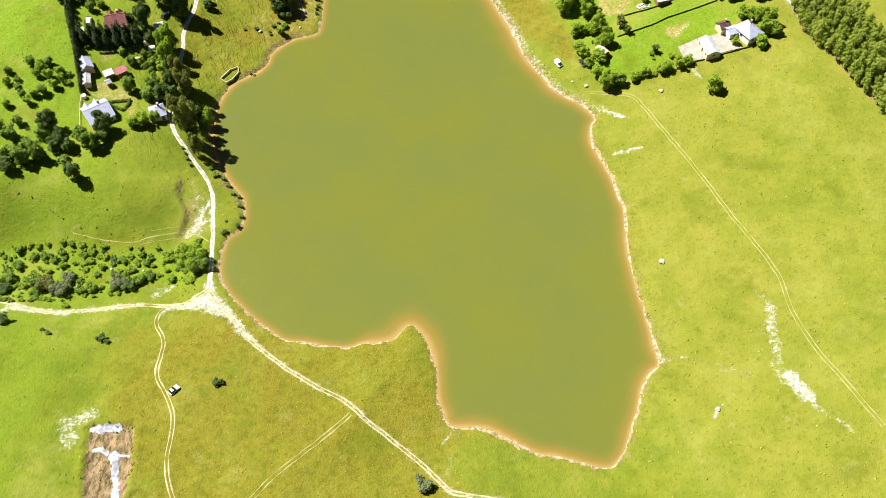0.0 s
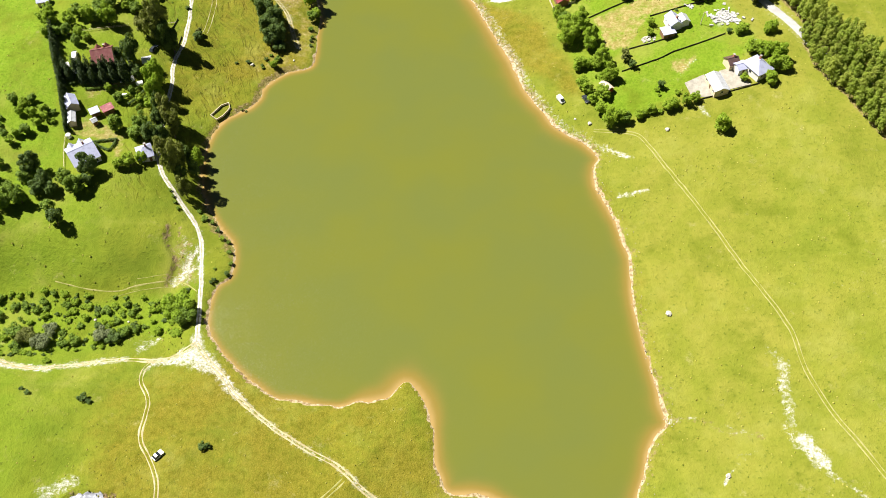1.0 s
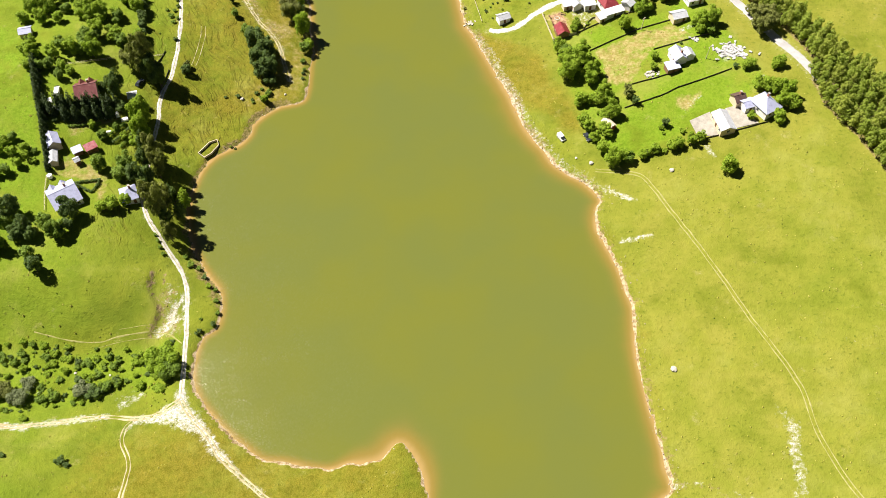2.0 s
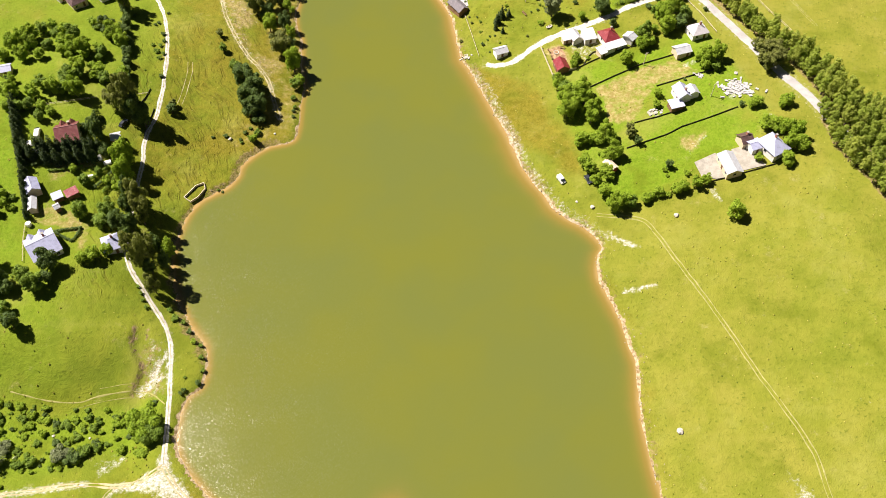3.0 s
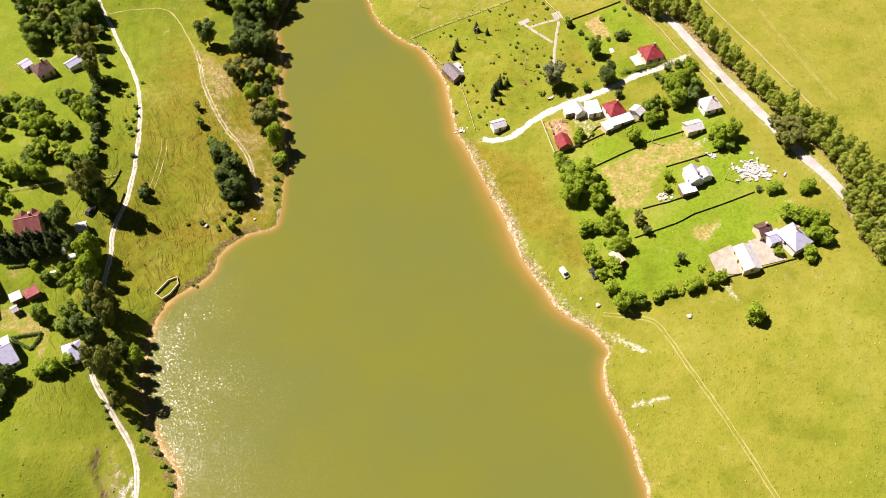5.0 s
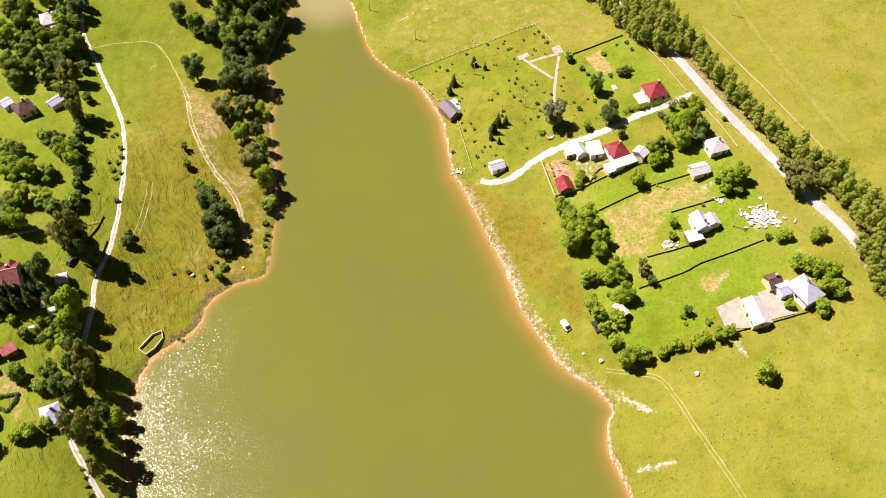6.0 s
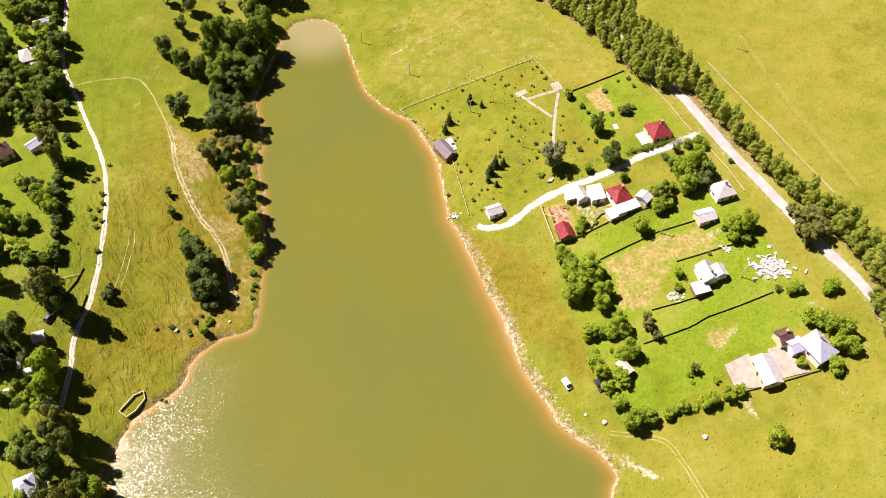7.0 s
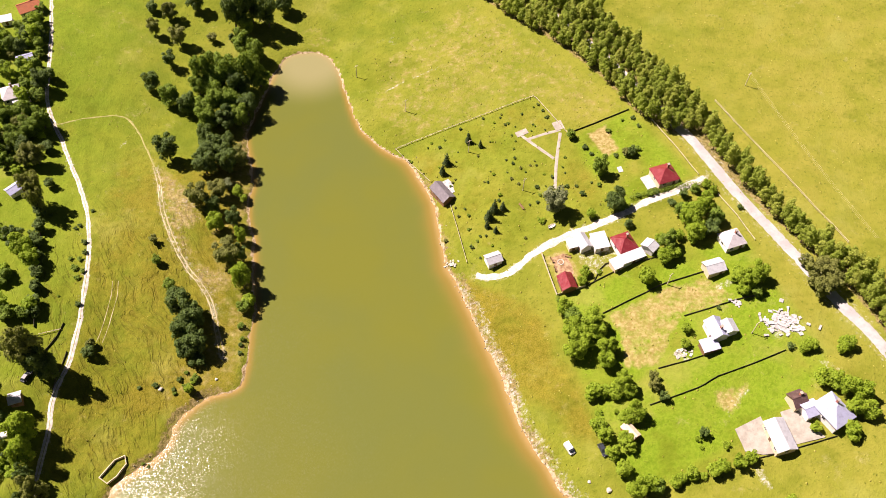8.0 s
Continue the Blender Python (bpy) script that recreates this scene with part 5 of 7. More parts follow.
def crown_mesh(shape, tone, variant, fine):
    key = (shape, tone, variant, fine)
    if key not in CROWNS:
        rng = np.random.RandomState(sum(ord(c) for c in shape) + 17 * variant)
        lobes = crown_lobes(rng, shape)
        count, size = {"round": (4000, 0.125), "loose": (3600, 0.125), "shrub": (700, 0.20), "cone": (1400, 0.17), "tall": (1900, 0.13)}[shape]
        if fine and shape == "shrub":
            count, size = 2200, 0.12
        if fine == "belt":
            count, size = 800, 0.17
        if not fine and shape in ("round", "loose"):
            count, size = count * 2 // 5, size * 1.5
        verts, faces = leaf_cloud(rng, lobes, count, size)
        CROWNS[key] = sheet("crown", verts, faces, LEAF[tone], smooth=False)
    return CROWNS[key]


WORDS = {"m": "mid-green", "d": "dark green", "o": "olive-green", "b": "bright green", "w": "grey-green", "c": "dark green", "p": "dull green", "q": "yellow-green"}
PICK = random.Random(7)


def plant(x, y, r, tone, where, group, shape=None):
    """A tree or shrub of crown radius r: an empty at its foot with a trunk and a crown."""
    tall, tone = tone.isupper(), tone.lower()
    if "orchard" in group and tone == "m" and PICK.random() < 0.6:
        tone = "b"
    if ("plot" in group or "boundary" in group) and tone == "m" and PICK.random() < 0.9:
        tone = "b"
    if group in ("creek bushes", "pasture bushes"):
        shape = "shrub"
    if shape is None:
        shape = "cone" if tone == "c" else "tall" if tone in "pq" else "shrub" if r < 1.35 else "loose" if tone in "ow" or PICK.random() < 0.25 else "round"
    name = {"shrub": "shrub", "cone": "conifer"}.get(shape, "fruit_tree" if "orchard" in group else "tree")
    variant = PICK.randrange(4 if shape in ("round", "tall") else 2)
    size = r * (PICK.uniform(1.1, 1.28) if "orchard" in group else PICK.uniform(1.1, 1.3) if "plot" in group or "boundary" in group else PICK.uniform(1.08, 1.28) if r > 2.2 else PICK.uniform(1.05, 1.25))
    if shape in ("round", "loose"):
        stretch = r * ((2.6 if tone == "o" else 2.05) * PICK.uniform(0.95, 1.05) if tall else PICK.uniform(1.4, 1.6) if r > 2.4 else PICK.uniform(1.1, 1.25))
    elif shape == "cone":
        size *= 1.65
        stretch = size * PICK.uniform(1.0, 1.2)
    else:
        stretch = size * PICK.uniform(0.9, 1.12)
    ob = new(name)
    ob.empty_display_size = 0.3
    ob.matrix_world = pose(x, y, ground_z(x, y), PICK.uniform(-3, 3), PICK.uniform(-3, 3), PICK.uniform(0, 360)) @ Matrix.Diagonal((size, size, stretch, 1))
    key = (shape, variant)
    if key not in TRUNKS:
        TRUNKS[key] = trunk_mesh(shape, random.Random(variant))
    shared("trunk", TRUNKS[key], ob)
    shared("crown", crown_mesh(shape, tone, variant, r > 2.6), ob)
    kind = {"shrub": "low bushy shrub", "cone": "narrow conifer", "tall": "tall slender tree"}.get(shape, "tall broadleaf tree" if tall else "spreading broadleaf tree" if r > 3 else "small broadleaf tree")
    return tagged(ob, f"{WORDS[tone]} {kind} {where}", {"shrub": "shrub"}.get(shape, "tree"), group)


for rows, where, group in (
    (BLUFF_TREES, "on the grassy slope above the lake", "trees on the slope"),
    (GROVE_NORTH, "in the dense grove by the lake", "trees of the lake grove"),
    (GROVE_SHORE, "on the sandy lake bank", "trees on the lake bank"),
    (HOMESTEAD_NORTH, "around the upper homesteads", "trees of the upper homesteads"),
    (HOMESTEAD_UPPER, "around the upper homesteads", "trees of the upper homesteads"),
    (ORCHARD_NORTH, "in the upper orchard", "orchard trees"),
    (HEDGEROW, "in the hedgerow beside the lane", "hedgerow plants"),
    (ORCHARD_MID, "in the orchard grass", "orchard trees"),
    (ORCHARD_SOUTH, "in the lower orchard rows", "orchard trees"),
    (HOMESTEAD_TREES, "around the lakeside homestead", "trees of the homestead"),
    (CONIFER_HEDGE, "in the boundary hedge", "hedge conifers"),
    (CONIFER_ROW, "in the garden windbreak", "windbreak conifers"),
    (FIELD_TREES_WEST, "at the edge of the green field", "field trees"),
    (SHORE_SHRUBS, "on the lake edge", "shore shrubs"),
    (CREEK_BUSHES, "in the wet creek hollow", "creek bushes"),
    (MEADOW_BUSHES, "standing alone in the pasture", "pasture bushes"),
    (EAST_GARDEN, "on the villa lawn", "lawn trees"),
    (EAST_SAPLINGS, "planted on the lakeside lawn", "young lawn plants"),
    (LOT_TREES, "between the house plots", "plot trees"),
    (LOT_HEDGE, "in the thick plot hedge", "plot hedge trees"),
    (LOT_SOUTH_TREES, "along the southern plot boundary", "boundary trees"),
):
    for x, y, r, tone in rows:
        if r > 0.2:
            plant(x, y, r, tone, where, group)


def hedge(points, wide, high, tone, label):
    """A clipped or rank hedge: leaf sprays packed along a line, over a woody core."""
    line = np.array(points, float)
    way = np.concatenate([[0], np.cumsum(np.hypot(*np.diff(line, axis=0).T))])
    rng = np.random.RandomState(int(way[-1] * 7))
    ob = empty_at("hedge", line[0, 0], line[0, 1])
    base = ob.matrix_world.translation
    lobes = []
    core = bmesh.new()
    for d in np.arange(0, way[-1], wide * 0.55):
        x, y = np.interp(d, way, line[:, 0]), np.interp(d, way, line[:, 1])
        z = ground_z(x, y) - base.z
        r = wide * 0.5 * rng.uniform(0.85, 1.2)
        lobes.append((x - base.x + rng.uniform(-0.15, 0.15), y - base.y + rng.uniform(-0.15, 0.15), z + high * 0.55, r, high * 0.5 / r))
        box(core, x - base.x, y - base.y, z - 0.1, 0.1, 0.1, high * 0.7)
    verts, faces = leaf_cloud(rng, lobes, 70 * len(lobes), 0.26)
    shared("foliage", sheet("foliage", verts, faces, LEAF[tone], smooth=False), ob)
    tagged(part("stems", core, BARK, ob), kind="stuff")
    return tagged(ob, label, "hedge")


for points, wide, high, tone in ((HEDGE_BOX_A, 1.0, 1.0, "d"), (HEDGE_BOX_B, 1.0, 1.0, "d"), (HEDGE_BOX_C, 1.0, 1.0, "d"), (HEDGE_ROW_A, 1.1, 1.5, "m"), (HEDGE_ROW_B, 1.1, 1.5, "d"), (HEDGE_ROW_C, 1.1, 1.5, "m"), (HEDGE_GARDEN, 0.9, 0.9, "m")):
    hedge(points, wide, high, tone, "dark clipped hedge in the homestead garden" if tone == "d" else "green vine row in the homestead garden")
hedge(HEDGE_LANE, 2.0, 1.8, "m", "rank green hedge along the house lane")
hedge(HEDGE_SHORE_PLOT, 1.6, 1.6, "m", "rank green hedge at the plot boundary")


def creek_thicket():
    """The rank undergrowth of the hollow: low leafy clumps in three tones, as one mass."""
    rng = random.Random(12)
    area = np.array(AREA_CREEK_GREEN)
    ob = new("creek_thicket")
    ob.empty_display_size = 0.5
    mass = {}
    made = 0
    while made < 330:
        x, y = rng.uniform(area[:, 0].min(), area[:, 0].max()), rng.uniform(area[:, 1].min(), area[:, 1].max())
        if x < -190 or not within(np.array([(x, y)]), area)[0] or away(np.array([(x, y)]), spline(WEST_ROAD))[0] < 4:
            continue
        tone = rng.choice("mmbbbd")
        me = crown_mesh("shrub", "m", rng.randrange(2), False)
        co = np.empty(len(me.vertices) * 3, np.float32)
        me.vertices.foreach_get("co", co)
        size, turn = rng.choice((0.35, 0.4, 0.5, 0.6, 0.8, 1.0, 1.3, 1.6)), rng.uniform(0, 6.28)
        c, s = math.cos(turn) * size, math.sin(turn) * size
        mass.setdefault(tone, []).append(co.reshape(-1, 3) @ np.array([[c, s, 0], [-s, c, 0], [0, 0, size * rng.uniform(0.7, 1.1)]]) + (x, y, ground_z(x, y)))
        made += 1
    for tone, label in (("m", "mid-green leaf clumps"), ("b", "bright green leaf clumps"), ("d", "dark green leaf clumps")):
        verts = np.vstack(mass[tone])
        clump = new("foliage", sheet("foliage", verts, np.arange(len(verts)).reshape(-1, 4), LEAF[tone], smooth=False))
        clump.parent = ob
        tagged(clump, label)
    tagged(ob, "rank green undergrowth in the wet creek hollow", "thicket", kind="stuff")


creek_thicket()


def homestead_infill():
    """Fruit trees and bushes that fill the gardens between the upper houses."""
    rng = random.Random(23)
    area = np.array([(-174.0, 455.0), (-158.0, 455.0), (-147.0, 411.0), (-138.0, 382.0), (-141.0, 371.0), (-160.0, 368.0), (-176.0, 385.0)])
    houses = [(-156.7, 410.7), (-153.1, 409.3), (-151.9, 357.4), (-159.6, 360.4), (-141.7, 363.3), (-156.0, 429.7), (-162.9, 461.5), (-170.4, 453.8)]
    spots = []
    for i in range(4000):
        x, y = rng.uniform(-176, -136), rng.uniform(366, 456)
        if not within(np.array([(x, y)]), area)[0] or away(np.array([(x, y)]), spline(WEST_ROAD))[0] < 4:
            continue
        if any(math.hypot(x - a, y - b) < 6.5 for a, b in houses) or any(math.hypot(x - a, y - b) < 3.3 for a, b in spots):
            continue
        if ripple(np.array([x]), np.array([y]), 11, 95)[0] < -0.25 or len(spots) >= 95:
            continue
        spots.append((x, y))
        plant(x, y, rng.choice((1.0, 1.4, 1.8, 2.1, 2.5)), rng.choice("mmbbdo"), "in the gardens of the upper homesteads", "trees of the upper homesteads")


homestead_infill()


def lawn_shrubs():
    rng = random.Random(19)
    area = np.array(AREA_PARK)
    made = 0
    while made < 80:
        x, y = rng.uniform(area[:, 0].min(), area[:, 0].max()), rng.uniform(area[:, 1].min(), area[:, 1].max())
        if not within(np.array([(x, y)]), area)[0] or min(away(np.array([(x, y)]), spline(p))[0] for p in (HOUSE_LANE, GARDEN_PATH_A, GARDEN_PATH_B, GARDEN_PATH_C)) < 2.5:
            continue
        plant(x, y, rng.uniform(0.28, 0.6), rng.choice("ddmob"), "planted on the lakeside lawn", "young lawn plants")
        made += 1


lawn_shrubs()


def tree_belt():
    """The roadside shelter belt: trees by the road stand singly, the thick of it is one mass of two leaf tones."""
    west, east = spline(BELT_WEST, steps=20), spline(BELT_EAST, steps=20)
    rng = random.Random(31)
    road = spline(MAIN_ROAD)
    spots = []
    for i in range(9000):
        s = rng.random()
        p, q = west[int(s * (len(west) - 1))], east[int(s * (len(east) - 1))]
        u = rng.random()
        c = p * (1 - u) + q * u
        near = away(c[None, :], road)[0]
        if near < (1.8 if c[1] > 386 or c[1] < 290 else 4.2) or any((c[0] - a) ** 2 + (c[1] - b) ** 2 < 2.45**2 for a, b, _ in spots):
            continue
        spots.append((c[0], c[1], near))
    single = set(sorted(spots, key=lambda s: s[2])[:70])
    for x, y, _ in sorted(single):
        plant(x, y, rng.uniform(1.9, 2.6), rng.choice("ppq"), "in the roadside shelter belt", "shelter belt trees")
    verts, faces, count = {"p": [], "q": []}, {"p": [], "q": []}, {"p": 0, "q": 0}
    trunks = bmesh.new()
    for x, y, near in spots:
        if (x, y, near) in single:
            continue
        tone = "q" if rng.random() < 0.42 else "p"
        me = crown_mesh("tall", "p", rng.randrange(6), "belt")
        co = np.empty(len(me.vertices) * 3, np.float32)
        me.vertices.foreach_get("co", co)
        size, turn, z = rng.uniform(1.9, 3.0), rng.uniform(0, 6.28), ground_z(x, y)
        c, s = math.cos(turn) * size, math.sin(turn) * size
        lean_x, lean_y = rng.uniform(-0.25, 0.25), rng.uniform(-0.25, 0.25)
        co = co.reshape(-1, 3) @ np.array([[c, s, 0], [-s, c, 0], [lean_x, lean_y, size * rng.uniform(0.85, 1.3)]]) + (x, y, z)
        verts[tone].append(co)
        faces[tone].append(np.arange(len(co)).reshape(-1, 4) + count[tone])
        count[tone] += len(co)
        bmesh.ops.create_cone(trunks, cap_ends=True, segments=6, radius1=0.2, radius2=0.05, depth=6, matrix=Matrix.Translation((x, y, z + 2.7)))
    ob = new("shelter_belt")
    ob.empty_display_size = 0.5
    for tone, label in (("p", ""), ("q", "paler yellow-green crowns")):
        crown = new("crown", sheet("crown", np.vstack(verts[tone]), np.vstack(faces[tone]), LEAF[tone], smooth=False))
        crown.parent = ob
        tagged(crown, label)
    part("trunk", trunks, BARK, ob)
    tagged(ob, "dense dull-green shelter belt of slender trees beside the road", "woodland", kind="stuff")


tree_belt()
for dx, dy, r in ((-2.6, 3.0, 2.6), (2.4, 2.0, 2.5), (-2.9, -1.2, 2.4), (2.0, -3.0, 2.7), (-1.9, -5.0, 2.5), (3.2, 6.0, 2.4), (-3.4, 7.0, 2.2)):
    plant(MAIN_ROAD[8][0] + dx, MAIN_ROAD[8][1] + dy, r, "o", "leaning over the village road", "roadside trees")


# ---- houses ----
def roof_shape(kind, length, width, rise, eave, over=0.35, thick=0.14):
    """Roof slabs with a UV that runs along the slope."""
    bm = bmesh.new()
    uv = bm.loops.layers.uv.new("UVMap")
    L, W = length / 2 + over, width / 2 + over
    drop = rise * over / (width / 2)
    low, high = eave - drop, eave + rise
    if kind == "gable":
        tops = [[(-L, -W, low), (L, -W, low), (L, 0, high), (-L, 0, high)], [(L, W, low), (-L, W, low), (-L, 0, high), (L, 0, high)]]
    elif kind == "hip":
        R = max(0.3, L - W)
        tops = [
            [(-L, -W, low), (L, -W, low), (R, 0, high), (-R, 0, high)],
            [(L, W, low), (-L, W, low), (-R, 0, high), (R, 0, high)],
            [(L, -W, low), (L, W, low), (R, 0, high)],
            [(-L, W, low), (-L, -W, low), (-R, 0, high)],
        ]
    else:
        tops = [[(-L, -W, eave - 0.1), (L, -W, eave - 0.1), (L, W, eave + rise), (-L, W, eave + rise)]]
    for face in tops:
        pts = [Vector(p) for p in face]
        a = [bm.verts.new(p + Vector((0, 0, thick))) for p in pts]
        b = [bm.verts.new(p) for p in pts]
        faces = [bm.faces.new(a), bm.faces.new(list(reversed(b)))]
        for i in range(len(a)):
            j = (i + 1) % len(a)
            faces.append(bm.faces.new((b[i], b[j], a[j], a[i])))
        along = (pts[1] - pts[0]).normalized()
        down = (pts[2] - pts[1]) - along * (pts[2] - pts[1]).dot(along)
        down.normalize()
        for f in faces:
            for loop in f.loops:
                loop[uv].uv = ((loop.vert.co - pts[0]).dot(along), (loop.vert.co - pts[0]).dot(down))
    return bm


def wall_shape(kind, length, width, rise, eave, sunk):
    bm = bmesh.new()
    L, W = length / 2, width / 2
    if kind == "shed":
        prof = [(-W, -sunk), (W, -sunk), (W, eave + rise - 0.12), (-W, eave - 0.05)]
    elif kind == "gable":
        prof = [(-W, -sunk), (W, -sunk), (W, eave), (0, eave + rise), (-W, eave)]
    else:
        prof = [(-W, -sunk), (W, -sunk), (W, eave), (-W, eave)]
    a = [bm.verts.new((-L, y, z)) for y, z in prof]
    b = [bm.verts.new((L, y, z)) for y, z in prof]
    bm.faces.new(list(reversed(a)))
    bm.faces.new(b)
    for i in range(len(a)):
        j = (i + 1) % len(a)
        bm.faces.new((a[i], a[j], b[j], b[i]))
    bmesh.ops.recalc_face_normals(bm, faces=bm.faces)
    return bm


def opening(parent, kind, x, y, z, turn, w, h):
    """A window or door leaf set 3 cm proud on a wall."""
    hold = pose(x, y, z, 0, 0, turn)
    if kind == "door":
        ob = part("door", block(0, 0, 0, w, 0.07, h, bevel=0.01), DOOR, parent, "brown wooden door")
        ob.matrix_local = hold
        return ob
    bm = bmesh.new()
    for sx, sz, px, pz in ((w, 0.08, 0, 0), (w, 0.08, 0, h - 0.08), (0.08, h, -w / 2 + 0.04, 0), (0.08, h, w / 2 - 0.04, 0), (0.05, h, 0, 0)):
        box(bm, px, 0, pz, sx, 0.08, sz)
    frame_ob = part("window", bm, FRAME, parent, "white framed window")
    frame_ob.matrix_local = hold
    part("pane", block(0, 0, 0.04, w - 0.1, 0.04, h - 0.08), GLASS, frame_ob)
    return frame_ob


def building(name, x, y, turn, length, width, eave, rise, kind, roof, wall, label, category="house", chimney=False, dormers=()):
    ends = [ground_z(x + dx, y + dy) for dx in (-3, 3) for dy in (-3, 3)]
    z = sum(ends) / 4 + 0.15
    sunk = z - min(ends) + 0.6
    ob = empty_at(name, x, y, turn, z)
    part("wall", wall_shape(kind, length, width, rise, eave, sunk), WALL[wall], ob)
    roof_ob = part("roof", roof_shape(kind, length, width, rise, eave), ROOF[roof], ob)
    if kind != "shed":
        ridge = length / 2 + 0.35 if kind == "gable" else max(0.3, (length - width) / 2)
        part("ridge_cap", block(0, 0, eave + rise + 0.10, 2 * ridge, 0.34, 0.09, bevel=0.03), ROOF[roof], roof_ob)
    if chimney:
        stack = part("chimney", block(length * 0.18, width * 0.12, eave + rise * 0.4, 0.7, 0.7, rise * 0.6 + 1.0, bevel=0.02), BRICK, roof_ob, "brick chimney stack")
        part("chimney_cap", block(length * 0.18, width * 0.12, eave + rise + 1.0, 0.9, 0.9, 0.12, bevel=0.02), CONCRETE, stack)
    for along, side in dormers:
        # a small cross gable that rises out of the slope
        wide, reach, tall = 2.6, width * 0.5, rise * 0.62
        box_wall = part("dormer_wall", wall_shape("gable", reach, wide - 0.5, tall * 0.7, rise * 0.15, 0.1), WALL[wall], roof_ob)
        box_wall.matrix_local = pose(along, side * reach * 0.52, eave + rise * 0.02, 0, 0, 90)
        cap = part("dormer_roof", roof_shape("gable", reach, wide - 0.5, tall * 0.7, rise * 0.15, 0.25, 0.1), ROOF[roof], roof_ob)
        cap.matrix_local = pose(along, side * reach * 0.52, eave + rise * 0.02 + 0.02, 0, 0, 90)
    big = length > 6 and width > 5
    w, h, sill = (1.2, 1.3, 0.9) if big else (0.7, 0.6, 1.2)
    for s in (-1, 1):
        count = 3 if length > 8 else 2 if length > 5 else 1
        for i in range(count):
            px = (i - (count - 1) / 2) * length / count
            if s < 0 and i == count // 2:
                opening(ob, "door", px, -width / 2 - 0.03, 0, 0, 1.0, 2.05)
            else:
                opening(ob, "window", px, s * (width / 2 + 0.03), sill, 0, w, h)
        if big:
            opening(ob, "window", s * (length / 2 + 0.03), 0, sill, 90, w, h)
    return tagged(ob, label, category)


building("house", 89.1, 363.7, 18, 7.6, 7.6, 2.7, 2.4, "hip", "red", "cream", "villa with a red hipped sheet roof on a mown lawn", "house", chimney=True)
building("house", 71.7, 336.6, 21, 6.4, 7.0, 2.7, 2.1, "hip", "red", "white", "white farmhouse with a red hipped roof", "house", chimney=True)
building("shed", 73.6, 331.1, 23, 8.5, 3.0, 2.2, 0.4, "shed", "white", "white", "long low shed with white sheet roof beside the farmhouse", "shed")
building("annex", 80.0, 334.6, 47, 3.4, 4.5, 2.5, 0.9, "gable", "white", "white", "white annex with bright zinc roof", "annex")
building("barn", 58.1, 338.8, -69, 5.7, 3.8, 2.3, 1.3, "gable", "white", "white", "narrow white barn with zinc gable roof", "barn")
building("workshop", 63.7, 338.3, 13, 4.8, 5.8, 2.5, 0.5, "shed", "white", "white", "wide workshop with bright flat sheet roof", "workshop")
building("shed", 54.5, 338.4, 16, 3.1, 3.1, 2.1, 0.4, "shed", "white", "cream", "small pale shed with white roof by the drive", "shed")
building("shed", 68.2, 328.9, 26, 3.0, 3.6, 2.1, 0.4, "shed", "white", "cream", "small pale store with white roof in the yard", "shed")
building("summerhouse", 51.4, 323.6, -76, 5.7, 4.7, 2.2, 1.5, "gable", "red", "wood", "wooden summerhouse with dark red gable roof", "summerhouse")
building("house", 106.7, 334.2, 18, 6.9, 6.2, 2.6, 1.9, "hip", "grey", "white", "white bungalow with grey hipped roof near the road", "house", chimney=True)
building("garage", 99.1, 324.3, 17, 6.0, 4.8, 2.3, 1.1, "gable", "white", "cream", "cream garage with white sheet gable roof", "garage")
building("house", 95.4, 301.2, -76, 6.6, 5.0, 2.7, 1.8, "gable", "blue", "white", "white cottage with bluish zinc gable roof", "house", chimney=True)
building("annex", 99.2, 301.5, -76, 4.2, 4.3, 2.5, 1.2, "gable", "white", "white", "cottage wing with white sheet roof", "annex")
building("shed", 92.6, 296.1, 16, 5.0, 3.8, 2.1, 0.4, "shed", "blue", "wood", "wooden lean-to with bluish sheet roof", "shed")
building("stable", 107.3, 265.9, -79, 9.6, 5.7, 2.5, 1.2, "gable", "white", "cream", "long cream stable with bright white roof", "stable")
building("house", 123.6, 272.1, 30, 7.4, 9.1, 2.9, 2.4, "hip", "blue", "white", "large white house with bluish zinc hipped roof", "house", chimney=True)
building("annex", 117.5, 273.3, 20, 4.4, 4.5, 2.5, 1.0, "gable", "blue", "white", "white annex with bluish zinc gable roof", "annex")
building("cottage", 114.6, 276.5, 19, 4.2, 4.8, 2.5, 1.4, "gable", "brown", "cream", "small cream cottage with brown gable roof", "cottage", chimney=True)
building("shed", 65.3, 270.5, -55, 4.9, 2.7, 2.0, 0.8, "gable", "cream", "red", "red garden shed with cream sheet roof in the hedge", "shed")
building("cabin", 10.1, 367.4, -56, 8.6, 4.8, 2.3, 1.6, "gable", "dark", "wood", "wooden lake cabin with dark roof beside a white deck", "cabin")
building("bath_house", 27.4, 335.9, 21, 5.0, 4.0, 2.2, 1.1, "gable", "white", "white", "small white bath house with white roof near the shore", "bath house")
building("house", -135.3, 279.5, 15, 7.8, 9.4, 2.7, 3.0, "gable", "brownred", "cream", "homestead with brown-red sheet roof and small dormers", "house", chimney=True, dormers=((-0.6, -1), (-1.8, 1), (1.6, 1)))
building("shed", -119.5, 281.4, 18, 3.3, 3.4, 2.1, 0.8, "gable", "white", "wood", "wooden shed with white sheet roof under trees", "shed")
building("house", -143.0, 255.7, -61, 5.9, 4.4, 2.5, 1.6, "gable", "blue", "cream", "small cream house with bluish zinc roof", "house")
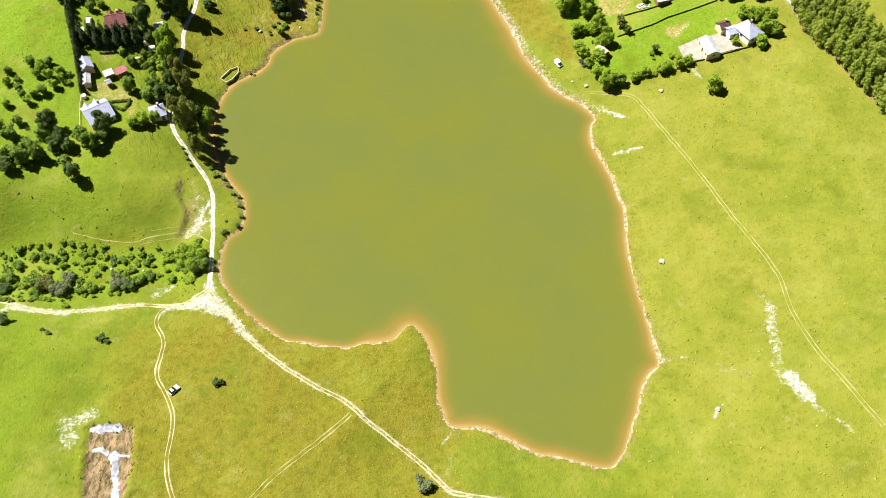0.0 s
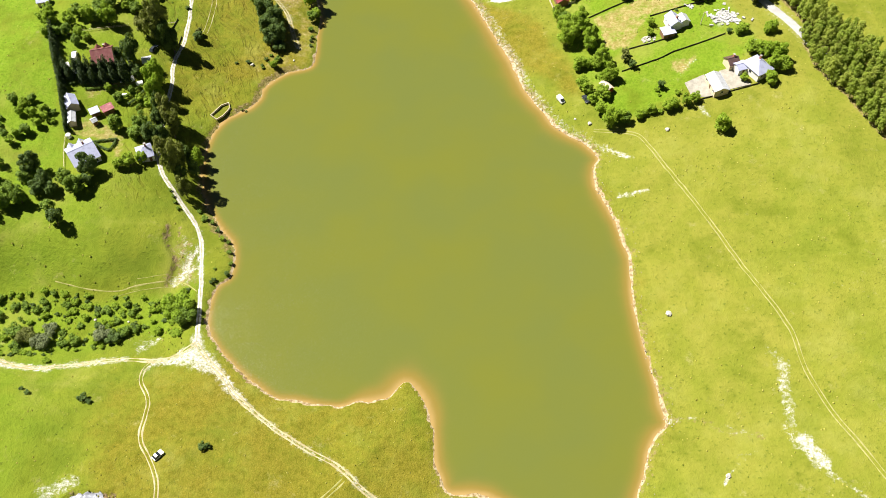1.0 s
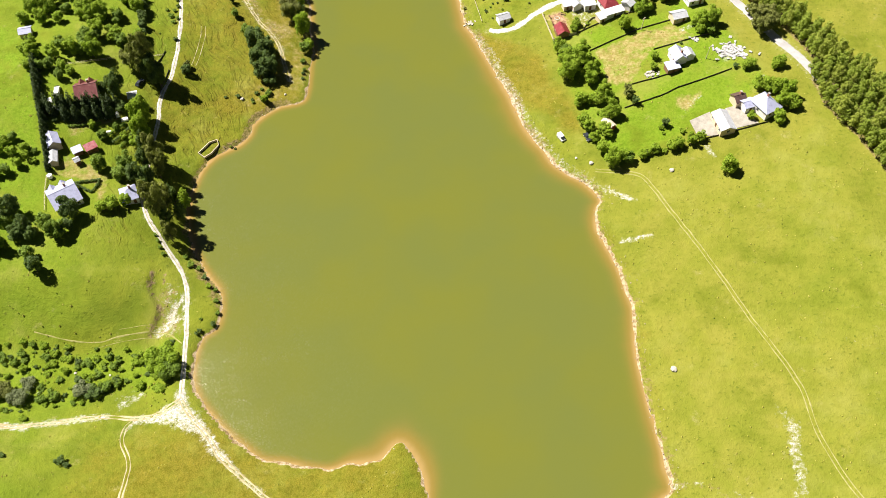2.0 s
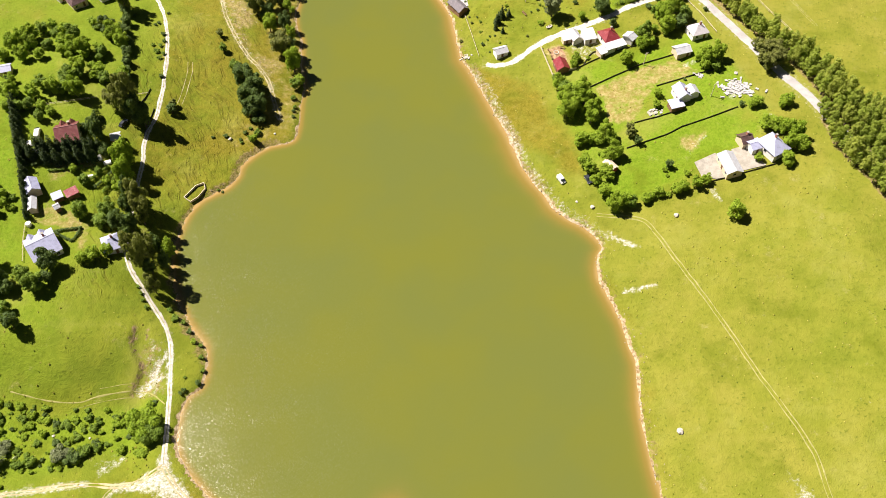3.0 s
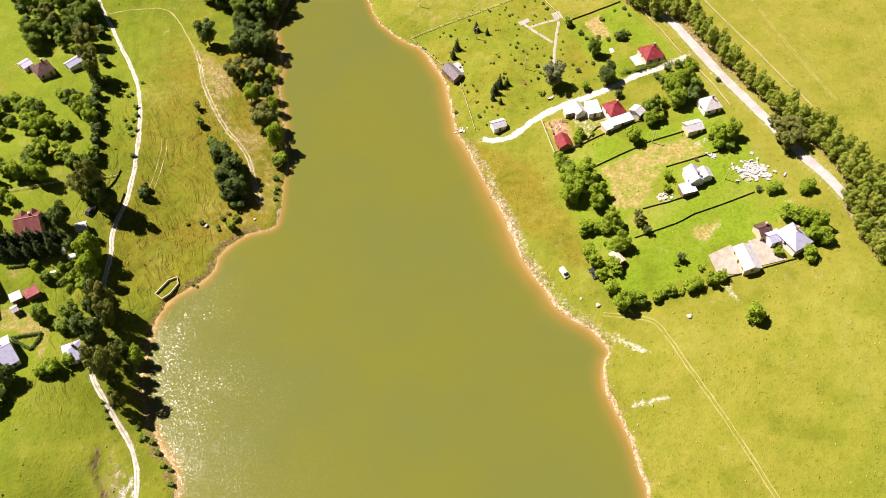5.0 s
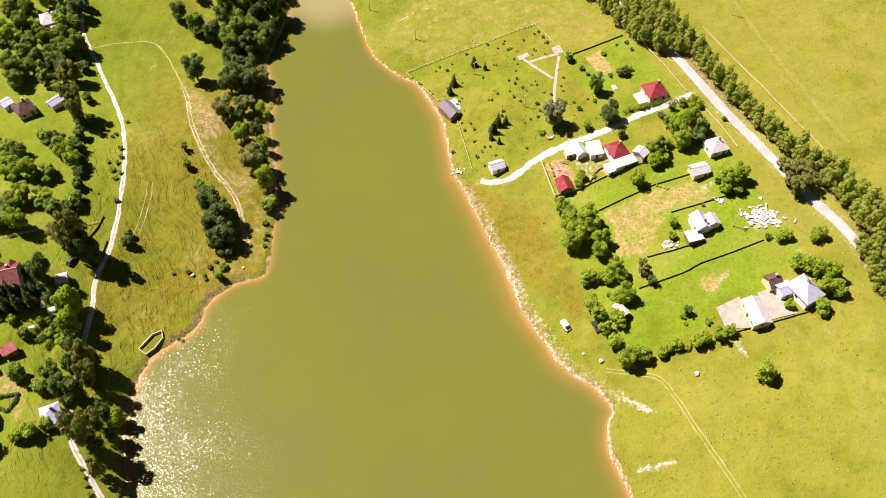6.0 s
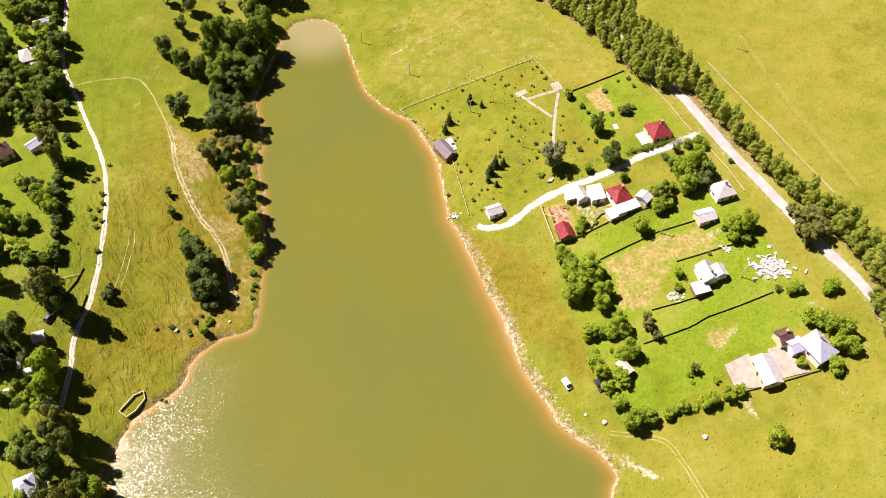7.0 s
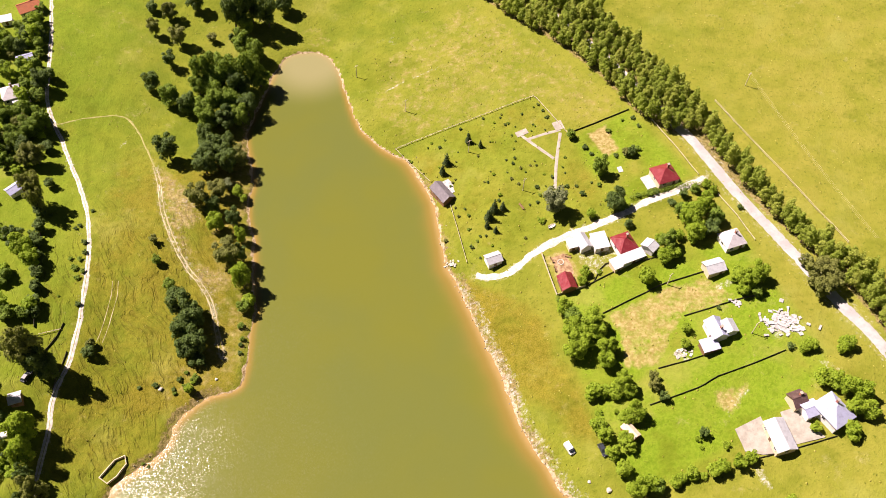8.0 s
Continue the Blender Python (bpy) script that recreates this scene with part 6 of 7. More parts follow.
building("shed", -141.4, 248.8, -75, 5.4, 2.5, 2.1, 0.7, "gable", "white", "cream", "narrow cream shed with white roof", "shed")
building("shed", -133.9, 252.7, 31, 3.1, 2.5, 2.0, 0.4, "shed", "blue", "wood", "wooden shed with bluish tin roof", "shed")
building("shed", -129.5, 254.7, 36, 3.9, 2.7, 2.0, 0.5, "shed", "red", "wood", "wooden shed with faded red tin roof", "shed")
building("shed", -133.2, 248.3, 37, 1.6, 2.1, 1.9, 0.6, "gable", "white", "wood", "tiny wooden shed with white roof", "shed")
building("house", -132.8, 230.6, 35, 9.4, 10.6, 2.9, 2.8, "gable", "blue", "white", "large white farmhouse with bluish zinc roof and dormers", "house", chimney=True, dormers=((-2.4, 1), (1.4, 1)))
building("house", -111.0, 232.9, 24, 5.3, 6.4, 2.7, 2.0, "hip", "blue", "white", "white house with bluish zinc hipped roof by the lane", "house", chimney=True)
building("house", -156.7, 410.7, 22, 6.4, 7.4, 2.7, 2.2, "hip", "grey", "white", "white house with grey hipped roof among trees", "house", chimney=True)
building("annex", -153.1, 409.3, 35, 6.0, 3.8, 2.2, 0.4, "shed", "white", "white", "low annex with white sheet roof", "annex")
building("house", -151.9, 357.4, 41, 6.5, 6.8, 2.7, 2.4, "hip", "brown", "cream", "cream house with dark brown hipped roof", "house", chimney=True)
building("shed", -159.6, 360.4, 49, 3.7, 4.2, 2.2, 0.8, "gable", "blue", "white", "white shed with bluish zinc roof", "shed")
building("barn", -141.7, 363.3, 49, 6.5, 3.8, 2.3, 1.0, "gable", "blue", "white", "white barn with bluish zinc roof", "barn")
building("cottage", -156.0, 429.7, 25, 5.9, 5.1, 2.5, 1.4, "gable", "blue", "white", "white cottage with bluish zinc roof beside the lane", "cottage")
building("house", -162.9, 461.5, 31, 8.8, 6.8, 2.7, 2.0, "gable", "tile", "white", "white house with orange tile roof", "house", chimney=True)
building("shed", -167.8, 312.5, 15, 4.5, 4.2, 2.3, 1.0, "gable", "blue", "cream", "cream shed with bluish zinc roof in the orchard", "shed")
building("shed", -170.4, 453.8, 18, 4.2, 3.4, 2.2, 0.5, "shed", "white", "white", "low white shed with white sheet roof", "shed")


# ---- fences ----
def fence(points, label, material, high=1.2, boards=True, gap=2.6):
    line = np.array(points, float)
    way = np.concatenate([[0], np.cumsum(np.hypot(*np.diff(line, axis=0).T))])
    count = max(2, int(round(way[-1] / gap)) + 1)
    s = np.linspace(0, way[-1], count)
    xs, ys = np.interp(s, way, line[:, 0]), np.interp(s, way, line[:, 1])
    ob = empty_at("fence", xs[0], ys[0])
    base = ob.matrix_world.translation
    rng = random.Random(int(way[-1] * 10))
    spots = [Vector((x, y, ground_z(x, y))) - base for x, y in zip(xs, ys)]
    post = bpy.data.meshes.new("post")
    bm = block(0, 0, -0.3, 0.12, 0.12, high + 0.4, bevel=0.01)
    bm.to_mesh(post)
    bm.free()
    post.materials.append(material)
    for p in spots:
        shared("post", post, ob, Matrix.Translation(p) @ pose(0, 0, 0, rng.uniform(-3, 3), rng.uniform(-3, 3), rng.uniform(0, 30)))
    for p, q in zip(spots[:-1], spots[1:]):
        bm = bmesh.new()
        d = q - p
        if boards:
            n = max(3, int(d.length / 0.4))
            side = Vector((-d.y, d.x, 0)).normalized() * 0.03
            ring = [p + d * (i / n) + Vector((0, 0, high * rng.uniform(0.88, 1.04))) for i in range(n + 1)] + [q + Vector((0, 0, -0.1)), p + Vector((0, 0, -0.1))]
            a, b = [bm.verts.new(v - side) for v in ring], [bm.verts.new(v + side) for v in ring]
            bm.faces.new(a)
            bm.faces.new(list(reversed(b)))
            for i in range(len(a)):
                k = (i + 1) % len(a)
                bm.faces.new((a[k], a[i], b[i], b[k]))
        else:
            for z in (0.45, high - 0.1):
                a, b = p + Vector((0, 0, z)), q + Vector((0, 0, z))
                m = Matrix.Translation((a + b) / 2) @ (b - a).to_track_quat("X", "Z").to_matrix().to_4x4()
                bmesh.ops.create_cube(bm, size=1.0, matrix=m @ Matrix.Diagonal(((b - a).length, 0.06, 0.11, 1)))
        part("board_panel" if boards else "rail", bm, material, ob)
    return tagged(ob, label, "fence")


for points in (FENCE_NORTH_LOT, FENCE_LOT_A, FENCE_LOT_B, FENCE_LOT_C, FENCE_LOT_D, FENCE_YARD, FENCE_SOUTH_YARD, FENCE_MID):
    fence(points, "old dark board fence between house plots", FENCE_DARK, 0.65)
for points in (FENCE_MEADOW, FENCE_WATER, FENCE_WATER_SOUTH, FENCE_ROAD, FENCE_ROAD_SOUTH, FENCE_BRIDGE):
    fence(points, "pale weathered rail fence around the lawn", FENCE_PALE, 0.8, False, 2.2)
fence(FENCE_PATIO, "yellowish plank fence around the summerhouse patio", FENCE_PALE, 1.2)
fence(FENCE_FIELD, "pale rail fence along the open field", FENCE_PALE, 1.1, False, 4.0)
fence(FENCE_ORCHARD, "pale rail fence across the orchard", FENCE_PALE, 1.1, False, 3.0)


# ---- yards and slabs ----
def slab(name, area, material, label, category, high=0.12):
    """A flat-topped slab that follows the slope of its ground."""
    bm = bmesh.new()
    top = [bm.verts.new((x, y, ground_z(x, y) + high)) for x, y in area]
    low = [bm.verts.new((x, y, ground_z(x, y) - 0.4)) for x, y in area]
    bm.faces.new(top)
    for i in range(len(top)):
        j = (i + 1) % len(top)
        bm.faces.new((low[i], low[j], top[j], top[i]))
    bmesh.ops.recalc_face_normals(bm, faces=bm.faces)
    me = bpy.data.meshes.new(name)
    bm.to_mesh(me)
    bm.free()
    me.materials.append(material)
    return tagged(new(name, me), label, category)


def square(x, y, sx, sy, turn):
    c, s = math.cos(radians(turn)), math.sin(radians(turn))
    return [(x + c * a * sx / 2 - s * b * sy / 2, y + s * a * sx / 2 + c * b * sy / 2) for a, b in ((-1, -1), (1, -1), (1, 1), (-1, 1))]


slab("yard_slab", AREA_YARD_SOUTH, CONCRETE, "beige concrete yard beside the long stable", "yard", 0.25)
slab("yard_slab", AREA_YARD_SLAB, CONCRETE, "beige concrete yard between stable and house", "yard", 0.25)
slab("terrace", square(84.3, 362.8, 4.5, 6.0, 18), RUBBLE, "white paved terrace beside the red-roofed villa", "terrace", 0.25)
slab("landing_pad", square(40.7, 391.3, 4.6, 2.6, 22), CONCRETE, "pale concrete pad at the end of a garden path", "pad")
slab("landing_pad", square(54.6, 393.3, 3.6, 4.2, 18), CONCRETE, "pale concrete pad where the garden paths meet", "pad")
slab("flower_bed", square(74.8, 369.8, 1.6, 2.6, 10), RUBBLE, "small white slab on the lawn", "slab", 0.2)


# ---- vehicles ----
def car(x, y, turn, paint, label, length=4.3, van=False):
    ob = empty_at("van" if van else "car", x, y, turn)
    tall = 1.9 if van else 1.45
    half, wide = length / 2, 0.88
    bm = bmesh.new()
    if van:
        side = [(-half, 0.35), (half, 0.35), (half, 0.95), (half - 0.7, 1.15), (half - 1.3, tall), (-half + 0.1, tall), (-half, 0.9)]
    else:
        side = [(-half, 0.32), (half, 0.32), (half, 0.72), (half - 1.0, 0.92), (-half + 0.25, 0.95), (-half, 0.75)]
    a = [bm.verts.new((p, -wide, q)) for p, q in side]
    b = [bm.verts.new((p, wide, q)) for p, q in side]
    bm.faces.new(a)
    bm.faces.new(list(reversed(b)))
    for i in range(len(a)):
        j = (i + 1) % len(a)
        bm.faces.new((a[j], a[i], b[i], b[j]))
    bmesh.ops.recalc_face_normals(bm, faces=bm.faces)
    bmesh.ops.bevel(bm, geom=list(bm.edges), offset=0.07, segments=2, affect="EDGES")
    part("body", bm, paint, ob)
    if not van:
        bm = bmesh.new()
        low = [bm.verts.new((p, q, 0.92)) for p, q in ((-half + 0.25, -0.82), (half - 1.1, -0.82), (half - 1.1, 0.82), (-half + 0.25, 0.82))]
        high = [bm.verts.new((p, q, tall)) for p, q in ((-half + 0.75, -0.64), (half - 1.9, -0.64), (half - 1.9, 0.64), (-half + 0.75, 0.64))]
        for i in range(4):
            j = (i + 1) % 4
            bm.faces.new((low[i], low[j], high[j], high[i]))
        bm.faces.new(high)
        part("cabin_glass", bm, GLASS, ob, "dark tinted car windows")
        part("car_roof", block(-0.05 - 0.5, 0, tall - 0.01, length - 2.75, 1.26, 0.05, bevel=0.02), paint, ob)
    else:
        part("windscreen", block(half - 0.95, 0, 1.2, 0.75, 1.5, 0.62, bevel=0.05), GLASS, ob, "dark windscreen")
    for px in (-half + 0.8, half - 0.8):
        for py in (-0.8, 0.8):
            bm = bmesh.new()
            bmesh.ops.create_cone(bm, cap_ends=True, segments=16, radius1=0.32, radius2=0.32, depth=0.22, matrix=pose(px, py, 0.32, 90))
            wheel = part("wheel", bm, RUBBER, ob)
            bm = bmesh.new()
            bmesh.ops.create_cone(bm, cap_ends=True, segments=12, radius1=0.19, radius2=0.17, depth=0.24, matrix=pose(px, py, 0.32, 90))
            part("rim", bm, FRAME, wheel)
    for py in (-0.6, 0.6):
        part("headlight", block(half - 0.03, py, 0.6, 0.08, 0.3, 0.14, bevel=0.02), FRAME, ob, "clear headlight")
    return tagged(ob, label, "van" if van else "car")


car(-83.6, 115.0, 50, WHITE_PAINT, "silver-white car parked beside the pasture track", 3.5)
car(47.0, 266.9, -62, WHITE_PAINT, "white van parked on the grass by the shore", 4.0, True)
car(56.8, 265.7, -70, DARK_PAINT, "dark car parked against the plot hedge")
car(-146.6, 279.3, 100, WHITE_PAINT, "white van parked on the homestead lawn", 5.0, True)
car(-118.5, 289.2, 68, DARK_PAINT, "dark blue car in the shade of a tree")


# ---- poles, stones, walls, debris ----
def pole(x, y, label, high=7.5, lean=2.0):
    ob = empty_at("utility_pole", x, y)
    bm = bmesh.new()
    bmesh.ops.create_cone(bm, cap_ends=True, segments=10, radius1=0.17, radius2=0.11, depth=high + 0.5, matrix=Matrix.Translation((0, 0, high / 2 - 0.25)))
    part("shaft", bm, FENCE_PALE, ob)
    arm = part("crossarm", block(0, 0, high - 0.6, 1.8, 0.12, 0.14, bevel=0.01), FENCE_PALE, ob)
    for px in (-0.75, 0, 0.75):
        bm = bmesh.new()
        bmesh.ops.create_cone(bm, cap_ends=True, segments=8, radius1=0.06, radius2=0.04, depth=0.2, matrix=Matrix.Translation((px, 0, high - 0.36)))
        part("insulator", bm, FRAME, arm, "white insulator")
    ob.matrix_world = ob.matrix_world @ pose(0, 0, 0, lean, lean, 35)
    return tagged(ob, label, "utility pole", "utility poles")


for x, y, where in ((128.0, 408.9, "in the open field"), (20.3, 385.4, "on the lakeside lawn"), (39.4, 364.5, "on the lakeside lawn"), (-3.9, 409.5, "in the northern pasture"), (83.8, 320.2, "at the plot fence"), (106.6, 300.0, "beside the cottage fence"), (-24.8, 432.7, "near the head of the lake")):
    pole(x, y, f"grey wooden utility pole {where}", 6.5)


def wire(x0, y0, x1, y1, z0, z1, sag):
    """A slack overhead wire as a thin curve."""
    curve = bpy.data.curves.new("wire", "CURVE")
    curve.dimensions, curve.bevel_depth, curve.bevel_resolution = "3D", 0.012, 1
    line = curve.splines.new("POLY")
    line.points.add(24)
    for i, p in enumerate(line.points):
        t = i / 24
        p.co = (x0 + (x1 - x0) * t, y0 + (y1 - y0) * t, z0 + (z1 - z0) * t - sag * 4 * t * (1 - t), 1)
    curve.materials.append(FENCE_PALE)
    return curve


for k in (-0.6, 0.0, 0.6):
    ob = new("power_line", wire(128 + k, 408.9, 152 + k, 330, ground_z(128, 409) + 6.2, ground_z(152, 330) + 6.2, 1.4))
    tagged(ob, "thin overhead power line over the field", "power line", "power lines")


def stone(name, x, y, size, material, label, flat=0.6, seed=1):
    rng = random.Random(seed)
    bm = bmesh.new()
    bmesh.ops.create_icosphere(bm, subdivisions=2, radius=size / 2)
    for v in bm.verts:
        v.co *= 1 + rng.uniform(-0.22, 0.22)
        v.co.z *= flat
    me = bpy.data.meshes.new(name)
    bm.to_mesh(me)
    bm.free()
    me.materials.append(material)
    ob = new(name, me)
    ob.matrix_world = pose(x, y, ground_z(x, y) + size * flat * 0.25, 0, 0, rng.uniform(0, 360))
    return tagged(ob, label, "boulder", "loose boulders")


for i, (x, y, size) in enumerate(((74.4, 166.1, 2.0), (82.6, 109.7, 1.6), (86.0, 247.1, 1.8), (51.9, 256.7, 1.0), (57.4, 253.9, 1.6), (-79.6, 288.6, 1.4), (-62.9, 292.5, 1.0), (-150.9, 161.2, 1.6), (-118.5, 168.3, 1.0), (-116.9, 163.4, 0.9), (-128.4, 161.0, 1.1), (-107.0, 167.5, 0.8))):
    stone("boulder", x, y, size, STONE, "pale grey boulder lying in the grass", seed=i)


def heap(name, x, y, spread, count, material, label, category, seed, big=1.6):
    """A heap of broken slabs and planks, every piece a part."""
    rng = random.Random(seed)
    ob = empty_at(name, x, y)
    for i in range(count):
        px, py = rng.gauss(0, spread * 0.45), rng.gauss(0, spread * 0.3)
        z = ground_z(x + px, y + py) - ob.matrix_world.translation.z
        bm = block(0, 0, -0.1, rng.uniform(0.5, big), rng.uniform(0.4, big * 0.7), rng.uniform(0.12, 0.4), bevel=0.03)
        piece = part("slab", bm, material, ob)
        piece.matrix_local = pose(px, py, z + rng.uniform(0.0, 0.35), rng.uniform(-14, 14), rng.uniform(-14, 14), rng.uniform(0, 180))
    return tagged(ob, label, category)


heap("rubble_heap", 117.0, 303.5, 7.5, 110, RUBBLE, "spread heap of white broken concrete slabs on the plot", "rubble", 3, 2.1)
heap("scrap_heap", 84.4, 294.8, 2.6, 24, STONE, "grey scrap and rubble heap at the fence", "rubble", 5, 1.2)
heap("scrap_heap", 104.0, 311.0, 2.6, 16, RUBBLE, "low heap of pale rubble beside the garage", "rubble", 6, 1.2)
heap("stone_heap", 13.2, 336.6, 2.2, 22, STONE, "heap of pale stones on the lake shore", "stones", 8, 1.0)


def basin():
    """Low walls around a sunken square at the water's edge."""
    ob = empty_at("stone_basin", AREA_BASIN[0][0], AREA_BASIN[0][1])
    base = ob.matrix_world.translation
    for (x0, y0), (x1, y1) in zip(AREA_BASIN, AREA_BASIN[1:] + AREA_BASIN[:1]):
        p, q = Vector((x0, y0, ground_z(x0, y0))) - base, Vector((x1, y1, ground_z(x1, y1))) - base
        m = Matrix.Translation((p + q) / 2 + Vector((0, 0, 0.25))) @ (q - p).to_track_quat("X", "Z").to_matrix().to_4x4()
        bm = bmesh.new()
        bmesh.ops.create_cube(bm, size=1.0, matrix=m @ Matrix.Diagonal(((q - p).length + 0.2, 0.22, 1.0, 1)))
        part("wall", bm, FENCE_PALE, ob)
    tagged(ob, "low pale walled basin on the grassy lake edge", "basin")


basin()


def deck():
    ob = empty_at("lake_deck", 13.0, 370.6, -56)
    for i in range(22):
        part("plank", block(-3.3 + i * 0.3, 0, 0.3, 0.28, 3.2, 0.06), RUBBLE, ob)
    for px in (-3.2, 0, 3.0):
        for py in (-1.4, 1.4):
            part("post", block(px, py, -0.8, 0.15, 0.15, 1.1), FENCE_PALE, ob)
    tagged(ob, "white planked deck beside the lake cabin", "deck")


deck()


def lime_patch(line, half, seed):
    """A ragged crust of lime along a line, broken by the clods under it."""
    line = np.array(line, float)
    x0, y0 = line.min(0) - half - 1
    x1, y1 = line.max(0) + half + 1
    gx, gy = np.meshgrid(np.arange(x0, x1, 0.22), np.arange(y0, y1, 0.22))
    P = np.column_stack([gx.ravel(), gy.ravel()])
    edge = half * (1 + 0.45 * ripple(P[:, 0], P[:, 1], 1.7, seed) + 0.25 * ripple(P[:, 0], P[:, 1], 0.7, seed + 1)) - away(P, line)
    z = np.array([ground_z(x, y) for x, y in P]) + np.clip(edge, -0.3, 0.25) * 0.5 + 0.03 + 0.05 * ripple(P[:, 0], P[:, 1], 0.6, seed + 2)
    faces = grid_faces(*gx.shape)
    faces = faces[(edge > -0.15)[faces].all(1)]
    used = np.unique(faces)
    back = np.full(len(P), -1)
    back[used] = np.arange(len(used))
    ob = new("lime_patch", sheet("lime_patch", np.column_stack([P, z])[used], back[faces], LIME))
    tagged(ob, "white lime crust in the dug clay pit", "lime", "lime patches")


def pit_works():
    lime_patch([(-104.4, 101.4), (-101.0, 102.3), (-97.6, 101.9)], 1.15, 71)
    lime_patch([(-102.8, 95.2), (-101.0, 95.4), (-99.3, 94.4)], 0.8, 74)
    lime_patch([(-96.8, 93.6), (-96.0, 91.0), (-95.3, 88.2)], 1.15, 77)
    lime_patch([(-96.6, 93.8), (-92.6, 93.6)], 0.45, 80)
    lime_patch([(-94.8, 86.4), (-93.8, 83.4), (-93.0, 80.4)], 1.2, 83)


pit_works()


def tank(x, y, size, high, label, name="water_tank"):
    ob = empty_at(name, x, y)
    bm = bmesh.new()
    bmesh.ops.create_cone(bm, cap_ends=True, segments=20, radius1=size / 2, radius2=size / 2, depth=high, matrix=Matrix.Translation((0, 0, high / 2)))
    bmesh.ops.bevel(bm, geom=[e for e in bm.edges if e.calc_face_angle(0) > 1], offset=0.06, segments=2, affect="EDGES")
    part("shell", bm, FRAME, ob)
    bm = bmesh.new()
    bmesh.ops.create_cone(bm, cap_ends=True, segments=16, radius1=size * 0.16, radius2=size * 0.16, depth=0.12, matrix=Matrix.Translation((0, 0, high + 0.05)))
    part("lid", bm, STONE, ob)
    return tagged(ob, label, "tank")


tank(-141.4, 241.2, 1.9, 1.4, "white round water tank on the homestead lawn")


def cover(x, y, sx, sy, high, turn, label):
    """A low plastic-covered frame: hoops under a sheet."""
    ob = empty_at("plastic_tunnel", x, y, turn)
    bm = bmesh.new()
    rows = []
    for i in range(7):
        px = (i / 6 - 0.5) * sx
        rows.append([bm.verts.new((px, math.cos(a) * sy / 2, max(0.0, math.sin(a)) * high)) for a in [k * math.pi / 8 for k in range(9)]])
    for r, q in zip(rows[:-1], rows[1:]):
        for k in range(8):
            bm.faces.new((r[k], q[k], q[k + 1], r[k + 1]))
    bm.faces.new(rows[0])
    bm.faces.new(list(reversed(rows[-1])))
    bmesh.ops.recalc_face_normals(bm, faces=bm.faces)
    part("sheet", bm, FRAME, ob)
    return tagged(ob, label, "garden tunnel", "garden tunnels")


for x, y, sx, sy, turn in ((-149.7, 274.3, 4.0, 3.0, 30), (-145.2, 272.0, 4.6, 2.6, 15), (-127.5, 270.2, 1.6, 1.2, 70), (-123.8, 272.1, 2.6, 1.4, 110), (-120.9, 270.6, 2.6, 2.0, 20), (-125.3, 263.8, 1.8, 1.2, 10)):
    cover(x, y, sx, sy, 0.9, turn, "white plastic garden tunnel on the vegetable plot")


# ---- loose cover of the ground ----
WAY_GRID = LAKE_WAY.reshape(GX.shape)


def lake_way(P):
    i = np.clip(np.searchsorted(XS, P[:, 0]), 0, len(XS) - 1)
    j = np.clip(np.searchsorted(YS, P[:, 1]), 0, len(YS) - 1)
    return WAY_GRID[j, i], HEIGHT_GRID[j, i]


def scatter(name, count, seed, span, size, material, label, category, allowed, tall=0.5):
    """Small tufts or stones strewn over the ground, as one object."""
    rng = np.random.RandomState(seed)
    x0, x1, y0, y1 = span
    P = np.column_stack([rng.uniform(x0, x1, count), rng.uniform(y0, y1, count)])
    d, z = lake_way(P)
    keep = rng.rand(count) < allowed(P, d)
    P, z = P[keep], z[keep]
    n = len(P)
    shape = np.array([(1, 0, 0), (0.3, 0.95, 0), (-0.8, 0.6, 0), (-0.8, -0.6, 0), (0.3, -0.95, 0), (0.1, 0.05, 1)])
    tris = np.array([(0, 1, 5), (1, 2, 5), (2, 3, 5), (3, 4, 5), (4, 0, 5)])
    s, a = size * rng.uniform(0.5, 1.5, n), rng.uniform(0, 6.28, n)
    p = shape[None] * rng.uniform(0.75, 1.25, (n, 6, 1)) * s[:, None, None]
    c, e = np.cos(a)[:, None], np.sin(a)[:, None]
    verts = np.stack([p[:, :, 0] * c - p[:, :, 1] * e + P[:, :1], p[:, :, 0] * e + p[:, :, 1] * c + P[:, 1:], p[:, :, 2] * tall * 2 + z[:, None] - 0.04], 2)
    faces = tris[None] + 6 * np.arange(n)[:, None, None]
    ob = new(name, sheet(name, verts.reshape(-1, 3), faces.reshape(-1, 3), material, smooth=False))
    return tagged(ob, label, category, kind="stuff")


def on_land(P, d, base=0.28):
    """Thicker in the rough south-western pasture, in drifts."""
    drift = 0.5 + 0.5 * ripple(P[:, 0], P[:, 1], 9, 91) + 0.35 * ripple(P[:, 0], P[:, 1], 27, 92)
    rough = base + 0.55 * (1 - ease(-10, 25, P[:, 0])) * (1 - ease(150, 180, P[:, 1]))
    return np.clip(drift, 0, 1) * rough * (d > 3)


def on_shore(P, d):
    east = np.where(P[:, 0] > 0, 1.0, 0.3)
    return np.where((d > -0.4) & (d < 1.8), 0.5 * east, np.where((d > 0) & (d < 5), 0.16 * east, 0.0))


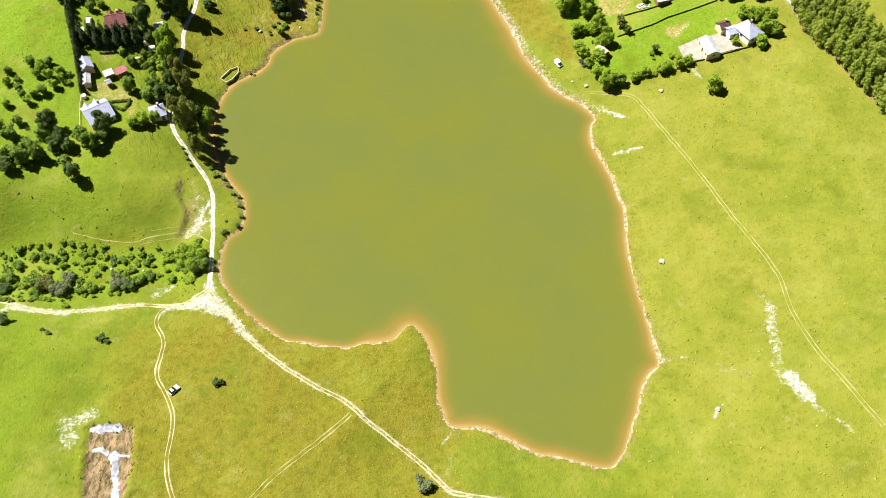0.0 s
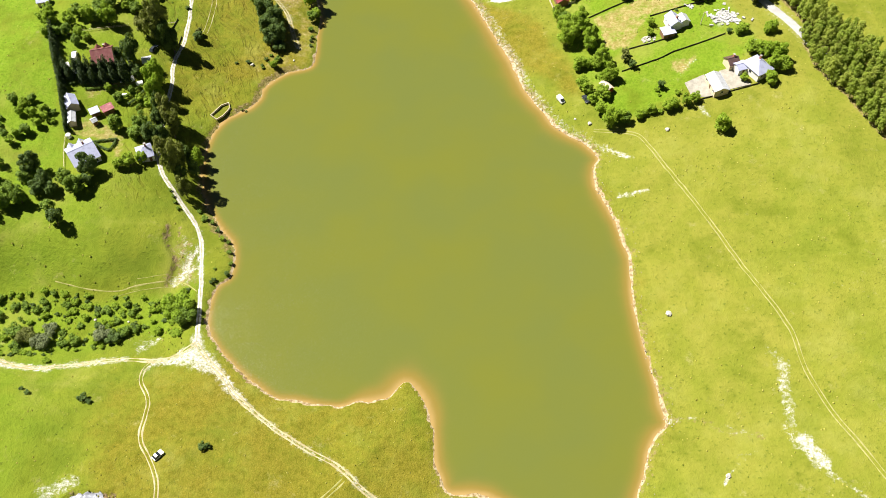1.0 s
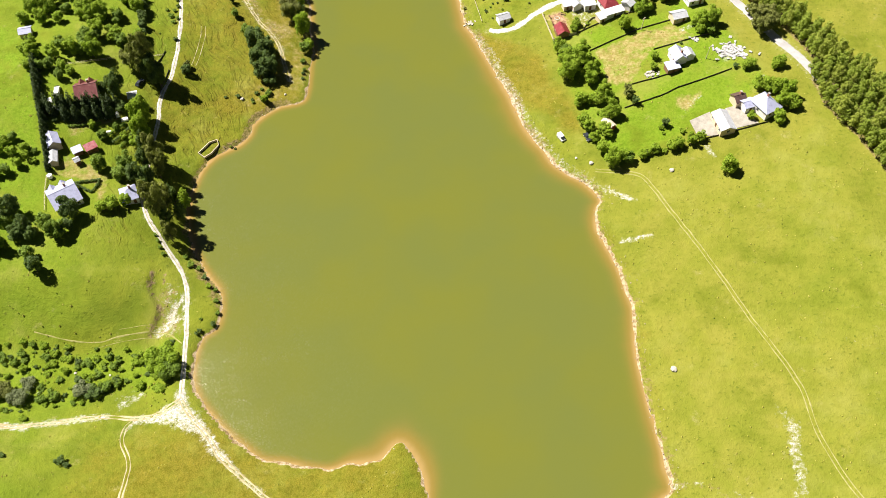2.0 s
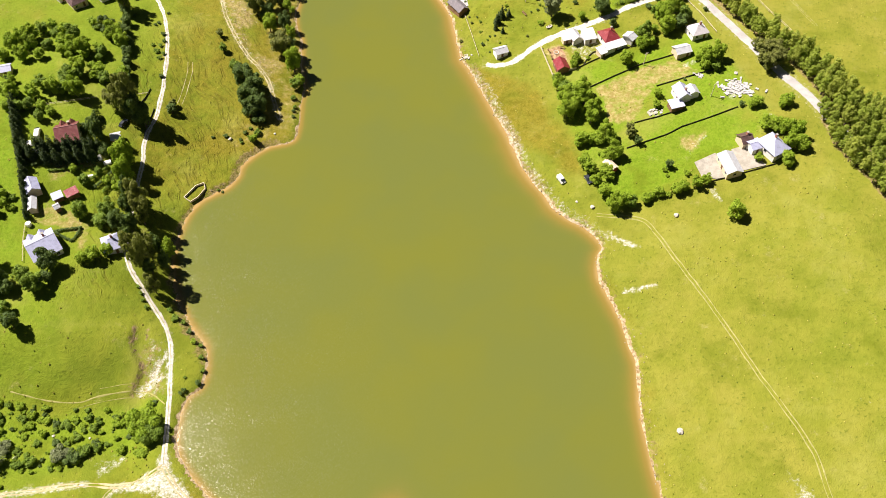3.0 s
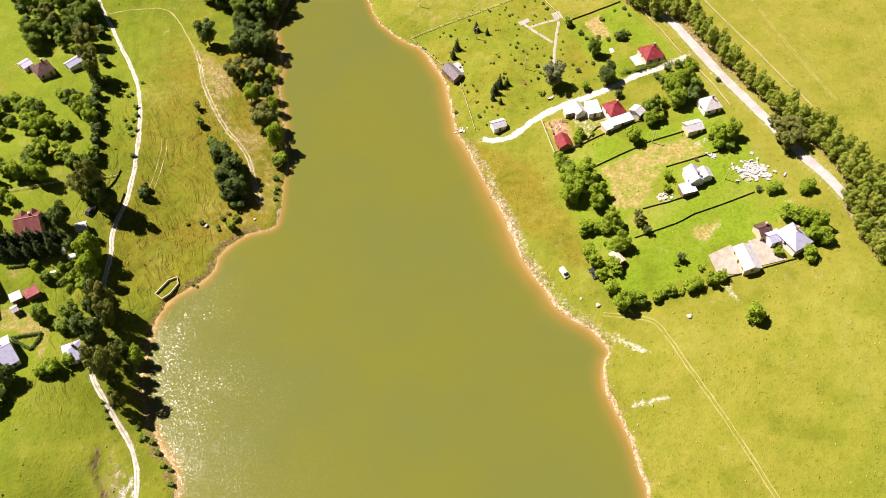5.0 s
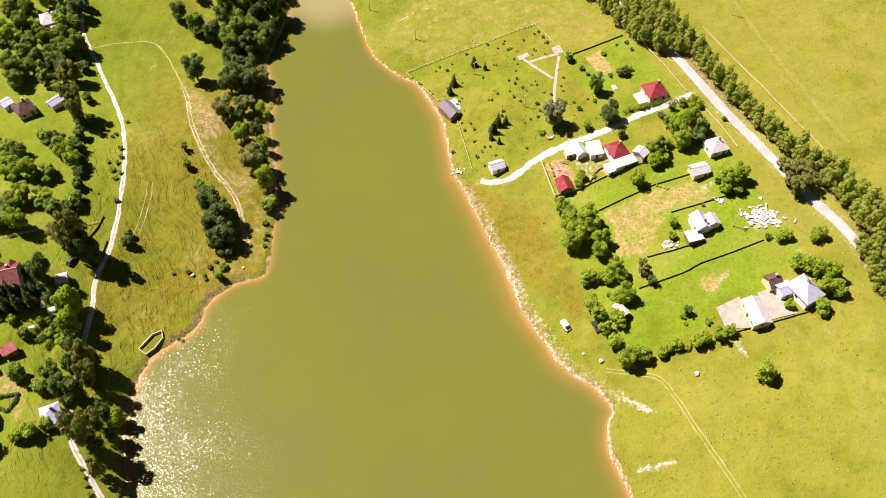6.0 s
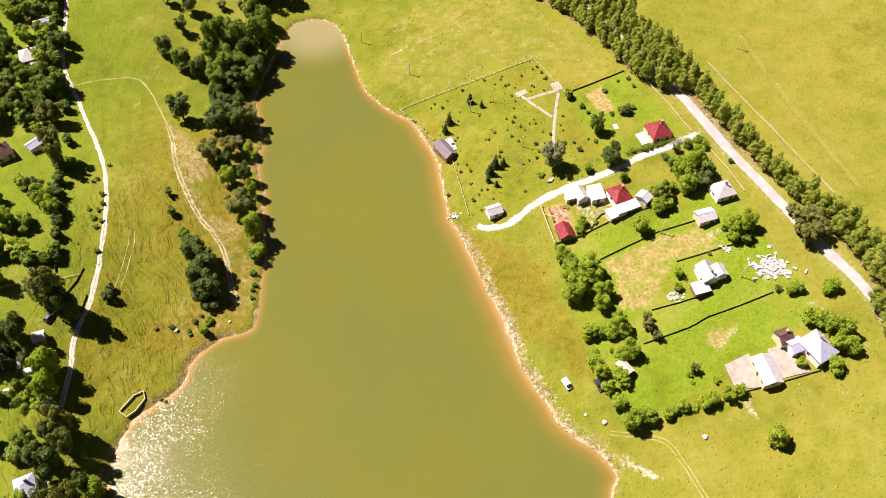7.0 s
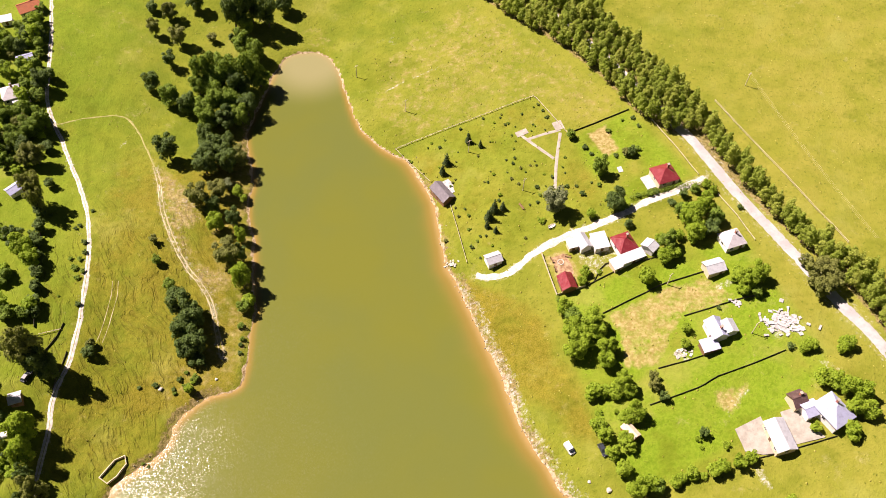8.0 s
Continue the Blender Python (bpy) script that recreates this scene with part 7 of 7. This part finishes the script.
TUFT = leaf_material("rank_grass", (0.080, 0.108, 0.006), (0.140, 0.165, 0.014), 0.4)
STRAW = leaf_material("dry_grass", (0.20, 0.19, 0.02), (0.40, 0.37, 0.08), 0.2)
SHINGLE = soil_material("shore_shingle", (0.20, 0.165, 0.11), (0.40, 0.36, 0.28), 1.5)
scatter("grass_tufts", 46000, 1, (-195, 195, 70, 470), 0.19, TUFT, "scattered dark grass tufts in the pasture", "grass", lambda P, d: on_land(P, d, 0.07))
scatter("dry_tufts", 60000, 2, (-195, 195, 70, 470), 0.27, STRAW, "scattered pale dry grass tufts in the pasture", "grass", lambda P, d: on_land(P, d, 0.16), 0.5)
scatter("shore_stones", 50000, 3, (-100, 80, 85, 455), 0.17, SHINGLE, "pale stones and driftwood along the lake shore", "stones", on_shore, 0.3)


# ---- patio, boat, benches ----
fence(FENCE_LANE, "dark board fence above the lane ditch", FENCE_DARK, 0.6)
fence(FENCE_HEDGEROW, "dark board fence under the hedgerow trees", FENCE_DARK, 1.0)
fence(FENCE_LANE_B, "dark board fence beside the lane", FENCE_DARK, 0.6)
fence(FENCE_HOMESTEAD, "pale rail fence at the homestead edge", FENCE_PALE, 1.0, False)


def fire_pit(x, y):
    ob = empty_at("fire_pit", x, y)
    for i in range(14):
        a = i * 2 * math.pi / 14
        stone_part = part("stone", block(0, 0, 0, 0.42, 0.3, 0.3, bevel=0.04), STONE, ob)
        stone_part.matrix_local = pose(math.cos(a) * 1.0, math.sin(a) * 1.0, -0.05, 0, 0, math.degrees(a) + 90)
    bm = bmesh.new()
    bmesh.ops.create_cone(bm, cap_ends=True, segments=20, radius1=0.95, radius2=0.9, depth=0.12, matrix=Matrix.Translation((0, 0, 0.03)))
    part("ash_bed", bm, CLAY, ob)
    tagged(ob, "round stone fire pit on the patio", "fire pit")


def bench(x, y, turn, label="brown plank bench on the patio", length=2.2):
    ob = empty_at("bench", x, y, turn)
    for py in (-0.15, 0.15):
        part("seat_plank", block(0, py, 0.42, length, 0.24, 0.06, bevel=0.01), WALL["wood"], ob)
    part("back_plank", block(0, 0.32, 0.7, length, 0.05, 0.25, bevel=0.01), WALL["wood"], ob)
    for px in (-length * 0.4, length * 0.4):
        part("leg", block(px, 0, -0.1, 0.1, 0.5, 0.52, bevel=0.01), WALL["wood"], ob)
        part("back_post", block(px, 0.36, -0.1, 0.08, 0.06, 1.1, bevel=0.01), WALL["wood"], ob)
    tagged(ob, label, "bench", "patio benches")


def rowing_boat(x, y, turn):
    """An open hull with thwarts."""
    ob = empty_at("rowing_boat", x, y, turn)
    bm = bmesh.new()
    rows = []
    for i in range(9):
        u = i / 8 * 2 - 1
        wide = 0.68 * math.sqrt(max(0.02, 1 - abs(u) ** 2.4))
        lift = 0.12 * u * u
        rows.append([bm.verts.new((u * 1.5, wide * q, lift + z)) for q, z in ((-1, 0.55), (-0.8, 0.2), (0, 0.05), (0.8, 0.2), (1, 0.55))])
    for r, q in zip(rows[:-1], rows[1:]):
        for k in range(4):
            bm.faces.new((r[k], q[k], q[k + 1], r[k + 1]))
    bmesh.ops.recalc_face_normals(bm, faces=bm.faces)
    bmesh.ops.solidify(bm, geom=list(bm.faces), thickness=0.05)
    part("hull", bm, FRAME, ob)
    for px in (-0.7, 0.1, 0.8):
        part("thwart", block(px, 0, 0.42, 0.24, 1.05, 0.04), WALL["wood"], ob)
    tagged(ob, "small white rowing boat lying on the lawn", "boat")


PATIO_X, PATIO_Y = sum(p[0] for p in AREA_PATIO) / len(AREA_PATIO), sum(p[1] for p in AREA_PATIO) / len(AREA_PATIO)
slab("patio", [(PATIO_X + (x - PATIO_X) * 0.6, PATIO_Y + (y - PATIO_Y) * 0.6 + 1.5) for x, y in AREA_PATIO], CLAY, "brown earthen patio inside the plank fence", "patio", 0.1)
fire_pit(PATIO_X - 0.6, PATIO_Y + 3.2)
bench(PATIO_X - 3.4, PATIO_Y + 4.2, 110)
bench(PATIO_X + 2.0, PATIO_Y + 5.0, -20)
bench(PATIO_X - 2.6, PATIO_Y + 0.6, 100)
rowing_boat(48.4, 347.5, 30)
bench(38.4, 357.3, -60, "pale plank bench on the lawn", 3.0)
